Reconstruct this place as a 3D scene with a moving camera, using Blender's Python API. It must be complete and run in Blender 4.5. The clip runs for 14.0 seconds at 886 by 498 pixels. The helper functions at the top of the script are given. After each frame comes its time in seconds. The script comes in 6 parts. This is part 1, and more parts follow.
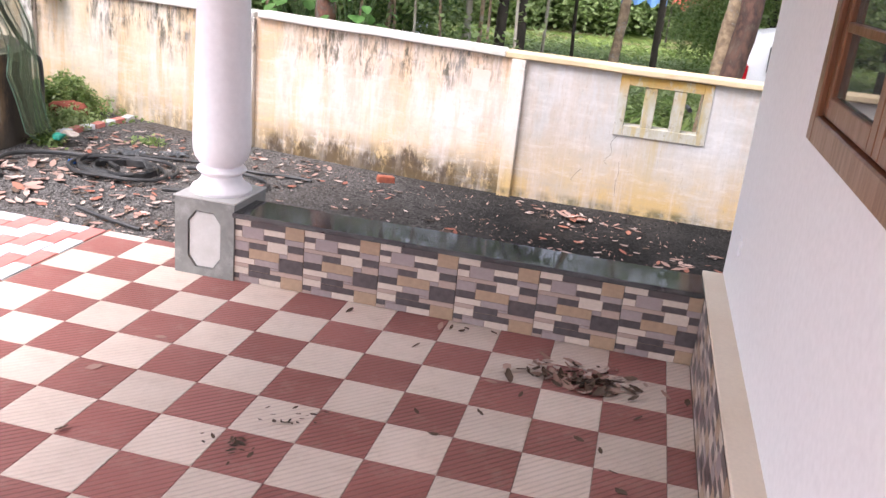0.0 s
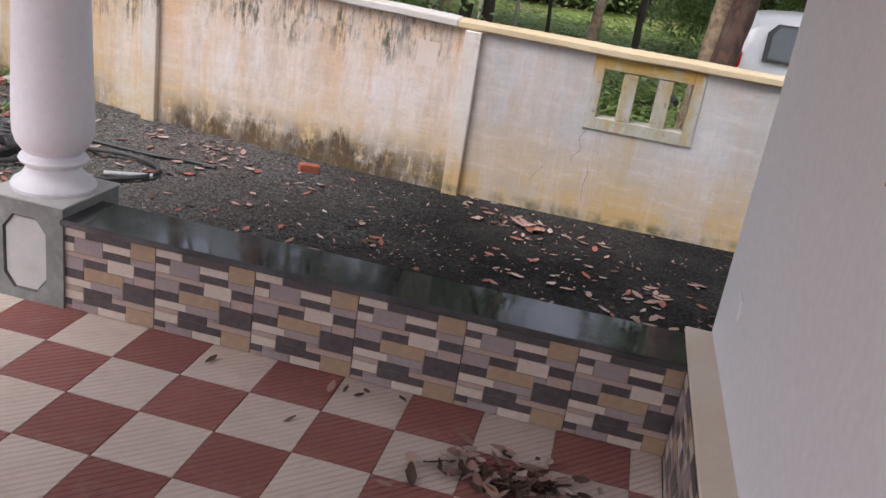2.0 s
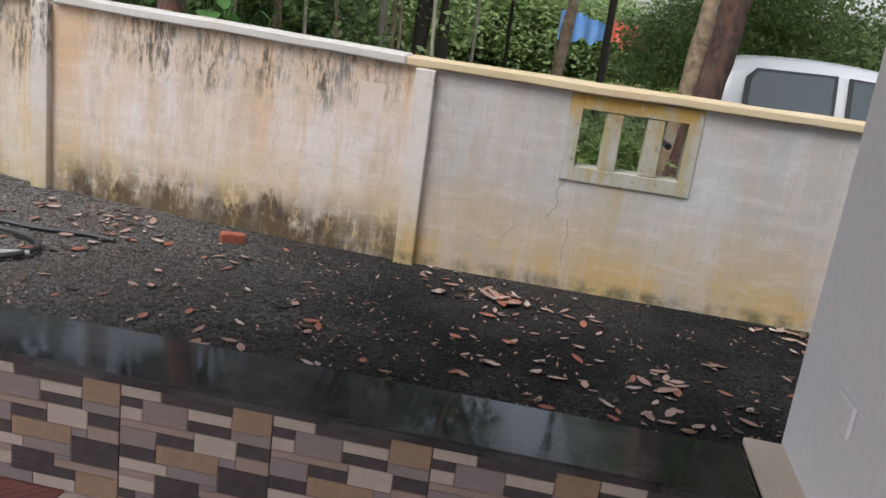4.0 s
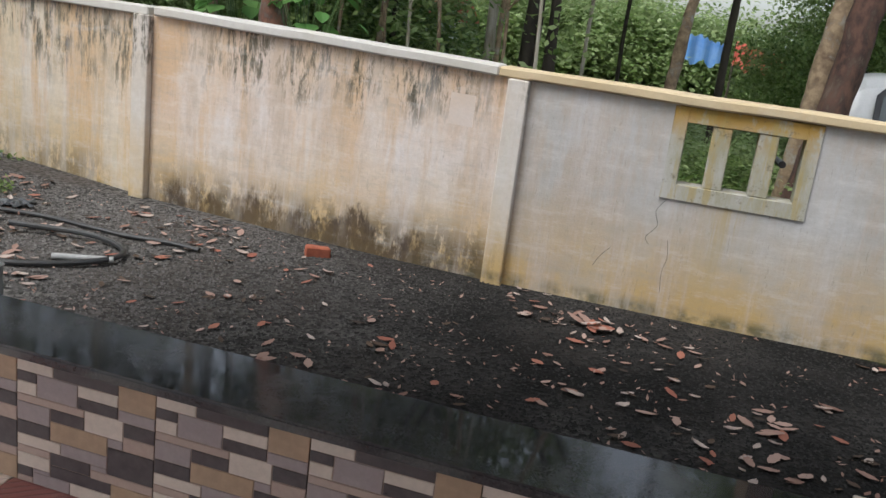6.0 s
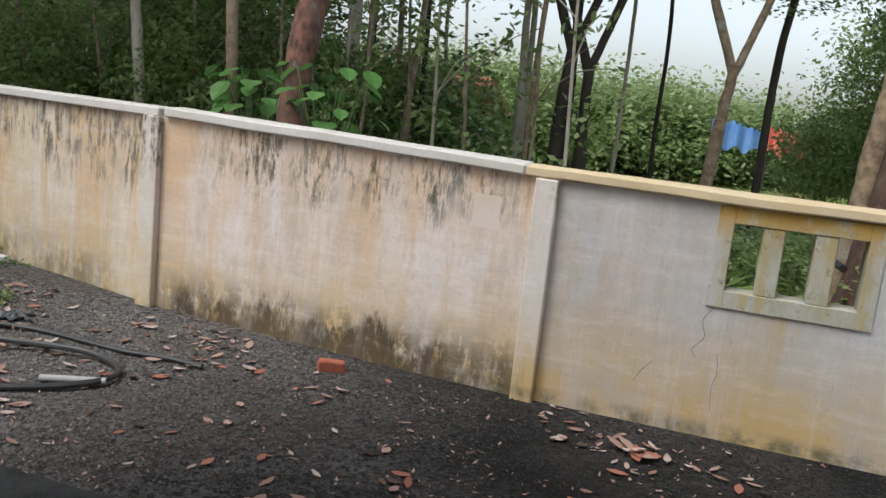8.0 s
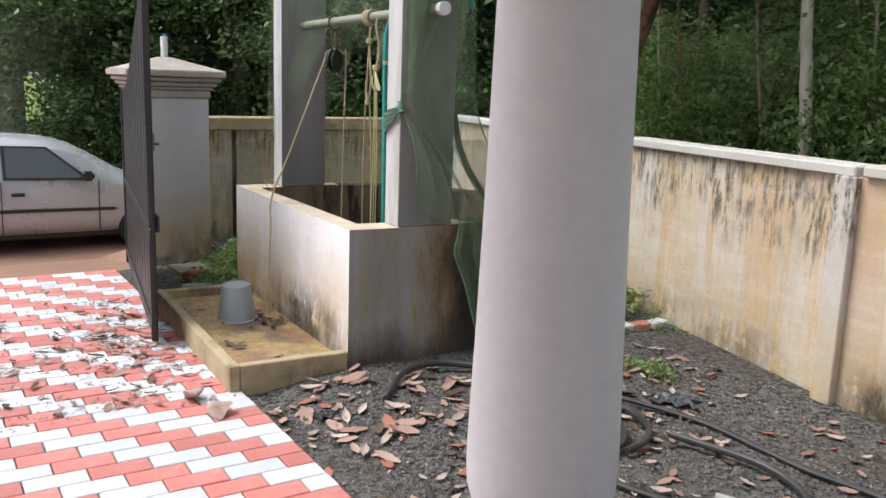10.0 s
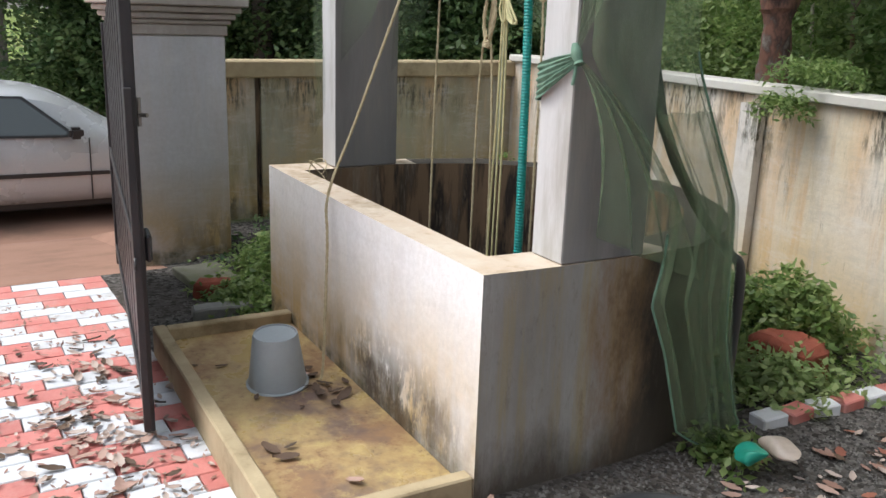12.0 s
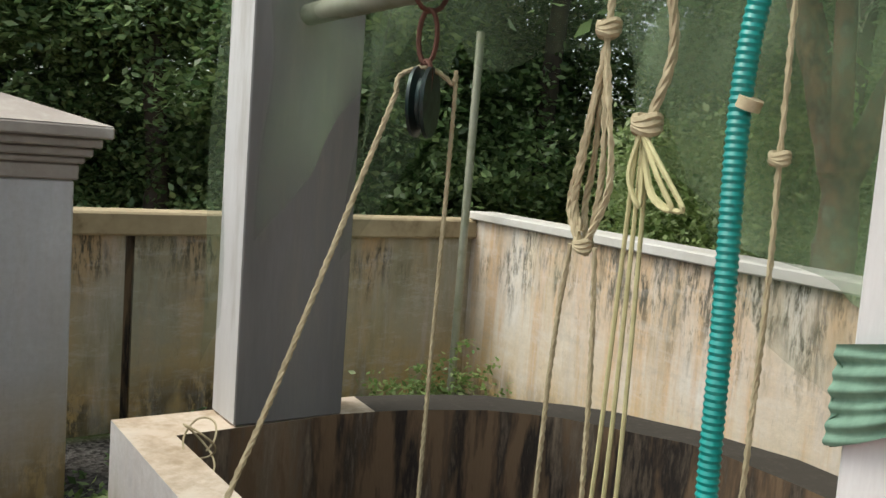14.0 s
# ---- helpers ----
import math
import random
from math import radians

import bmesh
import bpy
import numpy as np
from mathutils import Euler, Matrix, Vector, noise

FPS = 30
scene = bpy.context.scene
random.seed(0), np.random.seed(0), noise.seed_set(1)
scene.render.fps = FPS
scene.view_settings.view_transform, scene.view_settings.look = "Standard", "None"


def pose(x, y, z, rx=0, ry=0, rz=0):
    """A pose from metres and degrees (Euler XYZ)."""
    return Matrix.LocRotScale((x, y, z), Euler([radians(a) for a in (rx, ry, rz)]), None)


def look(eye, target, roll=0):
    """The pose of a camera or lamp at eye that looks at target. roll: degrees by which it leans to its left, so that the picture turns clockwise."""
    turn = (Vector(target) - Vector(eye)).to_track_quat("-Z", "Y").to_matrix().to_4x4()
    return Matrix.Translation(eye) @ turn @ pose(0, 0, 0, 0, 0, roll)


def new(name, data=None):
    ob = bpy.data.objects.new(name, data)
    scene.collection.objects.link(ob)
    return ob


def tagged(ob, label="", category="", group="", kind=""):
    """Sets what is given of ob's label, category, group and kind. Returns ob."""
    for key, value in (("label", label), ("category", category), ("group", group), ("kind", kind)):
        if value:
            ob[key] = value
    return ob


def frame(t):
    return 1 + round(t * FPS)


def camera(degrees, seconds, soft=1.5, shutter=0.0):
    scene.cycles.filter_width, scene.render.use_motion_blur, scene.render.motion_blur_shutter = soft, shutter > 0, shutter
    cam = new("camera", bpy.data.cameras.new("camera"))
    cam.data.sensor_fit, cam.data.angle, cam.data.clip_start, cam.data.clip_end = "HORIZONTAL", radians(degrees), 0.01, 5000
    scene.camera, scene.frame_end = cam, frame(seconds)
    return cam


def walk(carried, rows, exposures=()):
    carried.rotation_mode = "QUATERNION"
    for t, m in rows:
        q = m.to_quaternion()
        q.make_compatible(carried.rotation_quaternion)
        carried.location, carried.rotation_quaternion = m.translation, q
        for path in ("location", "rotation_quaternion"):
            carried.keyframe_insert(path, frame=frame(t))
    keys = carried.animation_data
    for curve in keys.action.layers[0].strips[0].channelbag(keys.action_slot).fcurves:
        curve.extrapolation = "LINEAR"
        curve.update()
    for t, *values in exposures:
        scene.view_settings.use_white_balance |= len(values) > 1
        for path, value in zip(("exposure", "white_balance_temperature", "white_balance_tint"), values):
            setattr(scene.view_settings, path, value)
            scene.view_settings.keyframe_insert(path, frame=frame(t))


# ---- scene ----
cam = camera(54.3, 14.0)
METRES, EYE, TILT, LEAN, TURN = 8.0, 1.842, 0.0, 0.0, 11.2
PATH = [
    (0, (0.117, -0.318, 1.96), (-0.269, 1.532, 1.306), 5.9),
    (0.5, (0.076, -0.012, 1.942), (-0.364, 1.837, 1.321), 6.1),
    (1, (0.134, 0.355, 1.929), (-0.266, 2.206, 1.285), 7.9),
    (1.5, (0.159, 0.66, 1.889), (-0.204, 2.506, 1.21), 9.0),
    (2, (0.137, 0.979, 1.841), (-0.181, 2.822, 1.132), 9.0),
    (2.5, (0.146, 1.266, 1.735), (-0.186, 3.116, 1.051), 8.8),
    (3, (0.06, 1.549, 1.609), (-0.228, 3.437, 1.016), 8.0),
    (3.2, (0.038, 1.664, 1.592), (-0.205, 3.561, 1.007), 7.5),
    (5.3, (-0.07, 2.181, 1.426), (-0.435, 4.094, 0.968), 10.4),
    (5.5, (0.013, 2.202, 1.489), (-0.451, 4.09, 1.023), 9.6),
    (6, (0.08, 2.232, 1.438), (-0.434, 4.094, 0.919), 7.3),
    (6.5, (0.041, 2.356, 1.459), (-0.341, 4.252, 0.948), 5.6),
    (7, (-0.048, 2.492, 1.404), (-0.301, 4.432, 0.991), 5.6),
    (7.5, (-0.072, 2.564, 1.416), (-0.324, 4.516, 1.063), 6.4),
    (8, (-0.003, 2.654, 1.482), (-0.624, 4.525, 1.146), 6.1),
    (8.5, (0.031, 2.713, 1.539), (-1.132, 4.304, 1.197), 4.1),
    (9, (-0.166, 2.778, 1.612), (-1.578, 4.145, 1.243), 2.9),
    (9.2, (-0.274, 2.827, 1.581), (-1.768, 4.107, 1.221), 2.6),
    (11.3, (-2.081, 3.512, 1.641), (-3.802, 4.44, 1.221), 1.3),
    (11.5, (-2.324, 3.556, 1.627), (-4.031, 4.505, 1.196), 1.6),
    (12, (-2.864, 3.665, 1.561), (-4.517, 4.664, 1.044), 1.9),
    (12.5, (-3.349, 3.85, 1.508), (-4.967, 4.871, 0.927), 3.2),
    (13, (-3.863, 4.012, 1.597), (-5.512, 5.071, 1.196), 3.1),
    (13.5, (-4.234, 4.201, 1.69), (-5.837, 5.384, 1.512), 2.9),
    (14, (-4.631, 4.439, 1.598), (-6.22, 5.637, 1.396), 4.3),
]
walk(cam, [(t, look(eye, target, roll)) for t, eye, target, roll in PATH],
     exposures=[(0.0, 1.42, 6350, 19), (1.0, 0.8, 6350, 17), (2.0, 0.5, 6350, 16), (3.0, 0.35, 6300, 13), (5.3, 0.35, 6300, 8), (7.5, 0.25, 6300, 7), (9.0, 0.45, 6400, 9), (11.5, 0.55, 6300, 8), (13.0, 0.5, 6500, 4), (14.0, 0.45, 6700, 3)])

# ---- world, sun, exposure ----
world = bpy.data.worlds.new("world")
scene.world = world
world.use_nodes = True
wn = world.node_tree.nodes
sky = wn.new("ShaderNodeTexSky")
sky.sky_type, sky.sun_disc = "NISHITA", False
sky.sun_elevation, sky.sun_rotation = radians(60), radians(212)
sky.air_density, sky.dust_density, sky.ozone_density = 1.0, 3.0, 1.0
cloud = wn.new("ShaderNodeHueSaturation")
cloud.inputs["Saturation"].default_value = 0.4
world.node_tree.links.new(sky.outputs[0], cloud.inputs["Color"])
world.node_tree.links.new(cloud.outputs[0], wn["Background"].inputs[0])
wn["Background"].inputs[1].default_value = 0.20
sun = new("sun", bpy.data.lights.new("sun", "SUN"))
sun.data.energy, sun.data.angle, sun.data.color = 1.45, radians(30), (1.0, 0.97, 0.94)
sun.matrix_world = look((-2.5, -4.0, 8.0), (0, 0, 0))


# ---- materials ----
def material(name, rough=0.8, metal=0.0):
    m = bpy.data.materials.new(name)
    m.use_nodes = True
    b = m.node_tree.nodes["Principled BSDF"]
    b.inputs["Roughness"].default_value = rough
    b.inputs["Metallic"].default_value = metal
    return m, m.node_tree.nodes, m.node_tree.links, b


def coords(n, l, scale=(1, 1, 1), where="Object"):
    tc, mp = n.new("ShaderNodeTexCoord"), n.new("ShaderNodeMapping")
    mp.inputs["Scale"].default_value = scale
    l.new(tc.outputs[where], mp.inputs[0])
    return mp.outputs[0]


def place(n, l, scale=(1, 1, 1)):
    g, mp = n.new("ShaderNodeNewGeometry"), n.new("ShaderNodeMapping")
    mp.inputs["Scale"].default_value = scale
    l.new(g.outputs["Position"], mp.inputs[0])
    return mp.outputs[0]


def noise_tex(n, l, co, scale, detail=4, rough=0.6):
    t = n.new("ShaderNodeTexNoise")
    t.inputs["Scale"].default_value, t.inputs["Detail"].default_value, t.inputs["Roughness"].default_value = scale, detail, rough
    l.new(co, t.inputs["Vector"])
    return t.outputs["Fac"]


def ramp(n, l, value, lo, hi, a=0.0, b=1.0):
    r = n.new("ShaderNodeMapRange")
    r.inputs[1].default_value, r.inputs[2].default_value, r.inputs[3].default_value, r.inputs[4].default_value = lo, hi, a, b
    l.new(value, r.inputs[0])
    return r.outputs[0]


def calc(n, l, op, a, b):
    r = n.new("ShaderNodeMath")
    r.operation, r.use_clamp = op, True
    for i, v in enumerate((a, b)):
        if isinstance(v, (int, float)):
            r.inputs[i].default_value = v
        else:
            l.new(v, r.inputs[i])
    return r.outputs[0]


def mix(n, l, fac, a, b):
    r = n.new("ShaderNodeMixRGB")
    for i, v in enumerate((fac, a, b)):
        if isinstance(v, (int, float)):
            r.inputs[i].default_value = v
        elif isinstance(v, tuple):
            r.inputs[i].default_value = (*v, 1)
        else:
            l.new(v, r.inputs[i])
    return r.outputs[0]


def bump(n, l, b, height, strength=0.3, distance=0.01):
    r = n.new("ShaderNodeBump")
    r.inputs["Strength"].default_value, r.inputs["Distance"].default_value = strength, distance
    l.new(height, r.inputs["Height"])
    l.new(r.outputs[0], b.inputs["Normal"])


def plain(name, a, c=None, rough=0.7, metal=0.0, scale=6.0, fine=60.0, relief=0.15, per_object=0.0, spread=0.5, stain=None, grain=(1, 1, 1)):
    """A surface of two close colours at two scales, with fine relief; stain: a third colour in blotches."""
    m, n, l, b = material(name, rough, metal)
    c = c or tuple(v * 0.75 for v in a)
    co = coords(n, l, grain)
    big, small = noise_tex(n, l, co, scale, 5), noise_tex(n, l, co, fine, 3)
    f = ramp(n, l, big, 0.5 - spread * 0.4, 0.5 + spread * 0.4)
    col = mix(n, l, f, a, c)
    col = mix(n, l, ramp(n, l, small, 0.35, 0.75, 0.0, 0.25), col, tuple(v * 0.7 for v in a))
    if stain:
        col = mix(n, l, ramp(n, l, noise_tex(n, l, co, scale * 0.5, 8, 0.7), 0.52, 0.68, 0, 0.8), col, stain)
    if per_object:
        oi, hs = n.new("ShaderNodeObjectInfo"), n.new("ShaderNodeHueSaturation")
        l.new(ramp(n, l, oi.outputs["Random"], 0, 1, 1 - per_object, 1 + per_object), hs.inputs["Value"])
        l.new(col, hs.inputs["Color"])
        col = hs.outputs[0]
    l.new(col, b.inputs["Base Color"])
    l.new(ramp(n, l, big, 0.2, 0.8, max(rough - 0.1, 0.02), min(rough + 0.1, 1)), b.inputs["Roughness"])
    if relief:
        bump(n, l, b, small, relief, 0.004)
    return m


def plaster(name, pale, warm, dark=(0.05, 0.045, 0.03), top=1.15, reach=0.35, rust=0.6, mould=0.6, grey_from=None, foot=0.0, streaks=None, dark_band=None, tinted=1.0):
    """Old painted plaster: vertical streaks under the top edge, yellow stains and mould at the foot."""
    m, n, l, b = material(name, 0.9)
    sep = n.new("ShaderNodeSeparateXYZ")
    l.new(place(n, l), sep.inputs[0])
    x, z = sep.outputs[0], sep.outputs[2]

    def band(lo, hi, soft=0.15):
        return calc(n, l, "MULTIPLY", ramp(n, l, x, lo - soft, lo + soft), ramp(n, l, x, hi - soft, hi + soft, 1, 0))
    broad = noise_tex(n, l, place(n, l, (1.3, 1.3, 0.5)), 1.0, 5, 0.6)
    col = mix(n, l, ramp(n, l, broad, 0.38, 0.62), pale, warm)
    tint = calc(n, l, "MULTIPLY", ramp(n, l, noise_tex(n, l, place(n, l, (1.6, 1.6, 0.35)), 1.3, 5, 0.65), 0.42, 0.62), ramp(n, l, z, top - 0.75, top - 0.15, 0.1 * tinted, 0.75 * tinted))
    col = mix(n, l, tint if grey_from is None else calc(n, l, "MULTIPLY", tint, ramp(n, l, x, grey_from - 0.1, grey_from + 0.1, 1, 0.1)), col, (0.60, 0.36, 0.17))
    runs = noise_tex(n, l, place(n, l, (5, 5, 0.45)), 1.5, 5, 0.65)
    col = mix(n, l, calc(n, l, "MULTIPLY", ramp(n, l, runs, 0.5, 0.62), rust), col, (0.62, 0.42, 0.24))
    if grey_from is not None:
        g = ramp(n, l, x, grey_from - 0.05, grey_from + 0.05)
        col = mix(n, l, calc(n, l, "MULTIPLY", g, 0.86), col, mix(n, l, ramp(n, l, broad, 0.3, 0.7), (0.475, 0.48, 0.485), (0.395, 0.395, 0.385)))
    low = ramp(n, l, z, foot + 0.08, foot + 0.60, 1, 0)
    wave = noise_tex(n, l, place(n, l, (1, 1, 1)), 2.2, 4, 0.6)
    yellow = calc(n, l, "MULTIPLY", low, ramp(n, l, wave, 0.26, 0.52))
    col = mix(n, l, calc(n, l, "MULTIPLY", yellow, 0.95), col, (0.57, 0.39, 0.16))
    drop = n.new("ShaderNodeMath")
    drop.operation = "MULTIPLY_ADD"
    l.new(noise_tex(n, l, place(n, l, (7, 7, 0.1)), 1.0, 4, 0.7), drop.inputs[0])
    drop.inputs[1].default_value = reach * 1.7
    l.new(z, drop.inputs[2])
    col = mix(n, l, calc(n, l, "MULTIPLY", ramp(n, l, noise_tex(n, l, place(n, l, (24, 24, 5)), 1.0, 7, 0.8), 0.47, 0.57),
              calc(n, l, "MULTIPLY", ramp(n, l, drop.outputs[0], top - reach + reach * 0.85, top - reach * 0.45 + reach * 0.85), band(*streaks) if streaks else ramp(n, l, noise_tex(n, l, place(n, l, (1.1, 1.1, 0.9)), 1.7, 3), 0.40, 0.5))), col, tuple(v * 1.6 for v in dark))
    patch = calc(n, l, "MULTIPLY", ramp(n, l, noise_tex(n, l, place(n, l, (7, 7, 3)), 1.5, 7, 0.78), 0.42, 0.49), ramp(n, l, z, foot + 0.12, foot + 0.32, 1, 0))
    patch = calc(n, l, "MULTIPLY", patch, ramp(n, l, noise_tex(n, l, place(n, l, (3.2, 3.2, 1.5)), 1.0, 3, 0.6), 0.37, 0.47))
    patch = calc(n, l, "MULTIPLY", patch, band(*dark_band) if dark_band else ramp(n, l, noise_tex(n, l, place(n, l, (1, 1, 0.2)), 1.3, 2), 0.42, 0.5))
    col = mix(n, l, calc(n, l, "MULTIPLY", patch, mould), col, (0.065, 0.05, 0.028))
    edge = calc(n, l, "MULTIPLY", ramp(n, l, z, foot + 0.0, foot + 0.05, 1, 0), ramp(n, l, noise_tex(n, l, place(n, l), 9, 5), 0.4, 0.6))
    col = mix(n, l, calc(n, l, "MULTIPLY", edge, 0.8), col, (0.07, 0.075, 0.035))
    wash = noise_tex(n, l, place(n, l, (3.5, 3.5, 0.8)), 1.0, 8, 0.75)
    col = mix(n, l, ramp(n, l, wash, 0.48, 0.60, 0, 0.55 * tinted), col, tuple(v * 0.72 for v in warm))
    col = mix(n, l, ramp(n, l, noise_tex(n, l, place(n, l, (7, 7, 0.9)), 1.0, 7, 0.7), 0.50, 0.70, 0, 0.4), col, (0.68, 0.66, 0.68))
    col = mix(n, l, ramp(n, l, noise_tex(n, l, place(n, l, (60, 60, 9)), 1.0, 5, 0.8), 0.60, 0.72, 0, 0.55 * tinted), col, (0.20, 0.17, 0.12))
    scrape = noise_tex(n, l, place(n, l, (3, 3, 11)), 1.0, 6, 0.75)
    col = mix(n, l, ramp(n, l, scrape, 0.52, 0.66, 0, 0.3 * tinted), col, (0.36, 0.345, 0.31))
    col = mix(n, l, ramp(n, l, scrape, 0.48, 0.36, 0, 0.25), col, (0.74, 0.72, 0.70))
    if grey_from is not None:
        run = calc(n, l, "MULTIPLY", band(0.20, 0.42, 0.07), ramp(n, l, noise_tex(n, l, place(n, l, (14, 14, 0.6)), 1.0, 5, 0.7), 0.40, 0.56))
        col = mix(n, l, calc(n, l, "MULTIPLY", run, ramp(n, l, z, 0.15, 0.65, 0.15, 0.7)), col, (0.44, 0.32, 0.12))
    algae = noise_tex(n, l, place(n, l, (2.3, 2.3, 0.7)), 1.0, 6, 0.7)
    col = mix(n, l, ramp(n, l, algae, 0.60, 0.74, 0, 0.3), col, (0.40, 0.41, 0.26))
    fine = noise_tex(n, l, place(n, l), 38, 4, 0.7)
    col = mix(n, l, ramp(n, l, fine, 0.35, 0.8, 0, 0.22), col, (0.30, 0.26, 0.2))
    if dark_band:
        creep = n.new("ShaderNodeMath")
        creep.operation = "MULTIPLY_ADD"
        l.new(noise_tex(n, l, place(n, l, (4.5, 4.5, 1.5)), 1.0, 6, 0.72), creep.inputs[0])
        creep.inputs[1].default_value = -0.85
        l.new(z, creep.inputs[2])
        clump = calc(n, l, "MULTIPLY", ramp(n, l, creep.outputs[0], foot - 0.26, foot - 0.34), ramp(n, l, noise_tex(n, l, place(n, l, (1, 1, 0.2)), 2.1, 3, 0.6), 0.40, 0.52, 0.3, 1))
        clump = calc(n, l, "MULTIPLY", clump, ramp(n, l, noise_tex(n, l, place(n, l, (22, 22, 9)), 1.0, 5, 0.75), 0.34, 0.5, 0.35, 1))
        shade = mix(n, l, ramp(n, l, noise_tex(n, l, place(n, l, (6, 6, 6)), 1.0, 3), 0.42, 0.58), (0.05, 0.032, 0.020), (0.10, 0.065, 0.028))
        col = mix(n, l, calc(n, l, "MULTIPLY", clump, calc(n, l, "MULTIPLY", band(*dark_band), 0.9)), col, shade)
    l.new(col, b.inputs["Base Color"])
    course = n.new("ShaderNodeTexWave")
    course.bands_direction = "Z"
    course.inputs["Scale"].default_value, course.inputs["Distortion"].default_value, course.inputs["Detail"].default_value = 3.2, 2.5, 3
    l.new(place(n, l, (0.4, 0.4, 1)), course.inputs["Vector"])
    bump(n, l, b, mix(n, l, 0.22, fine, course.outputs["Fac"]), 0.35, 0.006)
    return m


def well_side_material():
    """Grey render with long drips, mould-dark at the foot and brown to black round the back."""
    m, n, l, b = material("well_side", 0.92)
    sep = n.new("ShaderNodeSeparateXYZ")
    l.new(place(n, l), sep.inputs[0])
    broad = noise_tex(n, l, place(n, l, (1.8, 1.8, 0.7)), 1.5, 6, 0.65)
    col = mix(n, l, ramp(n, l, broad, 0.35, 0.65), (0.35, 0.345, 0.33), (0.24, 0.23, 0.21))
    drips = noise_tex(n, l, place(n, l, (9, 9, 0.5)), 1.2, 6, 0.7)
    col = mix(n, l, ramp(n, l, drips, 0.50, 0.66, 0, 0.55), col, (0.33, 0.25, 0.09))
    col = mix(n, l, ramp(n, l, drips, 0.46, 0.34, 0, 0.5), col, (0.42, 0.41, 0.40))
    reach = n.new("ShaderNodeMath")
    reach.operation = "MULTIPLY_ADD"
    l.new(noise_tex(n, l, place(n, l, (3, 3, 1.2)), 1.3, 6, 0.75), reach.inputs[0])
    reach.inputs[1].default_value = 0.7
    l.new(sep.outputs[1], reach.inputs[2])
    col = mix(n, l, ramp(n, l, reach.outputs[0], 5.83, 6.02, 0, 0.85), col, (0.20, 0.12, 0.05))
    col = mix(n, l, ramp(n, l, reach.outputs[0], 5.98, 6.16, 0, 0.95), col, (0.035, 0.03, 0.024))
    foot = n.new("ShaderNodeMath")
    foot.operation = "MULTIPLY_ADD"
    l.new(noise_tex(n, l, place(n, l, (5, 5, 2)), 1.0, 6, 0.75), foot.inputs[0])
    foot.inputs[1].default_value = -0.5
    l.new(sep.outputs[2], foot.inputs[2])
    col = mix(n, l, ramp(n, l, foot.outputs[0], 0.02, -0.20, 0, 0.9), col, (0.07, 0.055, 0.04))
    col = mix(n, l, ramp(n, l, noise_tex(n, l, place(n, l, (30, 30, 12)), 1.0, 6, 0.8), 0.55, 0.72, 0, 0.5), col, (0.13, 0.11, 0.085))
    l.new(col, b.inputs["Base Color"])
    bump(n, l, b, noise_tex(n, l, place(n, l), 40, 4, 0.7), 0.35, 0.005)
    return m


def granite_material():
    """Polished black stone: a clear, slightly wavy mirror with faint dust."""
    m, n, l, b = material("black_granite", 0.05)
    co = place(n, l)
    speck = noise_tex(n, l, co, 160, 3, 0.7)
    dust = noise_tex(n, l, co, 2.2, 6, 0.7)
    col = mix(n, l, ramp(n, l, speck, 0.45, 0.75), (0.026, 0.026, 0.028), (0.07, 0.07, 0.072))
    l.new(mix(n, l, ramp(n, l, dust, 0.42, 0.66, 0, 0.5), col, (0.14, 0.135, 0.13)), b.inputs["Base Color"])
    l.new(ramp(n, l, dust, 0.4, 0.7, 0.035, 0.16), b.inputs["Roughness"])
    b.inputs["IOR"].default_value = 1.75
    bump(n, l, b, noise_tex(n, l, co, 14, 3), 0.06, 0.002)
    return m


M = {}
M["wall"] = plaster("old_wall", (0.70, 0.64, 0.61), (0.66, 0.52, 0.39), mould=0.85, grey_from=-0.88, streaks=(-3.0, -1.1, 0.25), dark_band=(-3.3, -0.95, 0.12))
M["wall_far"] = plaster("far_wall", (0.40, 0.39, 0.31), (0.37, 0.34, 0.21), top=1.15, reach=0.5, rust=0.2, mould=0.9)
M["wall_bend"] = plaster("bend_wall", (0.71, 0.67, 0.61), (0.66, 0.55, 0.39), top=1.22, reach=0.55, rust=0.8, mould=0.6)
M["well_white"] = plaster("well_plaster", (0.86, 0.85, 0.86), (0.82, 0.80, 0.80), top=3, rust=0.04, tinted=0.35, mould=0.95, foot=0.1, dark_band=(-6.0, -5.15, 0.3))
M["coping_pale"] = plain("pale_coping", (0.62, 0.60, 0.57), (0.52, 0.49, 0.44), 0.9, scale=3, fine=45, stain=(0.55, 0.52, 0.46), relief=0.3)
M["coping"] = plain("coping", (0.62, 0.51, 0.34), (0.56, 0.42, 0.24), 0.9, scale=1.5, fine=45, stain=(0.66, 0.60, 0.48), relief=0.3)
M["post_wall"] = plaster("pilaster", (0.66, 0.635, 0.60), (0.60, 0.55, 0.48), top=1.15, rust=0.10, mould=0.2, tinted=0.15)
M["well_side"] = well_side_material()
M["well_top"] = plain("well_rim", (0.60, 0.53, 0.44), (0.52, 0.39, 0.28), 0.9, scale=7, stain=(0.27, 0.21, 0.13))
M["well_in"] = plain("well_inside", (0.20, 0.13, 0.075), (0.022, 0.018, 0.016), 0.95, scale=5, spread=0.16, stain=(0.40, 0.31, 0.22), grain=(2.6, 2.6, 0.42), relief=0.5)
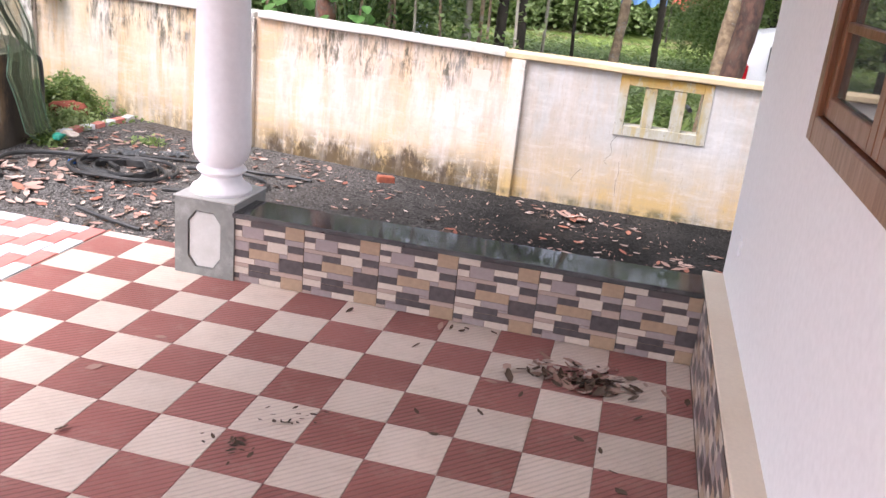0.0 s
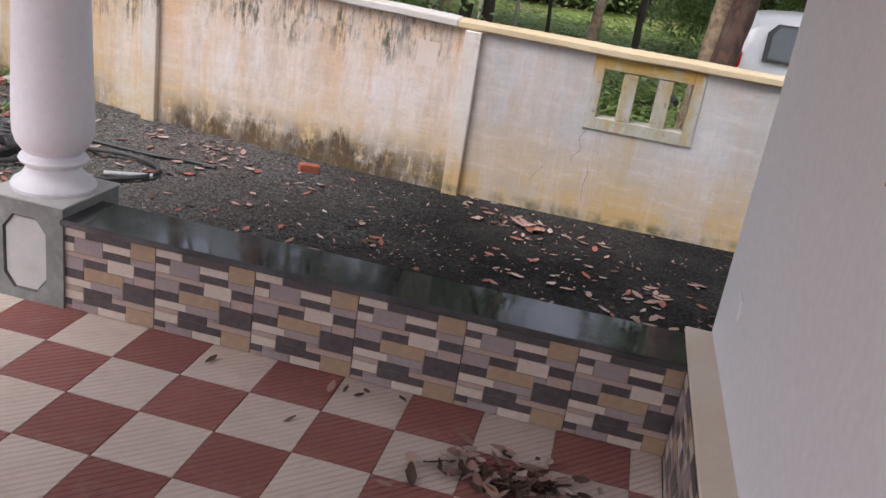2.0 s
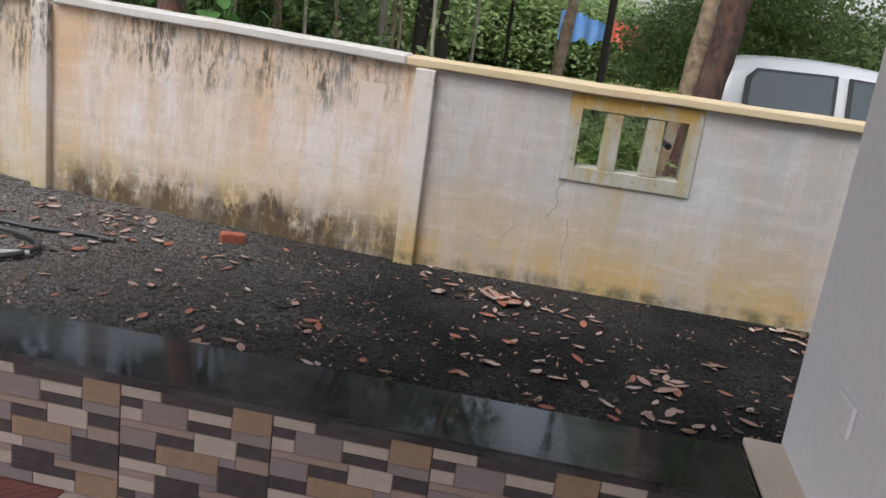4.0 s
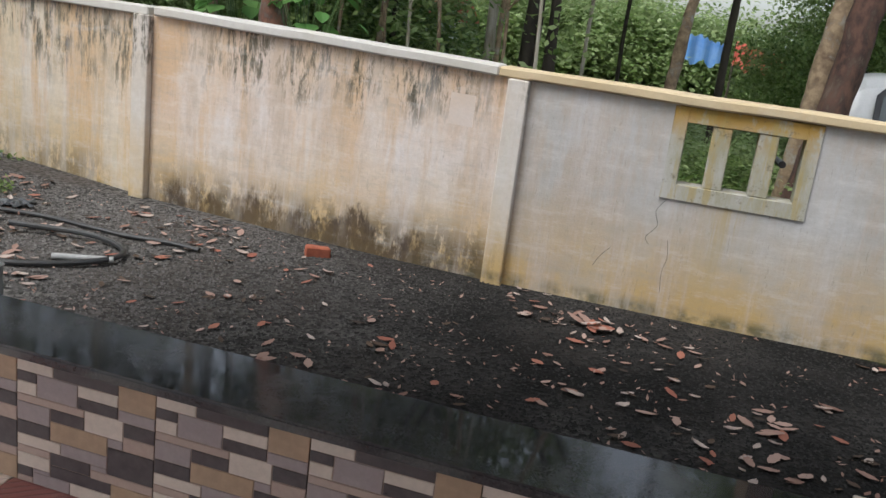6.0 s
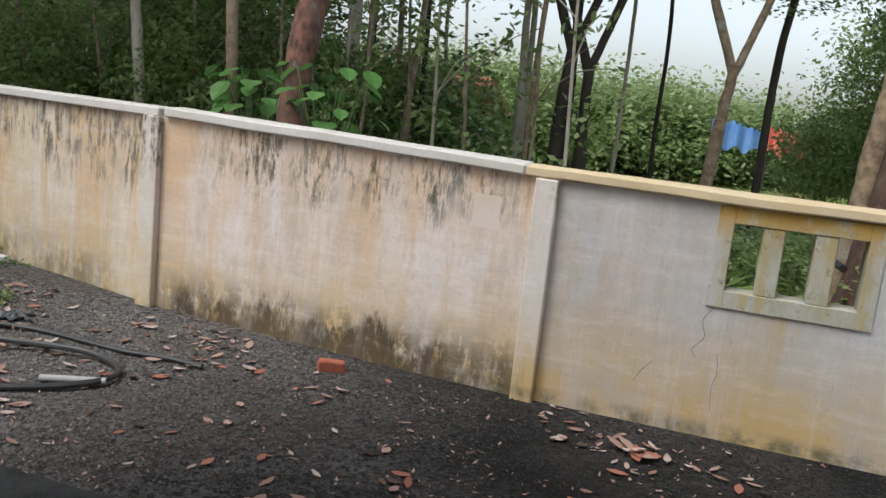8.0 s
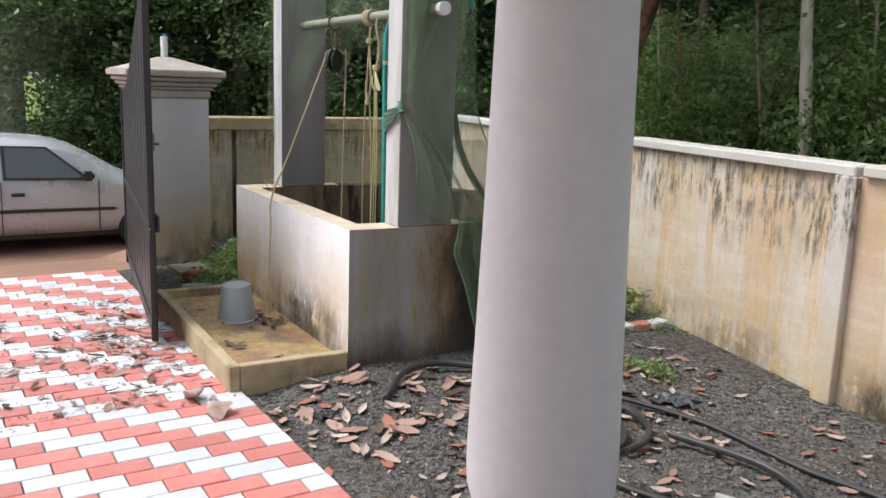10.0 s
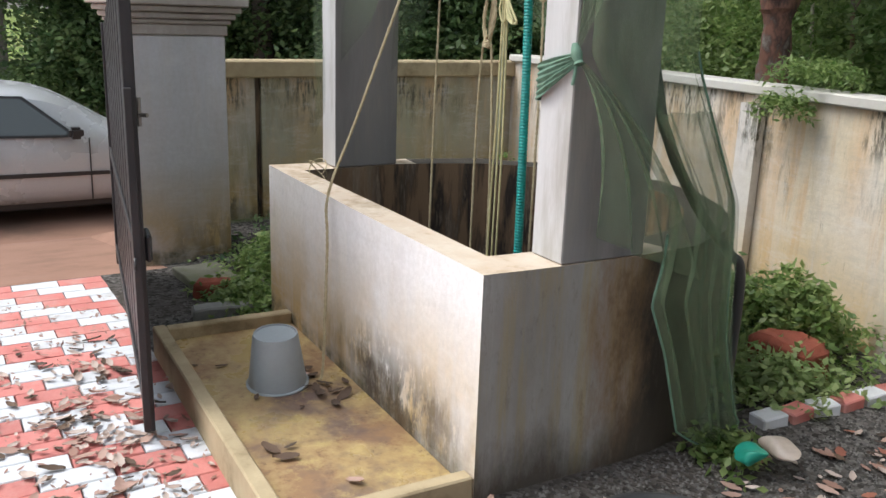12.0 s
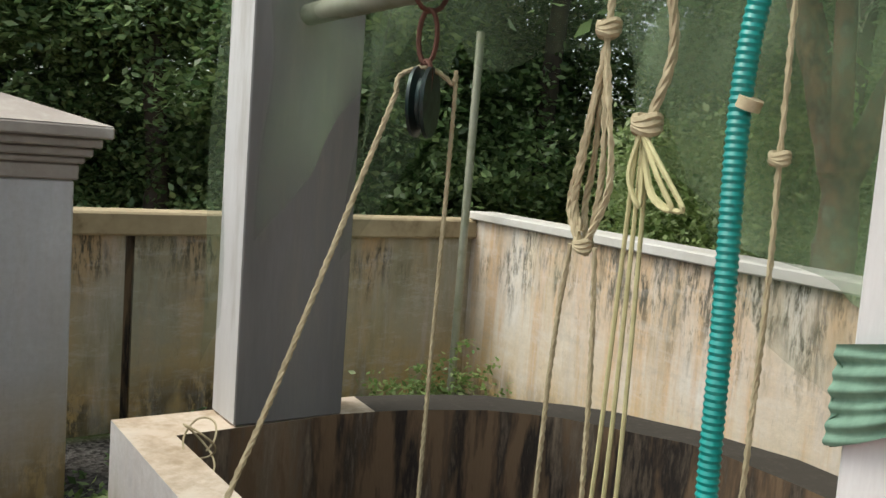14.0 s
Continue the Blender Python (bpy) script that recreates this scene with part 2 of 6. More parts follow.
# Darker post plaster: weathering and the shade of the +x faces in one colour.
M["post_side_shaded"] = plain("post_side_shaded", (0.26, 0.25, 0.248), (0.16, 0.155, 0.15), 0.92, scale=3, grain=(3, 3, 0.35), stain=(0.31, 0.29, 0.26))
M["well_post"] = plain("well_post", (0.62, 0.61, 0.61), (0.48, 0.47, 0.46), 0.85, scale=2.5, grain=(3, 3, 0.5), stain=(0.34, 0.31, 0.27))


def apron_material():
    m, n, l, b = material("apron", 0.5)
    co = place(n, l)
    a = noise_tex(n, l, co, 3.0, 7, 0.7)
    col = mix(n, l, ramp(n, l, a, 0.40, 0.60), (0.46, 0.34, 0.15), (0.27, 0.16, 0.08))
    col = mix(n, l, ramp(n, l, noise_tex(n, l, co, 1.6, 5, 0.65), 0.53, 0.63, 0, 0.85), col, (0.13, 0.085, 0.075))
    col = mix(n, l, ramp(n, l, noise_tex(n, l, co, 9.0, 6, 0.8), 0.55, 0.68, 0, 0.6), col, (0.50, 0.40, 0.16))
    col = mix(n, l, ramp(n, l, noise_tex(n, l, co, 24.0, 5, 0.8), 0.58, 0.70, 0, 0.6), col, (0.09, 0.06, 0.04))
    l.new(col, b.inputs["Base Color"])
    l.new(ramp(n, l, a, 0.4, 0.6, 0.22, 0.65), b.inputs["Roughness"])
    bump(n, l, b, noise_tex(n, l, co, 30, 4), 0.3, 0.004)
    return m


M["apron"] = apron_material()
M["kerb"] = plain("kerb", (0.46, 0.37, 0.23), (0.32, 0.25, 0.15), 0.85, scale=5, stain=(0.15, 0.11, 0.05))
M["husk"] = plain("husk", (0.50, 0.37, 0.33), (0.34, 0.22, 0.18), 0.95, scale=30, relief=0.8)
M["bark_brown"] = plain("brown_bark", (0.12, 0.062, 0.045), (0.035, 0.022, 0.02), 0.95, scale=16, relief=1.2, grain=(1, 1, 0.55), fine=40, spread=0.3, stain=(0.17, 0.12, 0.09))
M["house"] = plain("house_paint", (0.86, 0.85, 0.87), (0.82, 0.81, 0.83), 0.75, scale=1.2, fine=30, relief=0.05, spread=1)
M["cream_ledge"] = plain("cream_ledge", (0.76, 0.66, 0.54), (0.72, 0.60, 0.48), 0.6, scale=3)
M["column"] = plain("column_paint", (0.80, 0.78, 0.80), (0.74, 0.72, 0.74), 0.6, scale=2, fine=25, relief=0.04)
M["cement"] = plain("cement", (0.24, 0.24, 0.225), (0.15, 0.15, 0.14), 0.85, scale=9, stain=(0.36, 0.36, 0.34))
M["panel"] = plain("pedestal_panel", (0.52, 0.51, 0.49), (0.44, 0.43, 0.40), 0.85, scale=9)
M["pillar"] = plaster("gate_pillar_paint", (0.62, 0.61, 0.63), (0.53, 0.52, 0.53), top=3, rust=0.08, mould=0.4, tinted=0.3)
M["cap"] = plain("pillar_cap", (0.42, 0.37, 0.33), (0.30, 0.25, 0.22), 0.9, scale=8, stain=(0.5, 0.46, 0.42))
M["black"] = plain("black_paint", (0.02, 0.02, 0.023), (0.035, 0.03, 0.03), 0.45, scale=9)
M["steel"] = plain("dull_steel", (0.35, 0.34, 0.32), (0.2, 0.17, 0.14), 0.45, 0.8)
M["rust"] = plain("rusty_iron", (0.13, 0.05, 0.03), (0.07, 0.03, 0.02), 0.8, 0.3, scale=30)
M["galv"] = plain("galvanised_pipe", (0.36, 0.36, 0.28), (0.26, 0.28, 0.20), 0.5, 0.4, scale=7, stain=(0.22, 0.22, 0.12))
M["rope"] = plain("coir_rope", (0.50, 0.43, 0.28), (0.34, 0.28, 0.17), 0.95, scale=40, relief=0.6)
M["rope_nylon"] = plain("yellow_rope", (0.56, 0.52, 0.28), (0.42, 0.38, 0.20), 0.7, scale=40)
M["hose_green"] = plain("green_hose", (0.01, 0.30, 0.27), (0.008, 0.2, 0.18), 0.35, scale=8)
M["hose_black"] = plain("black_hose", (0.022, 0.024, 0.027), (0.05, 0.048, 0.045), 0.5, scale=8)
M["pulley"] = plain("pulley", (0.02, 0.05, 0.045), (0.03, 0.03, 0.03), 0.4, 0.5, scale=30)
M["bucket"] = plain("bucket_plastic", (0.33, 0.37, 0.39), (0.28, 0.31, 0.33), 0.4, scale=4, relief=0.05)
M["wood"] = plain("varnished_wood", (0.20, 0.07, 0.025), (0.12, 0.04, 0.015), 0.35, scale=5, grain=(8, 8, 0.6), fine=30)
M["granite"] = granite_material()
M["white_pvc"] = plain("white_pvc", (0.75, 0.75, 0.72), rough=0.4)
M["pipe_grey"] = plain("grey_pipe", (0.42, 0.42, 0.41), (0.3, 0.3, 0.29), 0.6, scale=20)
M["laterite"] = plain("laterite", (0.28, 0.07, 0.04), (0.18, 0.05, 0.03), 0.95, scale=12, relief=0.9)
M["brick_bit"] = plain("orange_brick", (0.40, 0.12, 0.06), (0.28, 0.08, 0.05), 0.9, scale=25)
M["stone"] = plain("mossy_stone", (0.22, 0.21, 0.18), (0.16, 0.17, 0.09), 0.95, scale=8, relief=0.6)
M["plastic_sheet"] = plain("dark_sheet", (0.05, 0.055, 0.06), (0.08, 0.085, 0.09), 0.4, scale=6)
M["blue"] = plain("blue_plastic", (0.03, 0.15, 0.55), (0.03, 0.2, 0.6), 0.4)
M["teal"] = plain("teal_plastic", (0.03, 0.35, 0.25), rough=0.4)
M["ceiling"] = plain("ceiling_paint", (0.74, 0.73, 0.72), (0.70, 0.69, 0.68), 0.9, scale=1)
M["road"] = plain("laterite_road", (0.30, 0.17, 0.12), (0.24, 0.13, 0.09), 0.95, scale=1.5, stain=(0.16, 0.10, 0.07))
M["concrete"] = plain("weathered_concrete", (0.36, 0.33, 0.32), (0.24, 0.22, 0.21), 0.95, scale=2, stain=(0.16, 0.15, 0.13), grain=(1, 1, 0.4))
M["car_white"] = plain("white_car_paint", (0.74, 0.74, 0.75), (0.72, 0.72, 0.73), 0.22, scale=1, relief=0)
M["car_silver"] = plain("silver_car_paint", (0.50, 0.51, 0.53), (0.48, 0.49, 0.51), 0.28, 0.3, scale=1, relief=0)
M["tyre"] = plain("tyre", (0.02, 0.02, 0.02), rough=0.8)
M["trim_black"] = plain("black_trim", (0.025, 0.025, 0.027), rough=0.4, relief=0)
M["red_lens"] = plain("red_lens", (0.6, 0.01, 0.02), rough=0.15, relief=0)
M["bark_red"] = plain("red_bark", (0.23, 0.11, 0.075), (0.06, 0.035, 0.03), 0.95, spread=0.22, scale=14, relief=1.2, stain=(0.36, 0.31, 0.26), grain=(1, 1, 0.6), fine=45)
M["bark_pale"] = plain("pale_bark", (0.55, 0.50, 0.43), (0.36, 0.30, 0.22), 0.95, scale=9, relief=0.5, grain=(1, 1, 0.5))
M["bark_dark"] = plain("dark_bark", (0.07, 0.055, 0.04), (0.03, 0.025, 0.02), 0.95, scale=9, relief=0.6, grain=(1, 1, 0.4))
M["bark_lichen"] = plain("lichen_bark", (0.34, 0.25, 0.16), (0.13, 0.085, 0.055), 0.95, scale=14, stain=(0.46, 0.45, 0.40), relief=1.0, spread=0.35)
M["tarp_blue"] = plain("blue_sheet", (0.08, 0.25, 0.65), (0.25, 0.4, 0.7), 0.5, scale=3)
M["tarp_red"] = plain("red_sheet", (0.75, 0.12, 0.08), (0.8, 0.25, 0.2), 0.6, scale=3)
M["roof_white"] = plain("pale_roof", (0.7, 0.72, 0.78), rough=0.5, scale=2)
M["wt_w"] = plain("tile_cream", (0.57, 0.48, 0.41), (0.50, 0.42, 0.36), 0.35, scale=30, relief=0.1)
M["wt_d"] = plain("tile_slate", (0.06, 0.050, 0.052), (0.10, 0.084, 0.086), 0.35, scale=25, relief=0.1)
M["wt_t"] = plain("tile_tan", (0.39, 0.27, 0.18), (0.32, 0.22, 0.15), 0.35, scale=30, relief=0.1)
M["wt_p"] = plain("tile_mauve", (0.26, 0.21, 0.21), (0.32, 0.265, 0.26), 0.35, scale=25, relief=0.1)
M["wt_m"] = plain("tile_pink", (0.40, 0.30, 0.25), (0.34, 0.25, 0.22), 0.35, scale=30, relief=0.1)


def glass(name, tint, rough=0.02):
    m, n, l, b = material(name, rough)
    b.inputs["Base Color"].default_value = (*tint, 1)
    b.inputs["Specular IOR Level"].default_value = 0.8
    return m


M["car_glass"] = glass("tinted_glass", (0.06, 0.075, 0.075), 0.01)
M["pane"] = glass("window_glass", (0.05, 0.06, 0.06))


def floor_tile_material(name, a, c, dirty):
    m, n, l, b = material(name, 0.5)
    oi = n.new("ShaderNodeObjectInfo")
    co = place(n, l)
    big = noise_tex(n, l, co, 3.0, 6, 0.7)
    col = mix(n, l, ramp(n, l, big, 0.3, 0.7), a, c)
    hs = n.new("ShaderNodeHueSaturation")
    l.new(ramp(n, l, oi.outputs["Random"], 0, 1, 0.9, 1.08), hs.inputs["Value"])
    l.new(col, hs.inputs["Color"])
    w = n.new("ShaderNodeTexWave")
    w.bands_direction = "DIAGONAL"
    w.inputs["Scale"].default_value, w.inputs["Distortion"].default_value = 15.5, 0.0
    l.new(place(n, l, (1, -1, 0)), w.inputs["Vector"])
    groove = ramp(n, l, w.outputs["Fac"], 0.10, 0.35)
    worn = ramp(n, l, noise_tex(n, l, co, 1.3, 4), 0.35, 0.6, 0.25, 1)
    dirt = calc(n, l, "MULTIPLY", calc(n, l, "SUBTRACT", 1.0, groove), calc(n, l, "MULTIPLY", worn, dirty))
    col = mix(n, l, dirt, hs.outputs[0], tuple(v * 0.45 for v in a))
    dust = calc(n, l, "MULTIPLY", ramp(n, l, noise_tex(n, l, co, 7, 6, 0.75), 0.52, 0.7), 0.3)
    col = mix(n, l, dust, col, (0.40, 0.30, 0.24))
    l.new(col, b.inputs["Base Color"])
    l.new(ramp(n, l, big, 0.3, 0.7, 0.42, 0.62), b.inputs["Roughness"])
    bump(n, l, b, groove, 1.0, 0.004)
    return m


M["ft_red"] = floor_tile_material("red_floor_tile", (0.28, 0.10, 0.085), (0.34, 0.14, 0.12), 0.62)
M["ft_cream"] = floor_tile_material("cream_floor_tile", (0.68, 0.57, 0.49), (0.61, 0.50, 0.42), 0.28)
M["grout"] = plain("grout", (0.28, 0.21, 0.17), rough=0.9, scale=20)
M["pv_red"] = plain("red_paver", (0.52, 0.15, 0.13), (0.58, 0.25, 0.22), 0.6, scale=7, per_object=0.16, stain=(0.50, 0.30, 0.26))
M["pv_white"] = plain("white_paver", (0.64, 0.66, 0.70), (0.55, 0.56, 0.58), 0.6, scale=7, per_object=0.10, stain=(0.48, 0.46, 0.44))


def ground_material():
    m, n, l, b = material("gravel_soil", 0.95)
    co = place(n, l)
    v = n.new("ShaderNodeTexVoronoi")
    v.inputs["Scale"].default_value = 48
    l.new(co, v.inputs["Vector"])
    vd, bw = n.new("ShaderNodeTexVoronoi"), n.new("ShaderNodeRGBToBW")
    vd.inputs["Scale"].default_value = 48
    l.new(co, vd.inputs["Vector"])
    l.new(vd.outputs["Color"], bw.inputs[0])
    gravel = mix(n, l, ramp(n, l, bw.outputs[0], 0.2, 0.9), (0.03, 0.028, 0.026), (0.17, 0.16, 0.15))
    gravel = mix(n, l, ramp(n, l, noise_tex(n, l, co, 1.1, 5), 0.45, 0.65, 0, 0.6), gravel, (0.085, 0.07, 0.06))
    sep = n.new("ShaderNodeSeparateXYZ")
    l.new(co, sep.inputs[0])
    grass = mix(n, l, ramp(n, l, noise_tex(n, l, co, 2.5, 6, 0.7), 0.35, 0.65), (0.10, 0.17, 0.03), (0.20, 0.24, 0.07))
    grass = mix(n, l, ramp(n, l, noise_tex(n, l, co, 0.5, 4), 0.5, 0.62, 0, 0.7), grass, (0.20, 0.15, 0.09))
    # Gravel colour drops in uneven patches towards +x.
    darkened = calc(n, l, "MULTIPLY", ramp(n, l, noise_tex(n, l, co, 0.8, 5, 0.6), 0.36, 0.56, 0.55, 1.0), ramp(n, l, sep.outputs[0], -2.8, -0.8, 0.0, 0.97))
    gravel = mix(n, l, darkened, gravel, (0.010, 0.0095, 0.009))
    b.inputs["Specular IOR Level"].default_value = 0.12
    bank = n.new("ShaderNodeMath")
    bank.operation = "MULTIPLY_ADD"
    l.new(sep.outputs[0], bank.inputs[0])
    bank.inputs[1].default_value = 0.17
    l.new(sep.outputs[1], bank.inputs[2])
    out = calc(n, l, "ADD", ramp(n, l, bank.outputs[0], 7.2, 7.4), ramp(n, l, sep.outputs[0], -9.3, -9.5))
    col = mix(n, l, out, gravel, grass)
    l.new(col, b.inputs["Base Color"])
    bump(n, l, b, v.outputs["Distance"], 0.8, 0.012)
    return m


M["ground"] = ground_material()


def leafy(name, a, c, rough=0.5, shine=0.25):
    m, n, l, b = material(name, rough)
    g = n.new("ShaderNodeNewGeometry")
    col = mix(n, l, g.outputs["Random Per Island"], a, c)
    col = mix(n, l, ramp(n, l, noise_tex(n, l, place(n, l), 0.9, 3), 0.35, 0.65, 0, 0.45), col, tuple(v * 0.5 for v in a))
    l.new(col, b.inputs["Base Color"])
    tr, ms, out = n.new("ShaderNodeBsdfTranslucent"), n.new("ShaderNodeMixShader"), n["Material Output"]
    l.new(col, tr.inputs[0])
    ms.inputs[0].default_value = shine
    l.new(b.outputs[0], ms.inputs[1])
    l.new(tr.outputs[0], ms.inputs[2])
    l.new(ms.outputs[0], out.inputs[0])
    return m


M["leaf_dark"] = leafy("dark_leaves", (0.06, 0.13, 0.045), (0.30, 0.42, 0.18), 0.34, 0.5)
M["leaf_mid"] = leafy("green_leaves", (0.13, 0.23, 0.06), (0.42, 0.52, 0.20), 0.42, 0.55)
M["leaf_light"] = leafy("bright_leaves", (0.24, 0.35, 0.12), (0.42, 0.50, 0.24), shine=0.45)
M["leaf_big"] = leafy("broad_leaves", (0.12, 0.28, 0.07), (0.24, 0.44, 0.14), shine=0.45)
M["grass"] = leafy("grass_blades", (0.20, 0.32, 0.08), (0.40, 0.46, 0.18), 0.7, 0.4)
M["dry"] = leafy("dry_leaves", (0.28, 0.15, 0.11), (0.52, 0.36, 0.30), 0.8, 0.05)
M["dry_dark"] = leafy("rotten_leaves", (0.045, 0.03, 0.022), (0.16, 0.10, 0.065), 0.85, 0.0)
M["dry_pale"] = leafy("pale_leaves", (0.42, 0.32, 0.27), (0.62, 0.52, 0.46), 0.8, 0.05)
M["dry_red"] = leafy("red_leaves", (0.30, 0.10, 0.065), (0.42, 0.17, 0.11), 0.7, 0.05)


def chips_material():
    """Loose chips, pale grey by the well and much darker along the porch."""
    m, n, l, b = material("gravel_chips", 0.85)
    g, sep = n.new("ShaderNodeNewGeometry"), n.new("ShaderNodeSeparateXYZ")
    l.new(place(n, l), sep.inputs[0])
    dry = mix(n, l, g.outputs["Random Per Island"], (0.03, 0.028, 0.027), (0.19, 0.18, 0.17))
    # Darker range of the same chips, used towards +x.
    dark_band = mix(n, l, g.outputs["Random Per Island"], (0.004, 0.004, 0.004), (0.036, 0.034, 0.032))
    edge = n.new("ShaderNodeMath")
    edge.operation = "MULTIPLY_ADD"
    l.new(noise_tex(n, l, place(n, l), 1.1, 4), edge.inputs[0])
    edge.inputs[1].default_value = 2.0
    l.new(sep.outputs[0], edge.inputs[2])
    l.new(mix(n, l, ramp(n, l, edge.outputs[0], -1.9, 0.3), dry, dark_band), b.inputs["Base Color"])
    b.inputs["Specular IOR Level"].default_value = 0.25
    return m


M["chips"] = chips_material()


def net_material(name, lo, hi):
    m, n, l, b = material(name, 0.7)
    co = coords(n, l)
    b.inputs["Base Color"].default_value = (0.17, 0.24, 0.13, 1)
    tp, ms = n.new("ShaderNodeBsdfTransparent"), n.new("ShaderNodeMixShader")
    f = ramp(n, l, noise_tex(n, l, co, 3.5, 5, 0.6), 0.3, 0.7, lo, hi)
    l.new(f, ms.inputs[0])
    l.new(tp.outputs[0], ms.inputs[1])
    l.new(b.outputs[0], ms.inputs[2])
    l.new(ms.outputs[0], n["Material Output"].inputs[0])
    return m


M["net"] = net_material("shade_net", 0.28, 0.52)
M["net_thin"] = net_material("stretched_net", 0.10, 0.30)
M["net_dense"] = plain("gathered_net", (0.17, 0.29, 0.21), (0.10, 0.18, 0.13), 0.8, scale=12, grain=(4, 4, 1))


# ---- helpers ----
def as_mesh(name, verts, faces, mat, smooth=False, slots=None):
    me = bpy.data.meshes.new(name)
    me.from_pydata([tuple(v) for v in verts], [], [tuple(f) for f in faces])
    for x in (mat if isinstance(mat, (list, tuple)) else [mat]):
        me.materials.append(x)
    if slots is not None:
        me.polygons.foreach_set("material_index", slots)
    if smooth:
        me.polygons.foreach_set("use_smooth", [True] * len(me.polygons))
    me.update()
    return me


def from_bm(name, bm, mat, smooth=False):
    bmesh.ops.recalc_face_normals(bm, faces=bm.faces[:])
    me = bpy.data.meshes.new(name)
    bm.to_mesh(me)
    bm.free()
    me.materials.append(mat)
    if smooth:
        me.polygons.foreach_set("use_smooth", [True] * len(me.polygons))
        me.set_sharp_from_angle(angle=radians(38))
    return me


def part(name, shape, mat, parent, label="", smooth=False):
    me = shape if isinstance(shape, bpy.types.Mesh) else from_bm(name, shape, mat, smooth)
    ob = new(name, me)
    ob.parent = parent
    return tagged(ob, label)


def thing(name, m, label, category, group=""):
    ob = new(name)
    ob.empty_display_size = 0.1
    ob.matrix_world = m
    return tagged(ob, label, category, group)


def solo(name, shape, mat, m, label, category, group="", smooth=False, kind=""):
    me = shape if isinstance(shape, bpy.types.Mesh) else from_bm(name, shape, mat, smooth)
    ob = new(name, me)
    ob.matrix_world = m
    return tagged(ob, label, category, group, kind)


def structure(name, shape, mat, label="", smooth=False):
    return solo(name, shape, mat, Matrix(), label, "", kind="structure", smooth=smooth)


def box(x0, x1, y0, y1, z0, z1, bevel=0.0, bm=None, seg=1):
    own = bm is None
    bm = bmesh.new() if own else bm
    r = bmesh.ops.create_cube(bm, size=1)
    bmesh.ops.scale(bm, vec=(x1 - x0, y1 - y0, z1 - z0), verts=r["verts"])
    bmesh.ops.translate(bm, vec=((x0 + x1) / 2, (y0 + y1) / 2, (z0 + z1) / 2), verts=r["verts"])
    if bevel:
        edges = list({e for v in r["verts"] for e in v.link_edges})
        bmesh.ops.bevel(bm, geom=edges, offset=bevel, segments=seg, affect="EDGES")
    return bm


def prism(points, z0, z1, axis="z", bm=None):
    """An outline (in the plane across the axis) drawn out along it."""
    bm = bm or bmesh.new()
    def at(a, b, h):
        return {"z": (a, b, h), "y": (a, h, b), "x": (h, a, b)}[axis]
    lo = [bm.verts.new(at(a, b, z0)) for a, b in points]
    hi = [bm.verts.new(at(a, b, z1)) for a, b in points]
    bm.faces.new(lo[::-1])
    bm.faces.new(hi)
    k = len(points)
    for i in range(k):
        bm.faces.new((lo[i], lo[(i + 1) % k], hi[(i + 1) % k], hi[i]))
    return bm


def lathe(profile, n=32, bm=None, cx=0.0, cy=0.0):
    bm = bm or bmesh.new()
    rings = []
    for r, z in profile:
        rings.append([bm.verts.new((cx + r * math.cos(2 * math.pi * i / n), cy + r * math.sin(2 * math.pi * i / n), z)) for i in range(n)])
    for a, b in zip(rings, rings[1:]):
        for i in range(n):
            bm.faces.new((a[i], a[(i + 1) % n], b[(i + 1) % n], b[i]))
    bm.faces.new(rings[0][::-1])
    bm.faces.new(rings[-1])
    return bm


def smooth_line(points, steps=8):
    pts = [Vector(p) for p in points]
    out = []
    for i in range(len(pts) - 1):
        p0, p1, p2, p3 = pts[max(i - 1, 0)], pts[i], pts[i + 1], pts[min(i + 2, len(pts) - 1)]
        for s in range(steps):
            t = s / steps
            out.append(0.5 * ((2 * p1) + (p2 - p0) * t + (2 * p0 - 5 * p1 + 4 * p2 - p3) * t * t + (3 * p1 - p0 - 3 * p2 + p3) * t ** 3))
    return out + [pts[-1]]


def tube(points, r, n=8, bm=None, steps=0, ribs=0.0):
    """A round bar along a line; r may be a list; ribs: how far every other ring stands out."""
    bm = bm or bmesh.new()
    pts = smooth_line(points, steps) if steps else [Vector(p) for p in points]
    up = Vector((0.13, 0.31, 0.94)).normalized()
    rings = []
    for i, p in enumerate(pts):
        d = (pts[min(i + 1, len(pts) - 1)] - pts[max(i - 1, 0)]).normalized()
        a = d.cross(up)
        if a.length < 0.1:
            a = d.cross(Vector((1, 0, 0)))
        a.normalize()
        up = a.cross(d).normalized()
        rr = (r[min(int(i / max(len(pts) - 1, 1) * (len(r) - 1)), len(r) - 2)] * (1 - (i / max(len(pts) - 1, 1) * (len(r) - 1)) % 1) + r[min(int(i / max(len(pts) - 1, 1) * (len(r) - 1)) + 1, len(r) - 1)] * ((i / max(len(pts) - 1, 1) * (len(r) - 1)) % 1)) if isinstance(r, (list, tuple)) else r
        rr += ribs if i % 2 else 0
        rings.append([bm.verts.new(p + rr * (math.cos(2 * math.pi * k / n) * a + math.sin(2 * math.pi * k / n) * up)) for k in range(n)])
    for a, b in zip(rings, rings[1:]):
        for k in range(n):
            bm.faces.new((a[k], a[(k + 1) % n], b[(k + 1) % n], b[k]))
    bm.faces.new(rings[0][::-1])
    bm.faces.new(rings[-1])
    return bm


# ---- ground ----
def ease(t):
    t = min(1.0, max(0.0, t))
    return t * t * (3 - 2 * t)


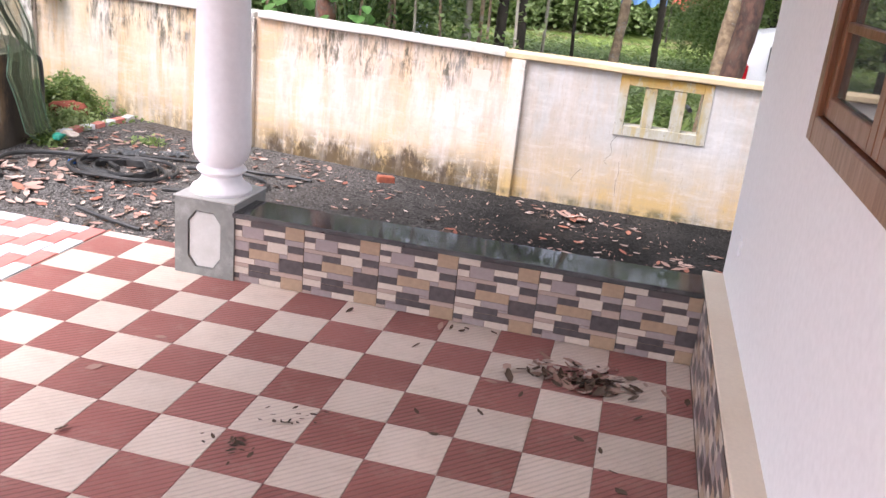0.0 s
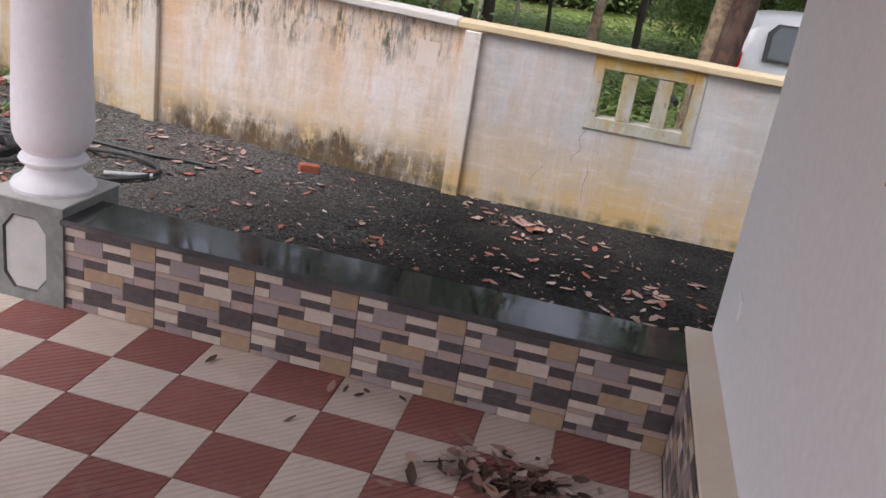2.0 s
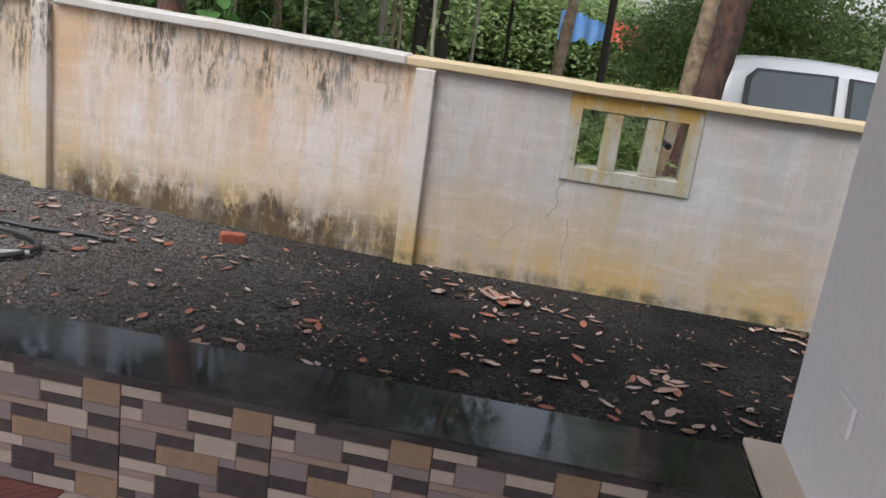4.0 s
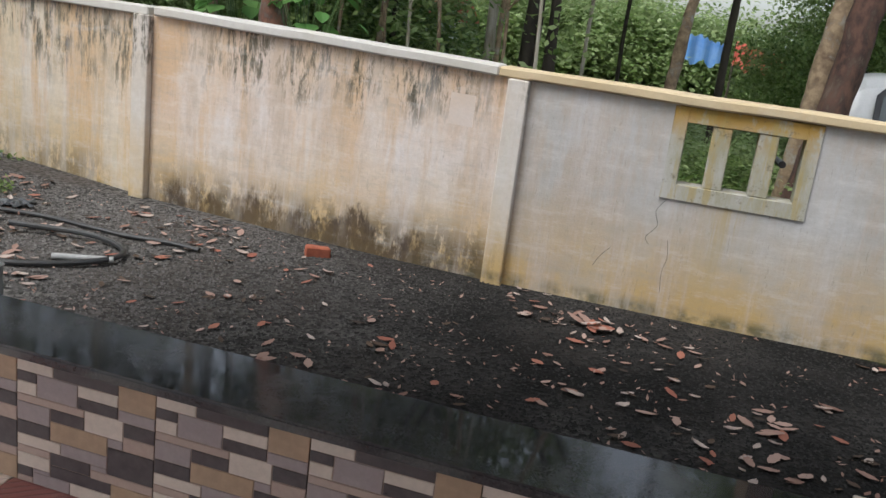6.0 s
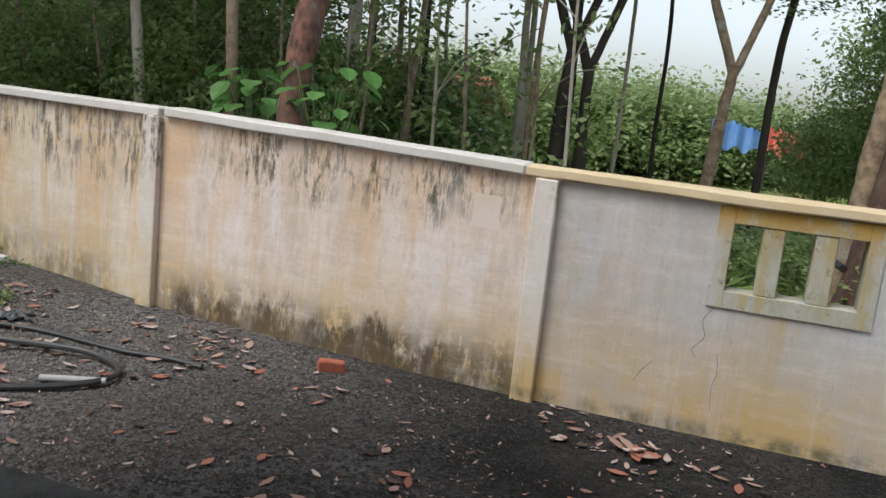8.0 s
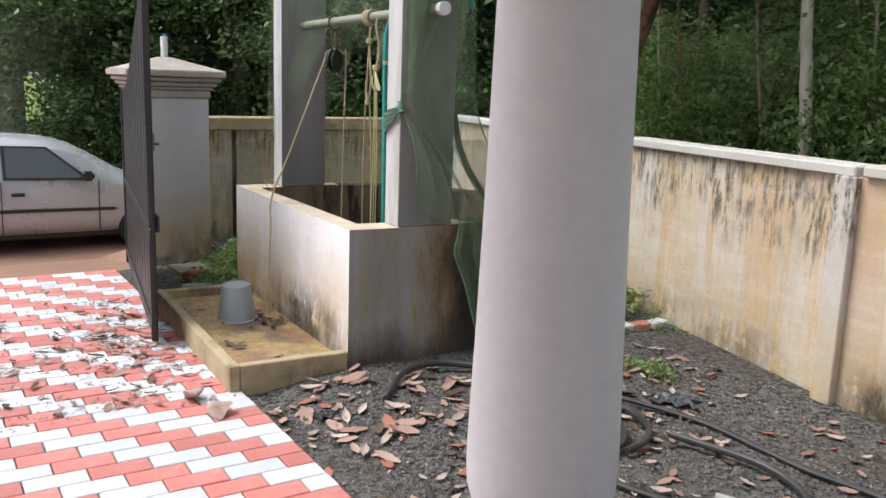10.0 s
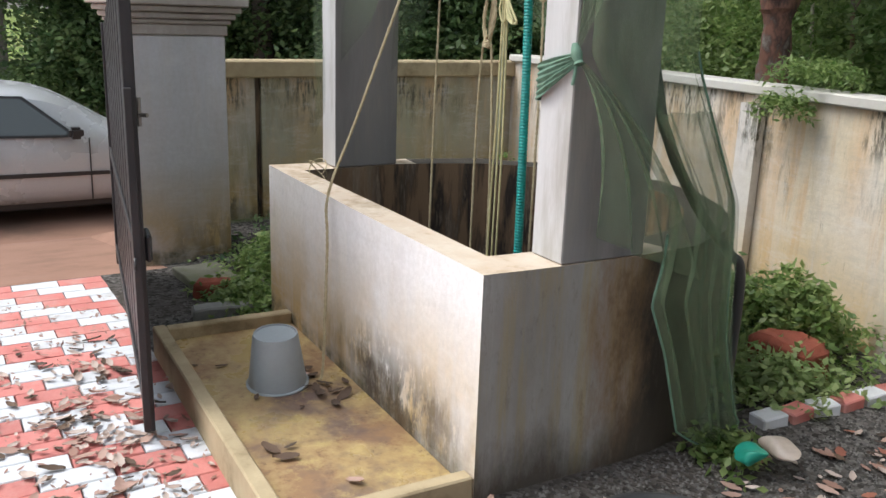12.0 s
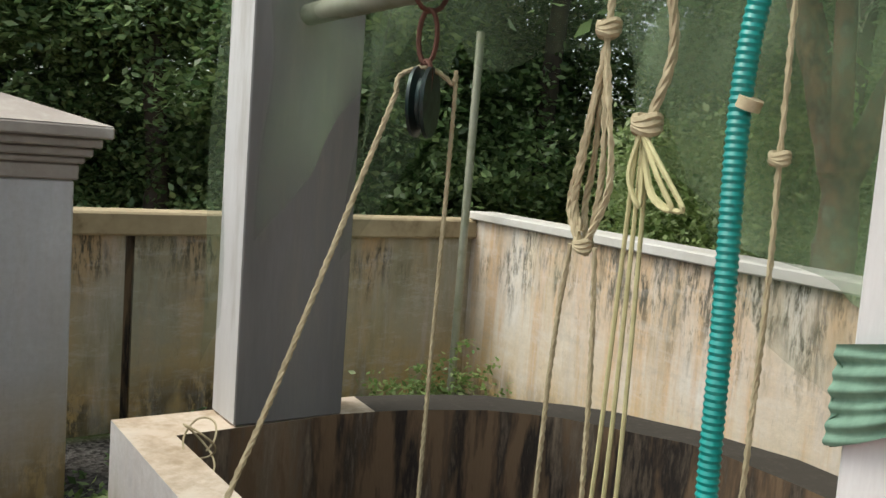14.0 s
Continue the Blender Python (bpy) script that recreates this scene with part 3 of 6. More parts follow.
def rise(x, y):
    """How far the gravel rises from the porch towards the well."""
    return 0.085 * ease((-x - 1.0) / 4.0) * (1 - ease((-x - 5.6) / 1.4)) * ease((y - 4.45) / 0.7) * (1 - ease((y - 8.0) / 1.5))


def ground_height(x, y):
    if x <= -11.4:
        return -0.58
    if x <= -9.4 and y < 5.1:
        return -0.26
    return -0.04 + rise(x, y)


def make_ground():
    xs = [-400, -60, -15, -11.5, -9.6, -8.3, -7.4, -7.0, -6.75, -5.2, -4.8, -4.4, -4.0, -3.6, -3.2, -2.8, -2.4, -2.0, -1.6, -1.0, 12, 60, 400]
    ys = [-400, -60, 4.45, 4.6, 4.75, 4.9, 5.15, 5.35, 6.1, 8.0, 8.4, 9.0, 9.5, 30, 90, 400]
    verts = [(x, y, ground_height(x, y)) for y in ys for x in xs]
    faces, slots = [], []
    for j in range(len(ys) - 1):
        for i in range(len(xs) - 1):
            if xs[i] == -6.75 and ys[j] == 5.35:
                continue
            a = j * len(xs) + i
            faces.append((a, a + 1, a + 1 + len(xs), a + len(xs)))
            slots.append(1 if (xs[i + 1] <= -8.3 and ys[j + 1] <= 4.9 and xs[i] >= -15) or (xs[i] >= -15 and xs[i + 1] <= -9.6) else 0)
    structure("ground", as_mesh("ground", verts, faces, [M["ground"], M["road"]], slots=slots), None, "dark gravel yard with grass beyond the wall and a red earth lane")


make_ground()
structure("porch_slab", box(-3.14, 0.612, -3.2, 4.46, -0.25, -0.007), M["grout"], "porch base under the chequered tiles")
structure("paving_bed", box(-8.2, -3.145, 0.2, 4.49, -0.25, -0.035), M["grout"], "bed under the zigzag pavers")
structure("ceiling", box(-3.3, 6.0, -1.2, 4.55, 3.0, 3.15), M["ceiling"], "white porch ceiling slab")
structure("beam", box(-3.3, 0.665, 4.10, 4.34, 2.78, 2.998), M["house"], "white porch beam")


def house_wall():
    bm = bmesh.new()
    for y0, y1, z0, z1 in ((-3.198, 1.24, 0.446, 2.998), (2.72, 4.36, 0.446, 2.998), (1.24, 2.72, 0.446, 1.52), (1.24, 2.72, 2.62, 2.998)):
        box(0.705, 0.9, y0, y1, z0, z1, bm=bm)
    structure("wall_east", bm, M["house"], "smooth white painted house wall beside the porch")
    structure("plinth", box(0.615, 0.9, -3.198, 4.34, -0.1, 0.425), M["cement"], "low plinth of the house wall")
    structure("wall_north", box(0.9, 6.0, 4.11, 4.36, -0.2, 2.998), M["house"], "white outer house wall")
    structure("trim", box(0.598, 0.90, -3.198, 4.352, 0.425, 0.446, 0.003), M["cream_ledge"], "narrow cream ledge along the house wall")


house_wall()


def house_window():
    w = thing("window_1", pose(0.705, 1.98, 1.48), "varnished brown wooden window with small glass panes in the white wall", "window")
    w["kind"] = "structure"
    bm = bmesh.new()
    for y0, y1, z0, z1 in ((0.70, 0.78, 0, 1.18), (-0.78, -0.70, 0, 1.18), (-0.70, 0.70, 0, 0.09), (-0.70, 0.70, 1.10, 1.18)):
        box(-0.035, 0.09, y0, y1, z0, z1, 0.006, bm)
    part("window_frame", bm, M["wood"], w, "brown wooden frame")
    for k, y in enumerate((0.35, -0.35)):
        bm = bmesh.new()
        for y0, y1, z0, z1 in ((y + 0.285, y + 0.347, 0.093, 1.097), (y - 0.347, y - 0.285, 0.093, 1.097), (y - 0.285, y + 0.285, 0.093, 0.16), (y - 0.285, y + 0.285, 1.03, 1.097), (y - 0.285, y + 0.285, 0.36, 0.39), (y - 0.285, y + 0.285, 0.69, 0.72)):
            box(-0.015, 0.03, y0, y1, z0, z1, 0.004, bm)
        s = part("shutter", bm, M["wood"], w, "brown glazed shutter")
        for z0, z1 in ((0.16, 0.36), (0.39, 0.69), (0.72, 1.03)):
            part("pane", box(0.004, 0.010, y - 0.285, y + 0.285, z0, z1), M["pane"], s)
    structure("wall_inner", box(1.6, 1.65, 0.5, 3.2, 0.5, 2.9), M["house"], "inner wall seen through the window")


house_window()
solo("socket_plate", box(-0.012, 0, -0.06, 0.06, -0.04, 0.04, 0.004), M["house"], pose(0.705, 3.95, 0.73), "small white socket plate on the house wall", "socket")

# ---- porch column and low seat ----
def make_column():
    c = thing("column", pose(-2.215, 4.245, -0.022), "round white column on a grey square pedestal at the porch edge", "column")
    bm = box(-0.17, 0.17, -0.19, 0.19, 0, 0.483)
    part("pedestal", bm, M["cement"], c, "grey cement pedestal")
    a, a1, b, b1, A, B = 0.105, 0.055, 0.175, 0.11, 0.188, 0.243
    for k in range(4):
        bm = bmesh.new()
        inner = [(a, b1), (a1, b), (-a1, b), (-a, b1), (-a, -b1), (-a1, -b), (a1, -b), (a, -b1)]
        outer = [(A, b1), (a1, B), (-a1, B), (-A, b1), (-A, -b1), (-a1, -B), (a1, -B), (A, -b1)]
        corner = {0: (A, B), 2: (-A, B), 4: (-A, -B), 6: (A, -B)}
        lay = []
        for d in (0.0, -0.020):
            I = [bm.verts.new((x, d, z)) for x, z in inner]
            O = [bm.verts.new((x, d, z)) for x, z in outer]
            C = {i: bm.verts.new((p[0], d, p[1])) for i, p in corner.items()}
            for i in range(8):
                j = (i + 1) % 8
                bm.faces.new([I[i], I[j], O[j]] + ([C[i]] if i in C else []) + [O[i]])
            lay.append((I, O, C))
        (I0, O0, C0), (I1, O1, C1) = lay
        for i in range(8):
            j = (i + 1) % 8
            bm.faces.new((I0[i], I0[j], I1[j], I1[i]))
            ring = [(O0[i], O1[i])] + ([(C0[i], C1[i])] if i in C0 else []) + [(O0[j], O1[j])]
            for (p, q), (r, s) in zip(ring, ring[1:]):
                bm.faces.new((p, q, s, r))
        half = 0.19 if k % 2 == 0 else 0.170
        m = pose(0, 0, 0.2435, 0, 0, 90 * k) @ pose(0, -half, 0)
        bmesh.ops.transform(bm, matrix=m, verts=bm.verts)
        part("pedestal_frame", bm, M["cement"], c, "grey frame with a cut octagonal opening")
        bm = prism([(x * 0.93, z * 0.95) for x, z in inner], -0.009, -0.001, axis="y")
        bmesh.ops.transform(bm, matrix=m, verts=bm.verts)
        part("panel", bm, M["panel"], c, "pale octagonal panel")
    part("pedestal_top", box(-0.196, 0.196, -0.213, 0.213, 0.487, 0.497, 0.003), M["panel"], c)
    prof = [(0.175, 0.497), (0.18, 0.515), (0.172, 0.53), (0.145, 0.548), (0.122, 0.575), (0.115, 0.60), (0.122, 0.612), (0.14, 0.62), (0.146, 0.632), (0.14, 0.645), (0.122, 0.652), (0.118, 0.662), (0.135, 0.68), (0.155, 0.71), (0.166, 0.75), (0.169, 0.80), (0.167, 0.9), (0.16, 1.1), (0.152, 1.4), (0.144, 1.8), (0.137, 2.2), (0.130, 2.5), (0.128, 2.55), (0.145, 2.57), (0.145, 2.60), (0.13, 2.62), (0.15, 2.68), (0.18, 2.72), (0.18, 2.775)]
    part("shaft", lathe(prof, 48), M["column"], c, "smooth white tapered shaft", smooth=True)


make_column()

TILE = [(0, .27, 0, .11, "w"), (.27, .74, 0, .11, "d"), (.74, 1, 0, .21, "t"), (0, .15, .11, .19, "d"), (.15, .45, .11, .29, "p"), (.45, .74, .11, .20, "w"),
        (0, .15, .19, .29, "w"), (.45, .74, .20, .29, "d"), (.74, 1, .21, .30, "p"), (0, .5, .29, .35, "m"), (.5, .78, .29, .45, "w"), (.78, 1, .30, .41, "d"),
        (0, .25, .35, .50, "p"), (.25, .5, .35, .45, "d"), (.78, 1, .41, .52, "m"), (.25, .67, .45, .60, "t"), (.67, .78, .45, .52, "p"), (.67, 1, .52, .74, "d"),
        (0, .25, .50, .61, "d"), (0, .33, .61, .70, "w"), (.33, .67, .60, .70, "p"), (0, .25, .70, .76, "m"), (.25, .55, .70, .80, "d"), (.55, 1, .74, .81, "m"),
        (.55, .67, .70, .74, "p"), (0, .25, .76, .87, "w"), (.25, .7, .80, .90, "d"), (.7, 1, .81, 1, "t"), (0, .12, .87, .95, "d"), (.12, .4, .90, 1, "p"), (.12, .25, .87, .90, "p"), (.4, .7, .90, 1, "w"), (0, .12, .95, 1, "m")]
WT = [M["grout"], M["wt_w"], M["wt_d"], M["wt_t"], M["wt_p"], M["wt_m"]]


def wall_tile_mesh(cut=1.0, wide=0.45, high=0.388):
    verts, faces, slots = [], [], []

    def block(x0, x1, z0, z1, y0, y1, slot):
        k, s = len(verts), 0.0011
        verts.extend([(x0, y0, z0), (x1, y0, z0), (x1, y0, z1), (x0, y0, z1), (x0 + s, y1, z0 + s), (x1 - s, y1, z0 + s), (x1 - s, y1, z1 - s), (x0 + s, y1, z1 - s)])
        for f in ((4, 5, 6, 7), (0, 1, 5, 4), (1, 2, 6, 5), (2, 3, 7, 6), (3, 0, 4, 7), (3, 2, 1, 0)):
            faces.append([k + i for i in f])
            slots.append(slot)
    block(0.001, wide * cut - 0.001, 0.001, high, 0.0, -0.007, 0)
    for u0, u1, v0, v1, c in TILE:
        u1 = min(u1, cut)
        if u1 - u0 > 0.02:
            block(u0 * wide + 0.0012, u1 * wide - 0.0012, (1 - v1) * high + 0.0010, (1 - v0) * high - 0.0010, -0.007, -0.0095, 1 + "wdtpm".index(c))
    return as_mesh("wall_tile", verts, faces, WT, slots=slots)


def make_seat():
    s = thing("low_wall_seat", pose(0, 0, 0), "low porch wall clad in mosaic tiles under black granite", "wall")
    part("core", box(-2.02, 0.61, 4.06, 4.29, -0.15, 0.392), M["cement"], s)
    top = part("granite_top", box(-2.035, 0.597, 4.02, 4.325, 0.394, 0.425, 0.006, seg=2), M["granite"], s, "polished black granite slab")
    full, last = wall_tile_mesh(), wall_tile_mesh(cut=0.9)
    for i in range(6):
        t = part("tile", last if i == 5 else full, None, s)
        t.location = (-2.05 + 0.45 * i, 4.059, 0.003)
    p = thing("plinth_cladding", pose(0.614, 0, 0), "mosaic tile cladding on the foot of the house wall", "tiles")
    for i in range(14):
        t = part("tile", full, None, p)
        t.location, t.rotation_euler = (0, 4.04 - 0.45 * i, 0.003), (0, 0, radians(-90))


make_seat()

# ---- compound walls ----
def settled(bm):
    """The wall runs slightly outwards and uphill beyond its first pilaster."""
    xs = [v.co.x for v in bm.verts]
    if min(xs) < -2 and max(xs) > -1.2:
        bmesh.ops.bisect_plane(bm, geom=bm.verts[:] + bm.edges[:] + bm.faces[:], plane_co=(-0.9, 0, 0), plane_no=(1, 0, 0))
    for v in bm.verts:
        s = max(0.0, -v.co.x - 0.9)
        v.co.y += 0.040 * s
        v.co.z += 0.026 * s + 0.012 * ease((0.2 - v.co.x) / 1.1)
    return bm


def wall_a():
    bm = bmesh.new()
    box(-3.38, -0.06, 7.04, 7.19, -0.3, 1.135, bm=bm)
    box(0.67, 7.0, 7.04, 7.19, -0.3, 1.135, bm=bm)
    box(-0.06, 0.67, 7.04, 7.19, -0.3, 0.645, bm=bm)
    structure("wall_compound", settled(bm), M["wall"], "stained cream and grey plastered compound wall")
    bm = box(-1.05, 7.0, 7.0, 7.23, 1.136, 1.192, 0.010)
    bmesh.ops.bisect_plane(bm, geom=bm.verts[:] + bm.edges[:] + bm.faces[:], plane_co=(0, 7.05, 0), plane_no=(0, 1, 0))
    for k in range(70):
        bmesh.ops.bisect_plane(bm, geom=bm.verts[:] + bm.edges[:] + bm.faces[:], plane_co=(-1.0 + 0.114 * k, 0, 0), plane_no=(1, 0, 0))
    for v in bm.verts:
        v.co += noise.noise_vector(v.co * 4) * 0.007
    structure("coping", settled(bm), M["coping"], "worn tan coping")
    bm = box(-3.35, -1.052, 7.0, 7.23, 1.136, 1.196, 0.010)
    for k in range(20):
        bmesh.ops.bisect_plane(bm, geom=bm.verts[:] + bm.edges[:] + bm.faces[:], plane_co=(-3.3 + 0.114 * k, 0, 0), plane_no=(1, 0, 0))
    for v in bm.verts:
        v.co += noise.noise_vector(v.co * 4) * 0.007
    structure("coping", settled(bm), M["coping_pale"], "worn pale coping")
    for x in (-3.49, -0.985, 1.60, 4.1):
        structure("pilaster", settled(box(x, x + 0.12, 6.985, 7.045, -0.3, 1.133, 0.006)), M["post_wall"], "flat pilaster on the compound wall")
    jali = thing("window_2", pose(0.305, 7.02, 0.88), "stained concrete grille with three upright openings in the compound wall", "grille")
    jali["kind"] = "structure"
    bm = bmesh.new()
    for x0, x1, z0, z1 in ((-0.375, -0.30, -0.25, 0.253), (0.30, 0.375, -0.25, 0.253), (-0.30, 0.30, -0.25, -0.165), (-0.30, 0.30, 0.17, 0.253)):
        box(x0, x1, 0.008, 0.17, z0, z1, 0.003, bm)
    part("grille_frame", bm, M["jali"], jali, "grey concrete frame with yellow stains")
    for x in (-0.115, 0.12):
        bm = box(x - 0.05, x + 0.05, 0.014, 0.14, -0.1645, 0.1695, 0.005)
        part("bar", bm, M["jali"], jali, "flat concrete bar")
    for k, line in enumerate((((-0.03, 0.62), (-0.07, 0.55), (-0.05, 0.47), (-0.10, 0.40), (-0.08, 0.36)), ((0.02, 0.40), (0.035, 0.30), (0.02, 0.22), (0.03, 0.10)), ((-0.28, 0.30), (-0.33, 0.24), (-0.36, 0.18)))):
        structure("crack", tube([(x, 7.0405, z) for x, z in line], 0.0015, 5, steps=4), M["black"])
    structure("plaster_patch", settled(box(-1.32, -1.17, 7.038, 7.0398, 0.82, 1.0)), M["patch"], "paler repainted patch on the wall")
    structure("pipe_hook", tube([(0.52, 7.1, 0.9), (0.50, 7.3, 0.9)], 0.02), M["black"])


M["patch"] = plain("pale_patch", (0.66, 0.58, 0.53), (0.63, 0.52, 0.43), 0.9, scale=6)
def grille_material():
    m, n, l, b = material("stained_grille", 0.9)
    co, sep = place(n, l), n.new("ShaderNodeSeparateXYZ")
    l.new(co, sep.inputs[0])
    col = mix(n, l, ramp(n, l, noise_tex(n, l, place(n, l, (6, 6, 2)), 1.3, 5, 0.7), 0.38, 0.6), (0.45, 0.44, 0.41), (0.35, 0.33, 0.24))
    high = calc(n, l, "MULTIPLY", ramp(n, l, sep.outputs[2], 0.92, 1.10), ramp(n, l, noise_tex(n, l, place(n, l, (5, 5, 3)), 1.5, 5, 0.7), 0.36, 0.46))
    col = mix(n, l, calc(n, l, "MULTIPLY", high, 0.95), col, (0.42, 0.25, 0.05))
    sides = ramp(n, l, noise_tex(n, l, place(n, l, (12, 12, 1.5)), 1.2, 5, 0.7), 0.52, 0.62, 0, 0.6)
    col = mix(n, l, sides, col, (0.40, 0.30, 0.10))
    col = mix(n, l, ramp(n, l, noise_tex(n, l, co, 16, 6, 0.8), 0.58, 0.68, 0, 0.7), col, (0.12, 0.10, 0.06))
    l.new(col, b.inputs["Base Color"])
    bump(n, l, b, noise_tex(n, l, co, 60, 3), 0.3, 0.004)
    return m


M["jali"] = grille_material()
wall_a()


def slab_between(name, p, q, z0, z1, thick, mat, label, out=0.0, bevel=0.0):
    d = Vector((q[0] - p[0], q[1] - p[1], 0))
    m = Matrix.Translation((p[0], p[1], 0)) @ Matrix.Rotation(math.atan2(d.y, d.x), 4, "Z")
    bm = box(0, d.length, -out, thick + out, z0, z1, bevel)
    bmesh.ops.transform(bm, matrix=m, verts=bm.verts)
    return structure(name, bm, mat, label)


B0, B1 = (-9.42, 8.30), (-3.383, 7.144)
slab_between("wall_bend", B0, B1, -0.3, 1.205, 0.15, M["wall_bend"], "stained cream compound wall that bends away")
slab_between("coping_bend", B0, B1, 1.205, 1.262, 0.15, M["coping_pale"], "worn flat coping", 0.04, 0.008)


def on_bend(s, out):
    d = (Vector(B0) - Vector(B1)).normalized()
    return Vector(B1) + d * s + Vector((d.y, -d.x)) * -out


for s in (2.74,):
    d = (Vector(B0) - Vector(B1)).normalized()
    a, b = Vector(B1) + d * (s + 0.16), Vector(B1) + d * s
    slab_between("pilaster_bend", (a.x, a.y - 0.06), (b.x, b.y - 0.06), -0.3, 1.155, 0.05, M["post_wall"], "flat pilaster on the compound wall")
bm = box(-9.57, -9.42, 5.2, 5.88, -0.3, 1.07)
box(-9.57, -9.42, 5.93, 8.44, -0.3, 1.07, bm=bm)
structure("wall_far", bm, M["wall_far"], "mossy grey plastered wall by the lane")
structure("wall_gap", box(-9.57, -9.45, 5.881, 5.929, -0.3, 1.069), M["well_in"], "black mould-filled joint in the far wall")
structure("coping_far", box(-9.62, -9.36, 5.2, 8.44, 1.07, 1.20, 0.012), M["kerb"], "thick mossy coping")

# ---- well ----
WELL = pose(-4.942, 5.068, 0, 0, 0, -1.97)


def make_well():
    w = thing("well", WELL, "white and grey plastered draw well with two tall posts", "well")
    cx, cy, n = -1.05, 0.62, 22
    def outline(r, x0, x1, y0):
        pts = [(x0, y0), (x0, (y0 + cy) / 2)]
        pts += [(cx + r * math.cos(math.pi * i / n), cy + r * math.sin(math.pi * i / n)) for i in range(n + 1)]
        return pts + [(x1, (y0 + cy) / 2), (x1, y0), ((x0 + x1) / 2, y0)]
    outer, inner = outline(1.05, 0.0, -2.1, 0.0), outline(0.87, -0.18, -1.92, 0.125)
    k = len(outer)
    jit = random.Random(7)
    verts = [(x, y, z) for z, loop in ((-0.3, outer), (0.81, outer), (0.81, inner), (-2.5, inner)) for x, y in loop]
    verts = [(x + jit.uniform(-.002, .002), y + jit.uniform(-.002, .002), z + (jit.uniform(-.004, .004) if z > 0 else 0)) for x, y, z in verts]
    faces, slots = [], []
    for i in range(k):
        j = (i + 1) % k
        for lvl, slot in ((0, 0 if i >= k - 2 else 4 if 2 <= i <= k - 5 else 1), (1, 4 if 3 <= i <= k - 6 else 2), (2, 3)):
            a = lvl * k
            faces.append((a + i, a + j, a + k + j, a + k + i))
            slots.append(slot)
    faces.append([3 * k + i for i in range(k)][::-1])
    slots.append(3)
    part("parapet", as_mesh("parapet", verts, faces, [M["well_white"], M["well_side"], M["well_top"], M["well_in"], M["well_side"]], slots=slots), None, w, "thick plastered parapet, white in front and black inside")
    for x0, x1, tall in ((-0.17, -0.002, 2.45), (-2.098, -1.92, 2.17)):
        post = part("post", box(x0, x1, 0.29, 0.63, 0.812, tall, 0.004), M["well_post"], w, "square plastered post, white in front, side weathered and painted darker for shade")
        post.data.materials.append(M["post_side_shaded"])
        # +x faces take the darker plaster, which has their shade painted in.
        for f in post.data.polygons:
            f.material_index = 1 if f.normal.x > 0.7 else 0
    part("crossbar", tube([(-2.0, 0.45, 1.975), (0.13, 0.45, 1.985)], 0.03, 16), M["galv"], w, "mossy steel pipe between the posts", smooth=True)
    part("pipe_cap", tube([(0.13, 0.45, 1.985), (0.17, 0.45, 1.985)], 0.036, 16), M["white_pvc"], w, "white cap on the pipe end", smooth=True)


make_well()


def make_apron():
    a = thing("apron", WELL, "shallow yellow-stained cement wash apron with a raised kerb beside the well", "apron")
    part("floor_slab", box(-1.76, -0.06, -0.60, -0.003, -0.1, 0.075, 0.003), M["apron"], a, "wet yellow-brown cement floor")
    bm = box(-1.82, 0.0, -0.66, -0.602, -0.15, 0.135, 0.006)
    part("kerb_front", bm, M["kerb"], a)
    part("kerb_end", box(-0.058, 0.0, -0.60, -0.003, -0.15, 0.133, 0.006), M["kerb"], a)
    part("kerb_back", box(-1.82, -1.762, -0.60, -0.003, -0.15, 0.131, 0.006), M["kerb"], a)


make_apron()


def make_bucket():
    b = thing("bucket", WELL @ pose(-1.085, -0.30, 0.077, 3, 4, 0) @ Matrix.Scale(0.94, 4), "grey plastic bucket standing upside down on the apron", "bucket")
    prof = [(0.135, 0.0), (0.137, 0.012), (0.128, 0.016), (0.122, 0.05), (0.098, 0.235), (0.094, 0.246), (0.088, 0.246), (0.086, 0.240), (0.0005, 0.238)]
    part("body", lathe(prof, 40), M["bucket"], b, "grey tapered body", smooth=True)
    part("handle", tube([(0.13 * math.cos(t), 0.13 * math.sin(t) * 1.02, 0.006) for t in np.linspace(-0.2, math.pi + 0.2, 14)], 0.003, 6), M["steel"], b, "thin wire handle")


make_bucket()


def twisted(name, pts, r, mat, parent, label="", strands=3, steps=6):
    line = smooth_line(pts, steps)
    fine = []
    for a, b in zip(line, line[1:]):
        k = max(1, int((b - a).length / 0.02))
        fine += [a + (b - a) * i / k for i in range(k)]
    fine.append(line[-1])
    bm = bmesh.new()
    run = 0.0
    lines = [[] for _ in range(strands)]
    for i, p in enumerate(fine):
        d = (fine[min(i + 1, len(fine) - 1)] - fine[max(i - 1, 0)]).normalized()
        u = d.cross(Vector((0.3, 0.95, 0.1))).normalized()
        v = d.cross(u)
        run += 0.0 if i == 0 else (p - fine[i - 1]).length
        for s in range(strands):
            t = run * 2 * math.pi / (r * 11) + s * 2 * math.pi / strands
            lines[s].append(p + (u * math.cos(t) + v * math.sin(t)) * r * 0.5)
    for ln in lines:
        tube(ln, r * 0.6, 5, bm)
    return part(name, bm, mat, parent, label, smooth=True)


def knot(name, centre, r, mat, parent):
    bm = bmesh.new()
    c = Vector(centre)
    for k in range(3):
        tube([c + Vector((r * math.cos(t), r * 0.8 * math.sin(t), (k - 1) * r * 0.45 + 0.2 * r * math.sin(t * 2 + k))) for t in np.linspace(0, 6.5, 14)], r * 0.38, 6, bm)
    return part(name, bm, mat, parent, smooth=True)


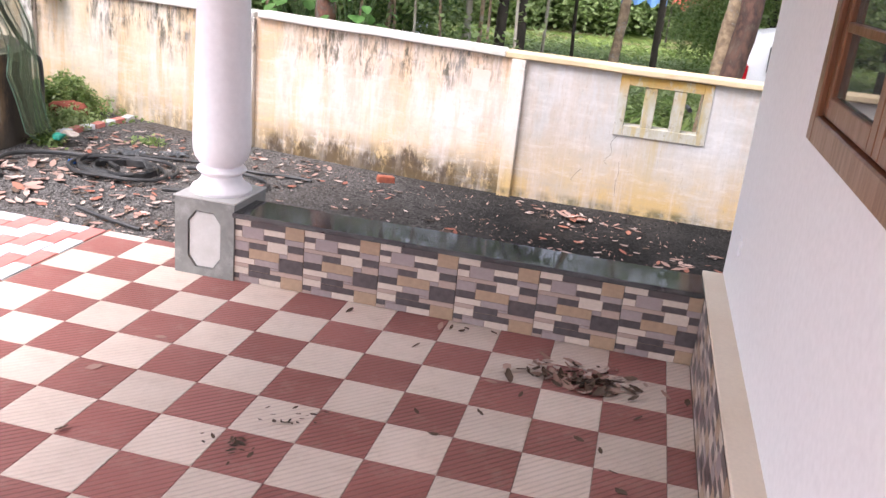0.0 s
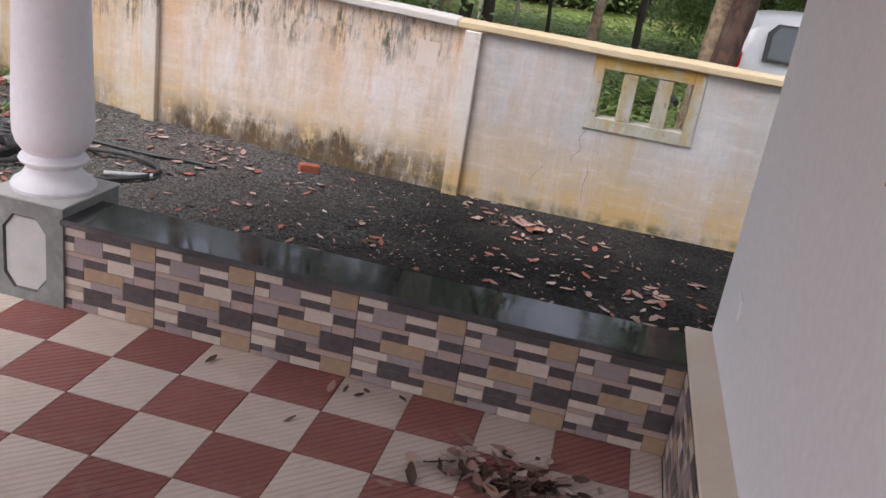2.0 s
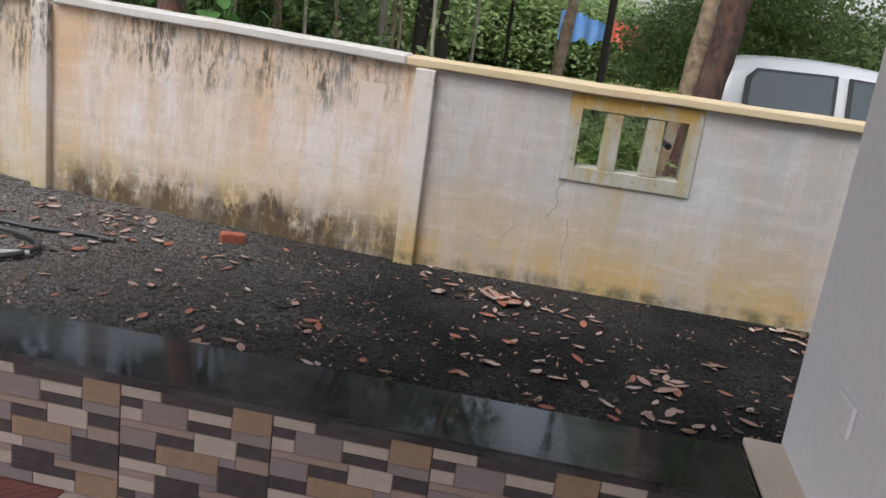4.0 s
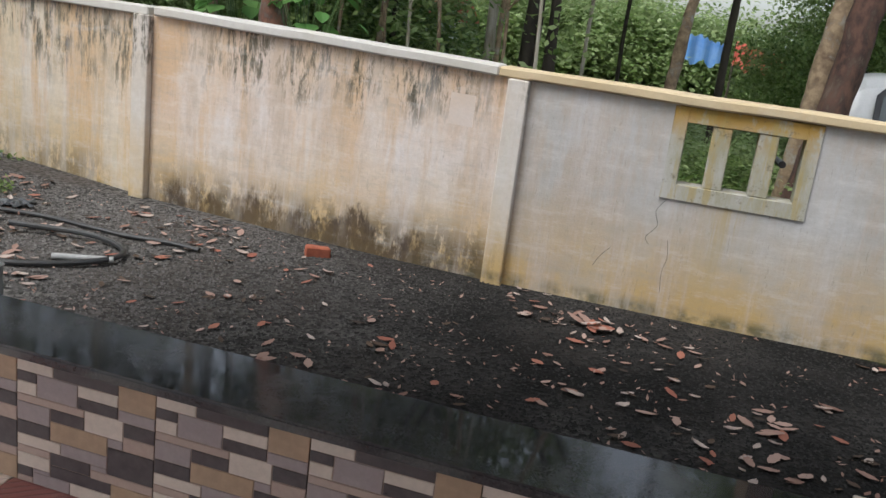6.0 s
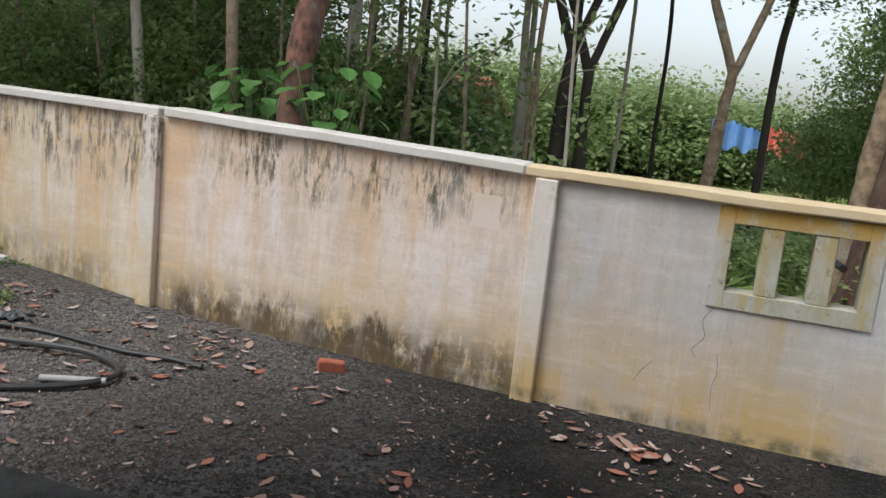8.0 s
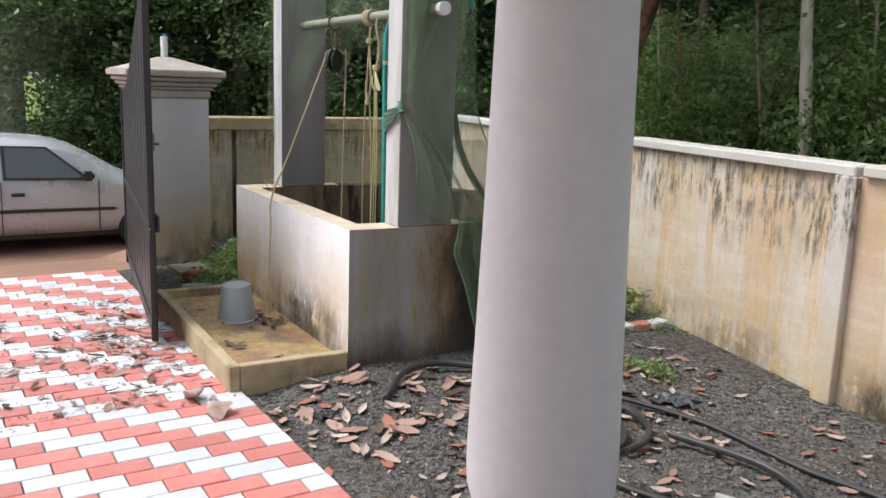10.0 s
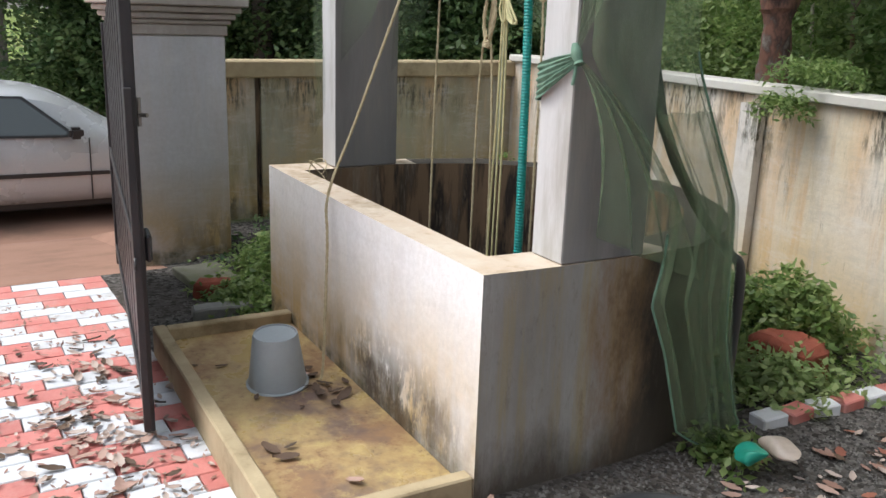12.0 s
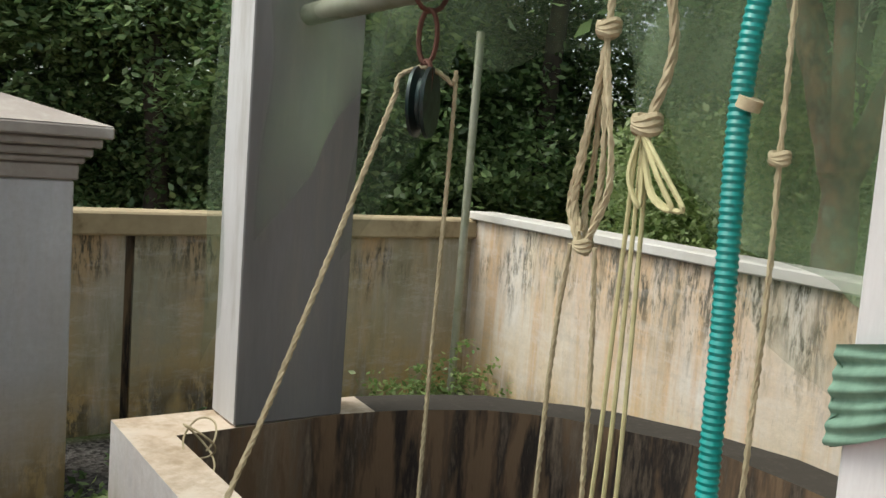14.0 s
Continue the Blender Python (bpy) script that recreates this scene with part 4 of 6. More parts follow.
def make_ropes():
    p = thing("pulley", WELL @ pose(-1.31, 0.45, 1.945), "black pulley wheel hanging from rusty iron hooks on the crossbar", "pulley")
    ring = [(0, 0.045 * math.cos(t), 0.03 + 0.05 * math.sin(t)) for t in np.linspace(0, 2 * math.pi, 16)]
    part("ring", tube(ring, 0.006, 6), M["rust"], p, "rusty iron ring", smooth=True)
    link = [(0.022 * math.cos(t), 0.01 * math.cos(t), -0.075 + 0.06 * math.sin(t)) for t in np.linspace(0, 2 * math.pi, 16)]
    part("link", tube(link, 0.006, 6), M["rust"], p, "rusty iron link", smooth=True)
    part("bracket", tube([(-0.02, 0, -0.22), (-0.022, 0, -0.15), (0, 0, -0.128), (0.022, 0, -0.15), (0.02, 0, -0.22)], 0.006, 6, steps=4), M["rust"], p, smooth=True)
    bm = lathe([(0.01, -0.022), (0.078, -0.020), (0.08, -0.012), (0.06, -0.004), (0.06, 0.004), (0.08, 0.012), (0.078, 0.020), (0.01, 0.022)], 30)
    bmesh.ops.transform(bm, matrix=pose(0, 0, -0.22, 0, 90, 0) @ pose(0, 0, 0), verts=bm.verts)
    bmesh.ops.rotate(bm, cent=(0, 0, -0.22), matrix=Matrix.Rotation(radians(42), 3, "Z"), verts=bm.verts)
    part("wheel", bm, M["pulley"], p, "dark grooved wheel", smooth=True)
    r = thing("draw_rope", WELL, "pale coir rope over the pulley, down to the bucket", "rope")
    twisted("strand", [(-1.33, 0.39, 1.74), (-1.275, 0.12, 1.12), (-1.23, -0.02, 0.83), (-1.19, -0.04, 0.62), (-1.06, -0.11, 0.14), (-1.03, -0.14, 0.085)], 0.007, M["rope"], r, steps=4)
    twisted("strand", [(-1.33, 0.39, 1.74), (-1.335, 0.40, 1.78), (-1.31, 0.45, 1.802), (-1.29, 0.51, 1.77), (-1.29, 0.52, 1.70), (-1.29, 0.50, 0.6), (-1.29, 0.50, -0.8)], 0.006, M["rope"], r, steps=4)
    c = thing("coiled_rope", WELL @ pose(-0.085, 0, 0), "hank of straw-coloured coir rope tied round the crossbar", "rope")
    for i in range(5):
        x = -0.70 + 0.018 * i
        part("turn", tube([(x + 0.01 * math.sin(3 * i), 0.45 + 0.042 * math.cos(t), 1.98 + 0.042 * math.sin(t)) for t in np.linspace(0, 6.3, 14)], 0.008, 6), M["rope"], c, smooth=True)
    rr = random.Random(3)
    for i in range(6):
        dx, dy, bot = rr.uniform(-0.06, 0.06), rr.uniform(-0.03, 0.03), 1.47 + rr.uniform(0, 0.05)
        twisted("loop", [(-0.66 + dx * 0.3, 0.45 + dy * 0.3, 1.94), (-0.655, 0.44, 1.83), (-0.66 + dx, 0.44 + dy, 1.62), (-0.668 + dx * 1.1, 0.44 + dy, bot + 0.05), (-0.67 + dx * 0.3, 0.44 + dy * 0.5, bot - 0.02)], 0.0065, M["rope"], c)
    knot("knot", (-0.655, 0.44, 1.84), 0.018, M["rope"], c)
    knot("knot", (-0.67, 0.44, 1.47), 0.015, M["rope"], c)
    for dx, b in ((-0.03, -0.03), (0.03, 0.0)):
        twisted("tail", [(-0.67 + dx, 0.44, 1.47), (-0.67 + dx * 1.5 + b, 0.45, 1.0), (-0.67 + dx * 2 + b, 0.45, -0.8)], 0.0055, M["rope"], c, steps=4)
    d = thing("knotted_rope", WELL @ pose(-0.085, 0, 0), "thick coir rope with a yellow nylon bow knotted below", "rope")
    twisted("strand", [(-0.52, 0.45, 2.01), (-0.515, 0.42, 1.93), (-0.51, 0.44, 1.8), (-0.535, 0.44, 1.71), (-0.55, 0.44, 1.68)], 0.0085, M["rope"], d)
    knot("knot", (-0.55, 0.44, 1.68), 0.021, M["rope"], d)
    for s in (-1, 1, 1.6):
        part("bow", tube([(-0.55, 0.43, 1.67), (-0.53 + 0.03 * s, 0.42, 1.60), (-0.50 + 0.035 * s, 0.42, 1.55), (-0.53 + 0.01 * s, 0.43, 1.57), (-0.555, 0.44, 1.66)], 0.0045, 6, steps=5), M["rope_nylon"], d, smooth=True)
    for dx in (-0.012, 0.0, 0.012):
        part("tail", tube([(-0.555 + dx, 0.44, 1.66), (-0.57 + dx * 2, 0.45, 1.2), (-0.585 + dx * 2.5, 0.45, 0.6), (-0.59, 0.45, -0.8)], 0.004, 6, steps=5), M["rope_nylon"], d, smooth=True)
    e = thing("thin_rope", WELL @ pose(-0.07, 0, 0), "thin knotted straw rope hanging into the well", "rope")
    twisted("strand", [(-0.30, 0.44, 2.01), (-0.30, 0.41, 1.9), (-0.305, 0.42, 1.65), (-0.31, 0.43, 1.2), (-0.36, 0.44, -0.8)], 0.005, M["rope"], e, steps=4)
    knot("knot", (-0.305, 0.42, 1.635), 0.012, M["rope"], e)
    h = thing("suction_hose", WELL @ pose(-0.03, 0, 0), "ribbed blue-green suction hose running down into the well", "hose")
    line = smooth_line([(-0.44, 0.40, -0.8), (-0.385, 0.40, 0.5), (-0.39, 0.40, 1.3), (-0.40, 0.40, 1.75), (-0.35, 0.40, 1.93), (-0.22, 0.42, 2.04), (-0.11, 0.46, 2.46), (0.05, 0.62, 2.42), (0.06, 0.70, 2.0)], 24)
    fine = [line[0]]
    for p0 in line:
        while (p0 - fine[-1]).length > 0.0055:
            fine.append(fine[-1] + (p0 - fine[-1]).normalized() * 0.0055)
    part("tube", tube(fine, 0.0145, 12, ribs=0.0024), M["hose_green"], h, "ribbed green hose", smooth=True)
    part("band", tube([(-0.391, 0.40, 1.70), (-0.385, 0.40, 1.715)], 0.018, 12), M["rope"], h, "rope tied round the hose", smooth=True)
    g = thing("black_hose", WELL, "black hose sagging behind the well post", "hose")
    part("tube", tube([(-0.10, 0.66, 2.3), (-0.09, 0.66, 1.6), (-0.03, 0.67, 1.3), (0.0, 0.69, 1.2), (0.01, 0.74, 1.10), (0.01, 0.88, 0.92), (0.03, 1.0, 0.79), (0.05, 1.05, 0.70), (0.05, 1.05, 0.3)], 0.019, 10, steps=8), M["hose_black"], g, smooth=True)
    s = thing("conduit", pose(-9.15, 8.0, 0), "thin grey conduit pole in the wall corner", "pipe")
    part("pole", tube([(0, 0, -0.05), (0.03, 0, 2.45)], 0.028, 12), M["galv"], s, smooth=True)
    f = thing("small_rope_coil", WELL @ pose(-1.80, 0.13, 0.815), "small untidy coil of wire on the well rim", "rope")
    part("turn", tube([(0.05 * math.cos(t) * (1 + 0.1 * math.sin(3 * t)), 0.04 * math.sin(t) + 0.02, -0.03 + 0.06 * math.sin(t * 0.7) + 0.03) for t in np.linspace(0, 16, 60)], 0.003, 5), M["rope"], f, smooth=True)


make_ropes()


def sheet(name, fn, ns, nt, mat, parent, label=""):
    verts = [fn(s / ns, t / nt) for t in range(nt + 1) for s in range(ns + 1)]
    faces = [(j * (ns + 1) + i, j * (ns + 1) + i + 1, (j + 1) * (ns + 1) + i + 1, (j + 1) * (ns + 1) + i) for j in range(nt) for i in range(ns)]
    return part(name, as_mesh(name, verts, faces, mat, smooth=True), None, parent, label)


def make_net():
    n = thing("shade_net", WELL, "green translucent shade net draped over the well posts and knotted", "net")
    K = Vector((0.02, 0.275, 1.47))

    def upper(s, t):
        top = Vector((0.01 + 0.05 * s, 0.24 + 0.46 * s, 2.5))
        p = top.lerp(K, t ** 0.9)
        f = math.sin(s * 26) * 0.025 * (1 - t) + math.sin(s * 11 + 2) * 0.02 * (1 - t)
        return p + Vector((f + 0.03 * math.sin(t * 3.1), f * 0.3, 0))

    def tail(s, t):
        foot = Vector((0.04 + 0.10 * s, 0.36 + 0.44 * s, 0.92 - 0.2 * s))
        p = K.lerp(foot, t)
        f = math.sin(s * 22 + t * 2) * 0.022 * min(1, t * 1.6)
        return p + Vector((f + 0.05 * math.sin(t * 3.1), f * 0.4, 0.06 * math.sin(t * math.pi)))

    zs = [0.05, 0.11, 0.17, 0.48, 0.67, 0.80, 1.0, 1.3, 1.47, 2.5]
    lefts = [0.97, 0.86, 0.77, 0.675, 0.59, 0.62, 0.63, 0.42, 0.29, 0.31]
    rights = [1.03, 1.11, 1.07, 0.98, 0.965, 0.955, 0.935, 0.80, 0.73, 0.69]

    def curtain(s, t):
        z = 2.5 - 2.45 * t
        lo, hi = float(np.interp(z, zs, lefts)), float(np.interp(z, zs, rights))
        near = min(1.0, max(0.0, (z - 0.9) / 0.5))
        fold = math.sin(s * 17 + 0.9 * t) * 0.020 + math.sin(s * 41 - 2 * t) * 0.009 + math.sin(s * 7 + 5 * t) * 0.012
        x = 0.062 + 0.045 * (1 - near) + fold * (0.75 + 0.5 * (1 - near))
        return (x, lo + (hi - lo) * s, z + 0.02 * math.sin(s * 9) * t)

    def inner_fold(s, t):
        z = 1.30 - 1.18 * t
        lo, hi = float(np.interp(z, zs, lefts)), float(np.interp(z, zs, rights))
        return (0.125 + 0.03 * math.sin(s * 13 + 2 * t), lo + (hi - lo) * (0.25 + 0.6 * s), z)

    def flap(s, t):
        x = -1.0 + 0.84 * s
        low = float(np.interp(x, [-1.0, -0.9, -0.74, -0.63, -0.53, -0.45, -0.16], [2.02, 2.0, 1.79, 1.61, 1.51, 1.50, 1.42]))
        z = 2.08 + (low - 2.08) * t
        return (x, 0.50 + 0.03 * math.sin(x * 31) + 0.02 * math.sin(z * 17), z)

    def back(s, t):
        x = -2.12 + 2.1 * s
        low = float(np.interp(s, [0, 0.12, 0.28, 0.4, 0.55, 0.62, 0.75, 0.88, 1], [1.0, 1.35, 1.9, 1.82, 1.88, 1.7, 1.35, 1.15, 1.2])) + 0.02 * math.sin(s * 31)
        z = 2.5 + (low - 2.5) * t
        return (x, 0.68 + 0.05 * math.sin(s * 21 + t * 3) + 0.04 * math.sin(s * 7 + 4 * t), z - 0.10 * math.sin(s * math.pi) * (1 - t))

    def drape(s, t):
        x = -2.12 + 0.75 * s
        low = 0.95 + 1.15 * s ** 0.8
        return (x + 0.02 * math.sin(t * 9), 0.27 - 0.02 * t + 0.35 * s + 0.02 * math.sin(s * 19), 2.3 + (low - 2.3) * t)

    def canopy(s, t):
        return (-2.12 + 2.1 * s, 0.20 + 0.55 * t, 2.28 + 0.2 * s - 0.10 * math.sin(s * math.pi) + 0.02 * math.sin(s * 20 + t * 7))
    for name, fn, a, b in (("upper_fold", upper, 60, 30), ("tail_fold", tail, 50, 26), ("curtain", curtain, 60, 60), ("inner_fold", inner_fold, 40, 30), ("corner_flap", flap, 50, 20), ("back_fold", back, 90, 24), ("side_fold", drape, 30, 24), ("canopy", canopy, 60, 12)):
        sheet(name, fn, a, b, M["net_thin" if name in ("back_fold", "side_fold", "canopy") else "net"], n, "translucent green net")
    for side, edge in ((0, lefts), (1, rights)):
        line = [curtain(side, 1 - k / 60) for k in range(36 if side else 22)]
        part("hem", tube(line, 0.0045, 5), M["net_dense"], n, "doubled green hem", smooth=True)
    part("hem", tube([curtain(k / 20, 1.0) for k in range(21)], 0.0045, 5), M["net_dense"], n, "doubled green hem", smooth=True)

    def gather(s, t):
        u = s ** 0.8
        hi, lo = 1.43 + 0.048 * s, 1.315 + 0.125 * u ** 1.6
        return (-0.185 + 0.205 * s, 0.283 - 0.016 * math.sin(s * 3.1) - 0.0035 * math.sin(t * 37 + s * 5) - 0.003 * math.sin(t * 14 - s * 4), lo + (hi - lo) * t)

    def round_post(s, t):
        hi, lo = 1.43, 1.315 - 0.01 * math.sin(s * 3)
        return (-0.178 - 0.005 * math.sin(t * 31), 0.283 + 0.34 * s, lo + (hi - lo) * t)
    sheet("gather", gather, 30, 40, M["net_dense"], n, "bunched green net round the post")
    sheet("gather_side", round_post, 10, 40, M["net_dense"], n)
    bm = bmesh.new()
    tube([K + Vector((-0.01, 0, 0.03)), K, K + Vector((0.015, 0.0, -0.03))], [0.010, 0.018, 0.010], 10, bm, steps=3)
    part("knot", bm, M["net_dense"], n, smooth=True)
    bm = bmesh.new()
    tube([K, K + Vector((0.012, -0.01, -0.05)), K + Vector((0.006, -0.012, -0.09))], 0.0055, 6, bm, steps=4)
    part("tie", bm, M["net_dense"], n, "loose green net end", smooth=True)


make_net()

# ---- gate and its pillar ----
def make_pillar():
    p = thing("gate_pillar", pose(-8.80, 5.08, 0), "square grey plastered gate pillar with a moulded cap and a pipe stub", "pillar")
    part("shaft", box(-0.3, 0.3, -0.3, 0.3, -0.3, 1.40, 0.008), M["pillar"], p, "grey-white plastered shaft, yellow at the foot")
    bm = bmesh.new()
    for a, z0, z1 in ((0.315, 1.402, 1.47), (0.335, 1.472, 1.50), (0.36, 1.502, 1.54), (0.39, 1.542, 1.58), (0.425, 1.582, 1.635)):
        box(-a, a, -a, a, z0, z1, 0.008, bm)
    part("moulding", bm, M["cap"], p, "stepped grey moulding")
    bm = bmesh.new()
    base = [bm.verts.new((x, y, 1.637)) for x, y in ((-.42, -.42), (.42, -.42), (.42, .42), (-.42, .42))]
    up = [bm.verts.new((x, y, 1.75)) for x, y in ((-.05, -.05), (.05, -.05), (.05, .05), (-.05, .05))]
    bm.faces.new(base[::-1])
    bm.faces.new(up)
    for i in range(4):
        bm.faces.new((base[i], base[(i + 1) % 4], up[(i + 1) % 4], up[i]))
    part("cap", bm, M["cap"], p, "low pyramid cap")
    part("pipe_stub", tube([(0, 0, 1.751), (0, 0, 1.93)], 0.032, 14), M["white_pvc"], p, "white pipe stub", smooth=True)
    part("tape", tube([(0, 0, 1.931), (0.03, 0.02, 1.94), (0.08, -0.03, 1.945)], 0.006, 6), M["blue"], p, "blue wire end")


make_pillar()


def make_gate():
    a, b = Vector((-5.95, 4.27)), Vector((-8.35, 4.62))
    g = thing("gate", Matrix.Translation((a.x, a.y, 0)) @ Matrix.Rotation(math.atan2(b.y - a.y, b.x - a.x), 4, "Z"), "open black sheet-steel gate leaf with a curved top", "gate")
    L = (b - a).length
    def top(u):
        v = 1 - u / L
        return 1.47 + 0.62 * (v * v * (3 - 2 * v)) ** 1.3
    part("stile_front", box(0, 0.05, -0.02, 0.02, 0.02, 2.10, 0.003), M["black"], g)
    part("stile_back", box(L - 0.05, L, -0.02, 0.02, 0.02, 1.47, 0.003), M["black"], g)
    n = 20
    for i in range(n):
        u0, u1 = 0.052 + (L - 0.104) * i / n, 0.052 + (L - 0.104) * (i + 1) / n
        bm = prism([(u0 + 0.0005, 0.03), (u1 - 0.0005, 0.03), (u1 - 0.0005, top(u1)), (u0 + 0.0005, top(u0))], -0.008 if i % 2 else -0.006, 0.006 if i % 2 else 0.008, axis="y")
        part("slat", bm, M["black"], g)
    part("rail", box(0.05, L - 0.05, 0.0085, 0.018, 0.10, 0.15, 0.002), M["black"], g)
    part("rail", box(0.05, L - 0.05, 0.0085, 0.018, 0.70, 0.75, 0.002), M["black"], g)
    part("meeting_strip", box(-0.045, -0.002, -0.004, 0.022, 0.05, 1.30, 0.002), M["black"], g)
    part("bolt", tube([(0.06, -0.03, 1.16), (0.06, -0.03, 1.26)], 0.008, 8), M["steel"], g, "steel bolt", smooth=True)
    part("bolt_head", tube([(0.06, -0.03, 1.20), (0.035, -0.055, 1.20)], 0.008, 8), M["steel"], g, smooth=True)
    part("latch", tube([(-0.05, 0.02, 0.70), (-0.085, 0.02, 0.72), (-0.10, 0.02, 0.70), (-0.085, 0.02, 0.68), (-0.05, 0.02, 0.70)], 0.006, 6, steps=4), M["black"], g, smooth=True)
    part("latch_box", box(0.0, 0.13, -0.045, -0.021, 0.68, 0.78, 0.008), M["black"], g)


make_gate()


# ---- leaves, trees, plants ----
def leaf_cloud(name, centres, per, spread, size, mat, seed, flat=0.6, shape=1.9):
    """Many small folded leaves round given centres, as one mesh."""
    g = np.random.default_rng(seed)
    c = np.repeat(np.asarray(centres, float), per, axis=0)
    k = len(c)
    p = c + g.normal(0, 1, (k, 3)) * np.asarray(spread)
    d = g.normal(0, 1, (k, 3))
    d[:, 2] = d[:, 2] * 0.5 - 0.35
    d /= np.linalg.norm(d, axis=1)[:, None]
    u = np.cross(d, g.normal(0, 1, (k, 3)) + np.array([0, 0, flat * 3]))
    u /= np.linalg.norm(u, axis=1)[:, None]
    w = np.cross(d, u)
    L = size * g.uniform(0.6, 1.3, (k, 1))
    W = L / shape
    v = np.stack([p, p + d * L * 0.45 + u * W * 0.5 + w * W * 0.12, p + d * L, p + d * L * 0.45 - u * W * 0.5 + w * W * 0.12], axis=1).reshape(-1, 3)
    me = bpy.data.meshes.new(name)
    me.vertices.add(len(v))
    me.vertices.foreach_set("co", v.ravel())
    me.loops.add(k * 4)
    me.loops.foreach_set("vertex_index", np.arange(k * 4, dtype=np.int32))
    me.polygons.add(k)
    me.polygons.foreach_set("loop_start", np.arange(0, k * 4, 4, dtype=np.int32))
    me.polygons.foreach_set("loop_total", np.full(k, 4, dtype=np.int32))
    me.materials.append(mat)
    me.update(calc_edges=True)
    me.validate()
    return me


def clumps(seed, count, centre, radii, lift=0.0):
    g = np.random.default_rng(seed)
    a = g.normal(0, 1, (count, 3))
    a /= np.linalg.norm(a, axis=1)[:, None]
    a *= g.uniform(0.45, 1.0, (count, 1))
    return np.asarray(centre) + a * np.asarray(radii)


CROWNS = {}
for key, mat, count, per, spread, size in (("dark", "leaf_dark", 44, 150, 0.21, 0.10), ("mid", "leaf_mid", 40, 115, 0.24, 0.115), ("light", "leaf_light", 50, 100, 0.34, 0.115), ("thin", "leaf_mid", 34, 60, 0.20, 0.11)):
    for v in range(2):
        seed = {"dark": 10, "mid": 20, "light": 30, "thin": 40}[key] + v
        CROWNS[key, v] = leaf_cloud("crown", clumps(seed, count, (0, 0, 0), (1.5, 1.5, 1.2)), per, (spread, spread, spread * 0.7), size, M[mat], seed)


def branch_mesh(bm, base, tip, r, bends=3, seed=0):
    g = random.Random(seed)
    b, t = Vector(base), Vector(tip)
    pts = [b.lerp(t, i / bends) + Vector((g.uniform(-1, 1), g.uniform(-1, 1), 0)) * (t - b).length * 0.010 * (0 < i < bends) for i in range(bends + 1)]
    first = len(bm.verts)
    tube(pts, [r, r * 0.85, r * 0.6], 14, bm, steps=10)
    bm.verts.ensure_lookup_table()
    for v in bm.verts[first:]:
        v.co += noise.noise_vector(v.co * 7) * r * 0.16 + noise.noise_vector(v.co * 22) * r * 0.05
    return bm


TREE_LABEL = {"bark_red": "reddish-barked", "bark_pale": "pale slender", "bark_dark": "dark slender", "bark_lichen": "lichen-spotted", "bark_brown": "rough dark-brown"}


def tree(x, y, r, bark, crown, height=6.5, lean=(0, 0), fork=None, scale=1.2, crowns=2, seed=0, crown_low=None):
    g = random.Random(seed + 100)
    t = thing("tree", pose(x, y, -0.06), f"tall {TREE_LABEL[bark]} tree with green leaves beyond the wall", "tree", "trees beyond the wall")
    bm = bmesh.new()
    top = Vector((lean[0], lean[1], height))
    if fork:
        j = Vector((lean[0] * fork / height, lean[1] * fork / height, fork))
        branch_mesh(bm, (0, 0, 0), j, r, 3, seed)
        ends = []
        for k, (dx, dy) in enumerate(((-0.8, 0.0), (0.75, 0.3), (0.1, -0.5))[:3 if r > 0.1 else 2]):
            e = j + Vector((dx * (height - fork) * 0.42, dy * (height - fork) * 0.4, (height - fork) * 0.9))
            branch_mesh(bm, j - Vector((0, 0, 0.1)), e, r * (0.62, 0.55, 0.4)[k], 4, seed + k)
            ends.append(e)
    else:
        branch_mesh(bm, (0, 0, 0), top, r, 5, seed)
        ends = [top]
        for k in range(3):
            z = height * g.uniform(0.5, 0.85)
            b = Vector((lean[0] * z / height, lean[1] * z / height, z))
            branch_mesh(bm, b, b + Vector((g.uniform(-1.4, 1.4), g.uniform(-1, 1), g.uniform(0.5, 1.1))), r * 0.3, 3, seed + k + 7)
    part("trunk", bm, M[bark], t, "", smooth=True)
    for k in range(crowns):
        e = ends[k % len(ends)]
        ob = new("crown", CROWNS[crown, k % 2])
        ob.parent = t
        ob.location = (e.x + g.uniform(-1.2, 1.2), e.y + g.uniform(-0.6, 1.0), (crown_low or e.z - 0.6) + g.uniform(-0.5, 3.4 if crown == "thin" else 1.3))
        ob.rotation_euler = (g.uniform(-0.3, 0.3), g.uniform(-0.3, 0.3), g.uniform(0, 6.28))
        ob.scale = (scale * g.uniform(0.8, 1.2), scale * g.uniform(0.8, 1.2), scale * g.uniform(0.7, 1.1))
    return t


tree(-4.0, 8.9, 0.055, "bark_lichen", "mid", 6.0, (-0.3, 0.1), seed=1)
tree(-3.16, 8.4, 0.115, "bark_red", "dark", 7.5, (0.26, 0.2), seed=2)
tree(-3.95, 11.0, 0.075, "bark_pale", "mid", 8.0, (-0.2, 0.2), seed=3)
tree(-5.28, 9.5, 0.055, "bark_pale", "dark", 8.0, (-0.6, 0), seed=4)
tree(-7.08, 8.9, 0.15, "bark_red", "dark", 5.2, (0, 0), fork=1.75, seed=5, crowns=4)
tree(-1.98, 12.0, 0.085, "bark_dark", "thin", 7.0, (0.25, 0), seed=6, fork=2.3, crown_low=5.4, crowns=3)
tree(-1.66, 12.0, 0.085, "bark_dark", "thin", 6.5, (-0.1, 0), fork=2.1, seed=7, crown_low=5.6, crowns=3)
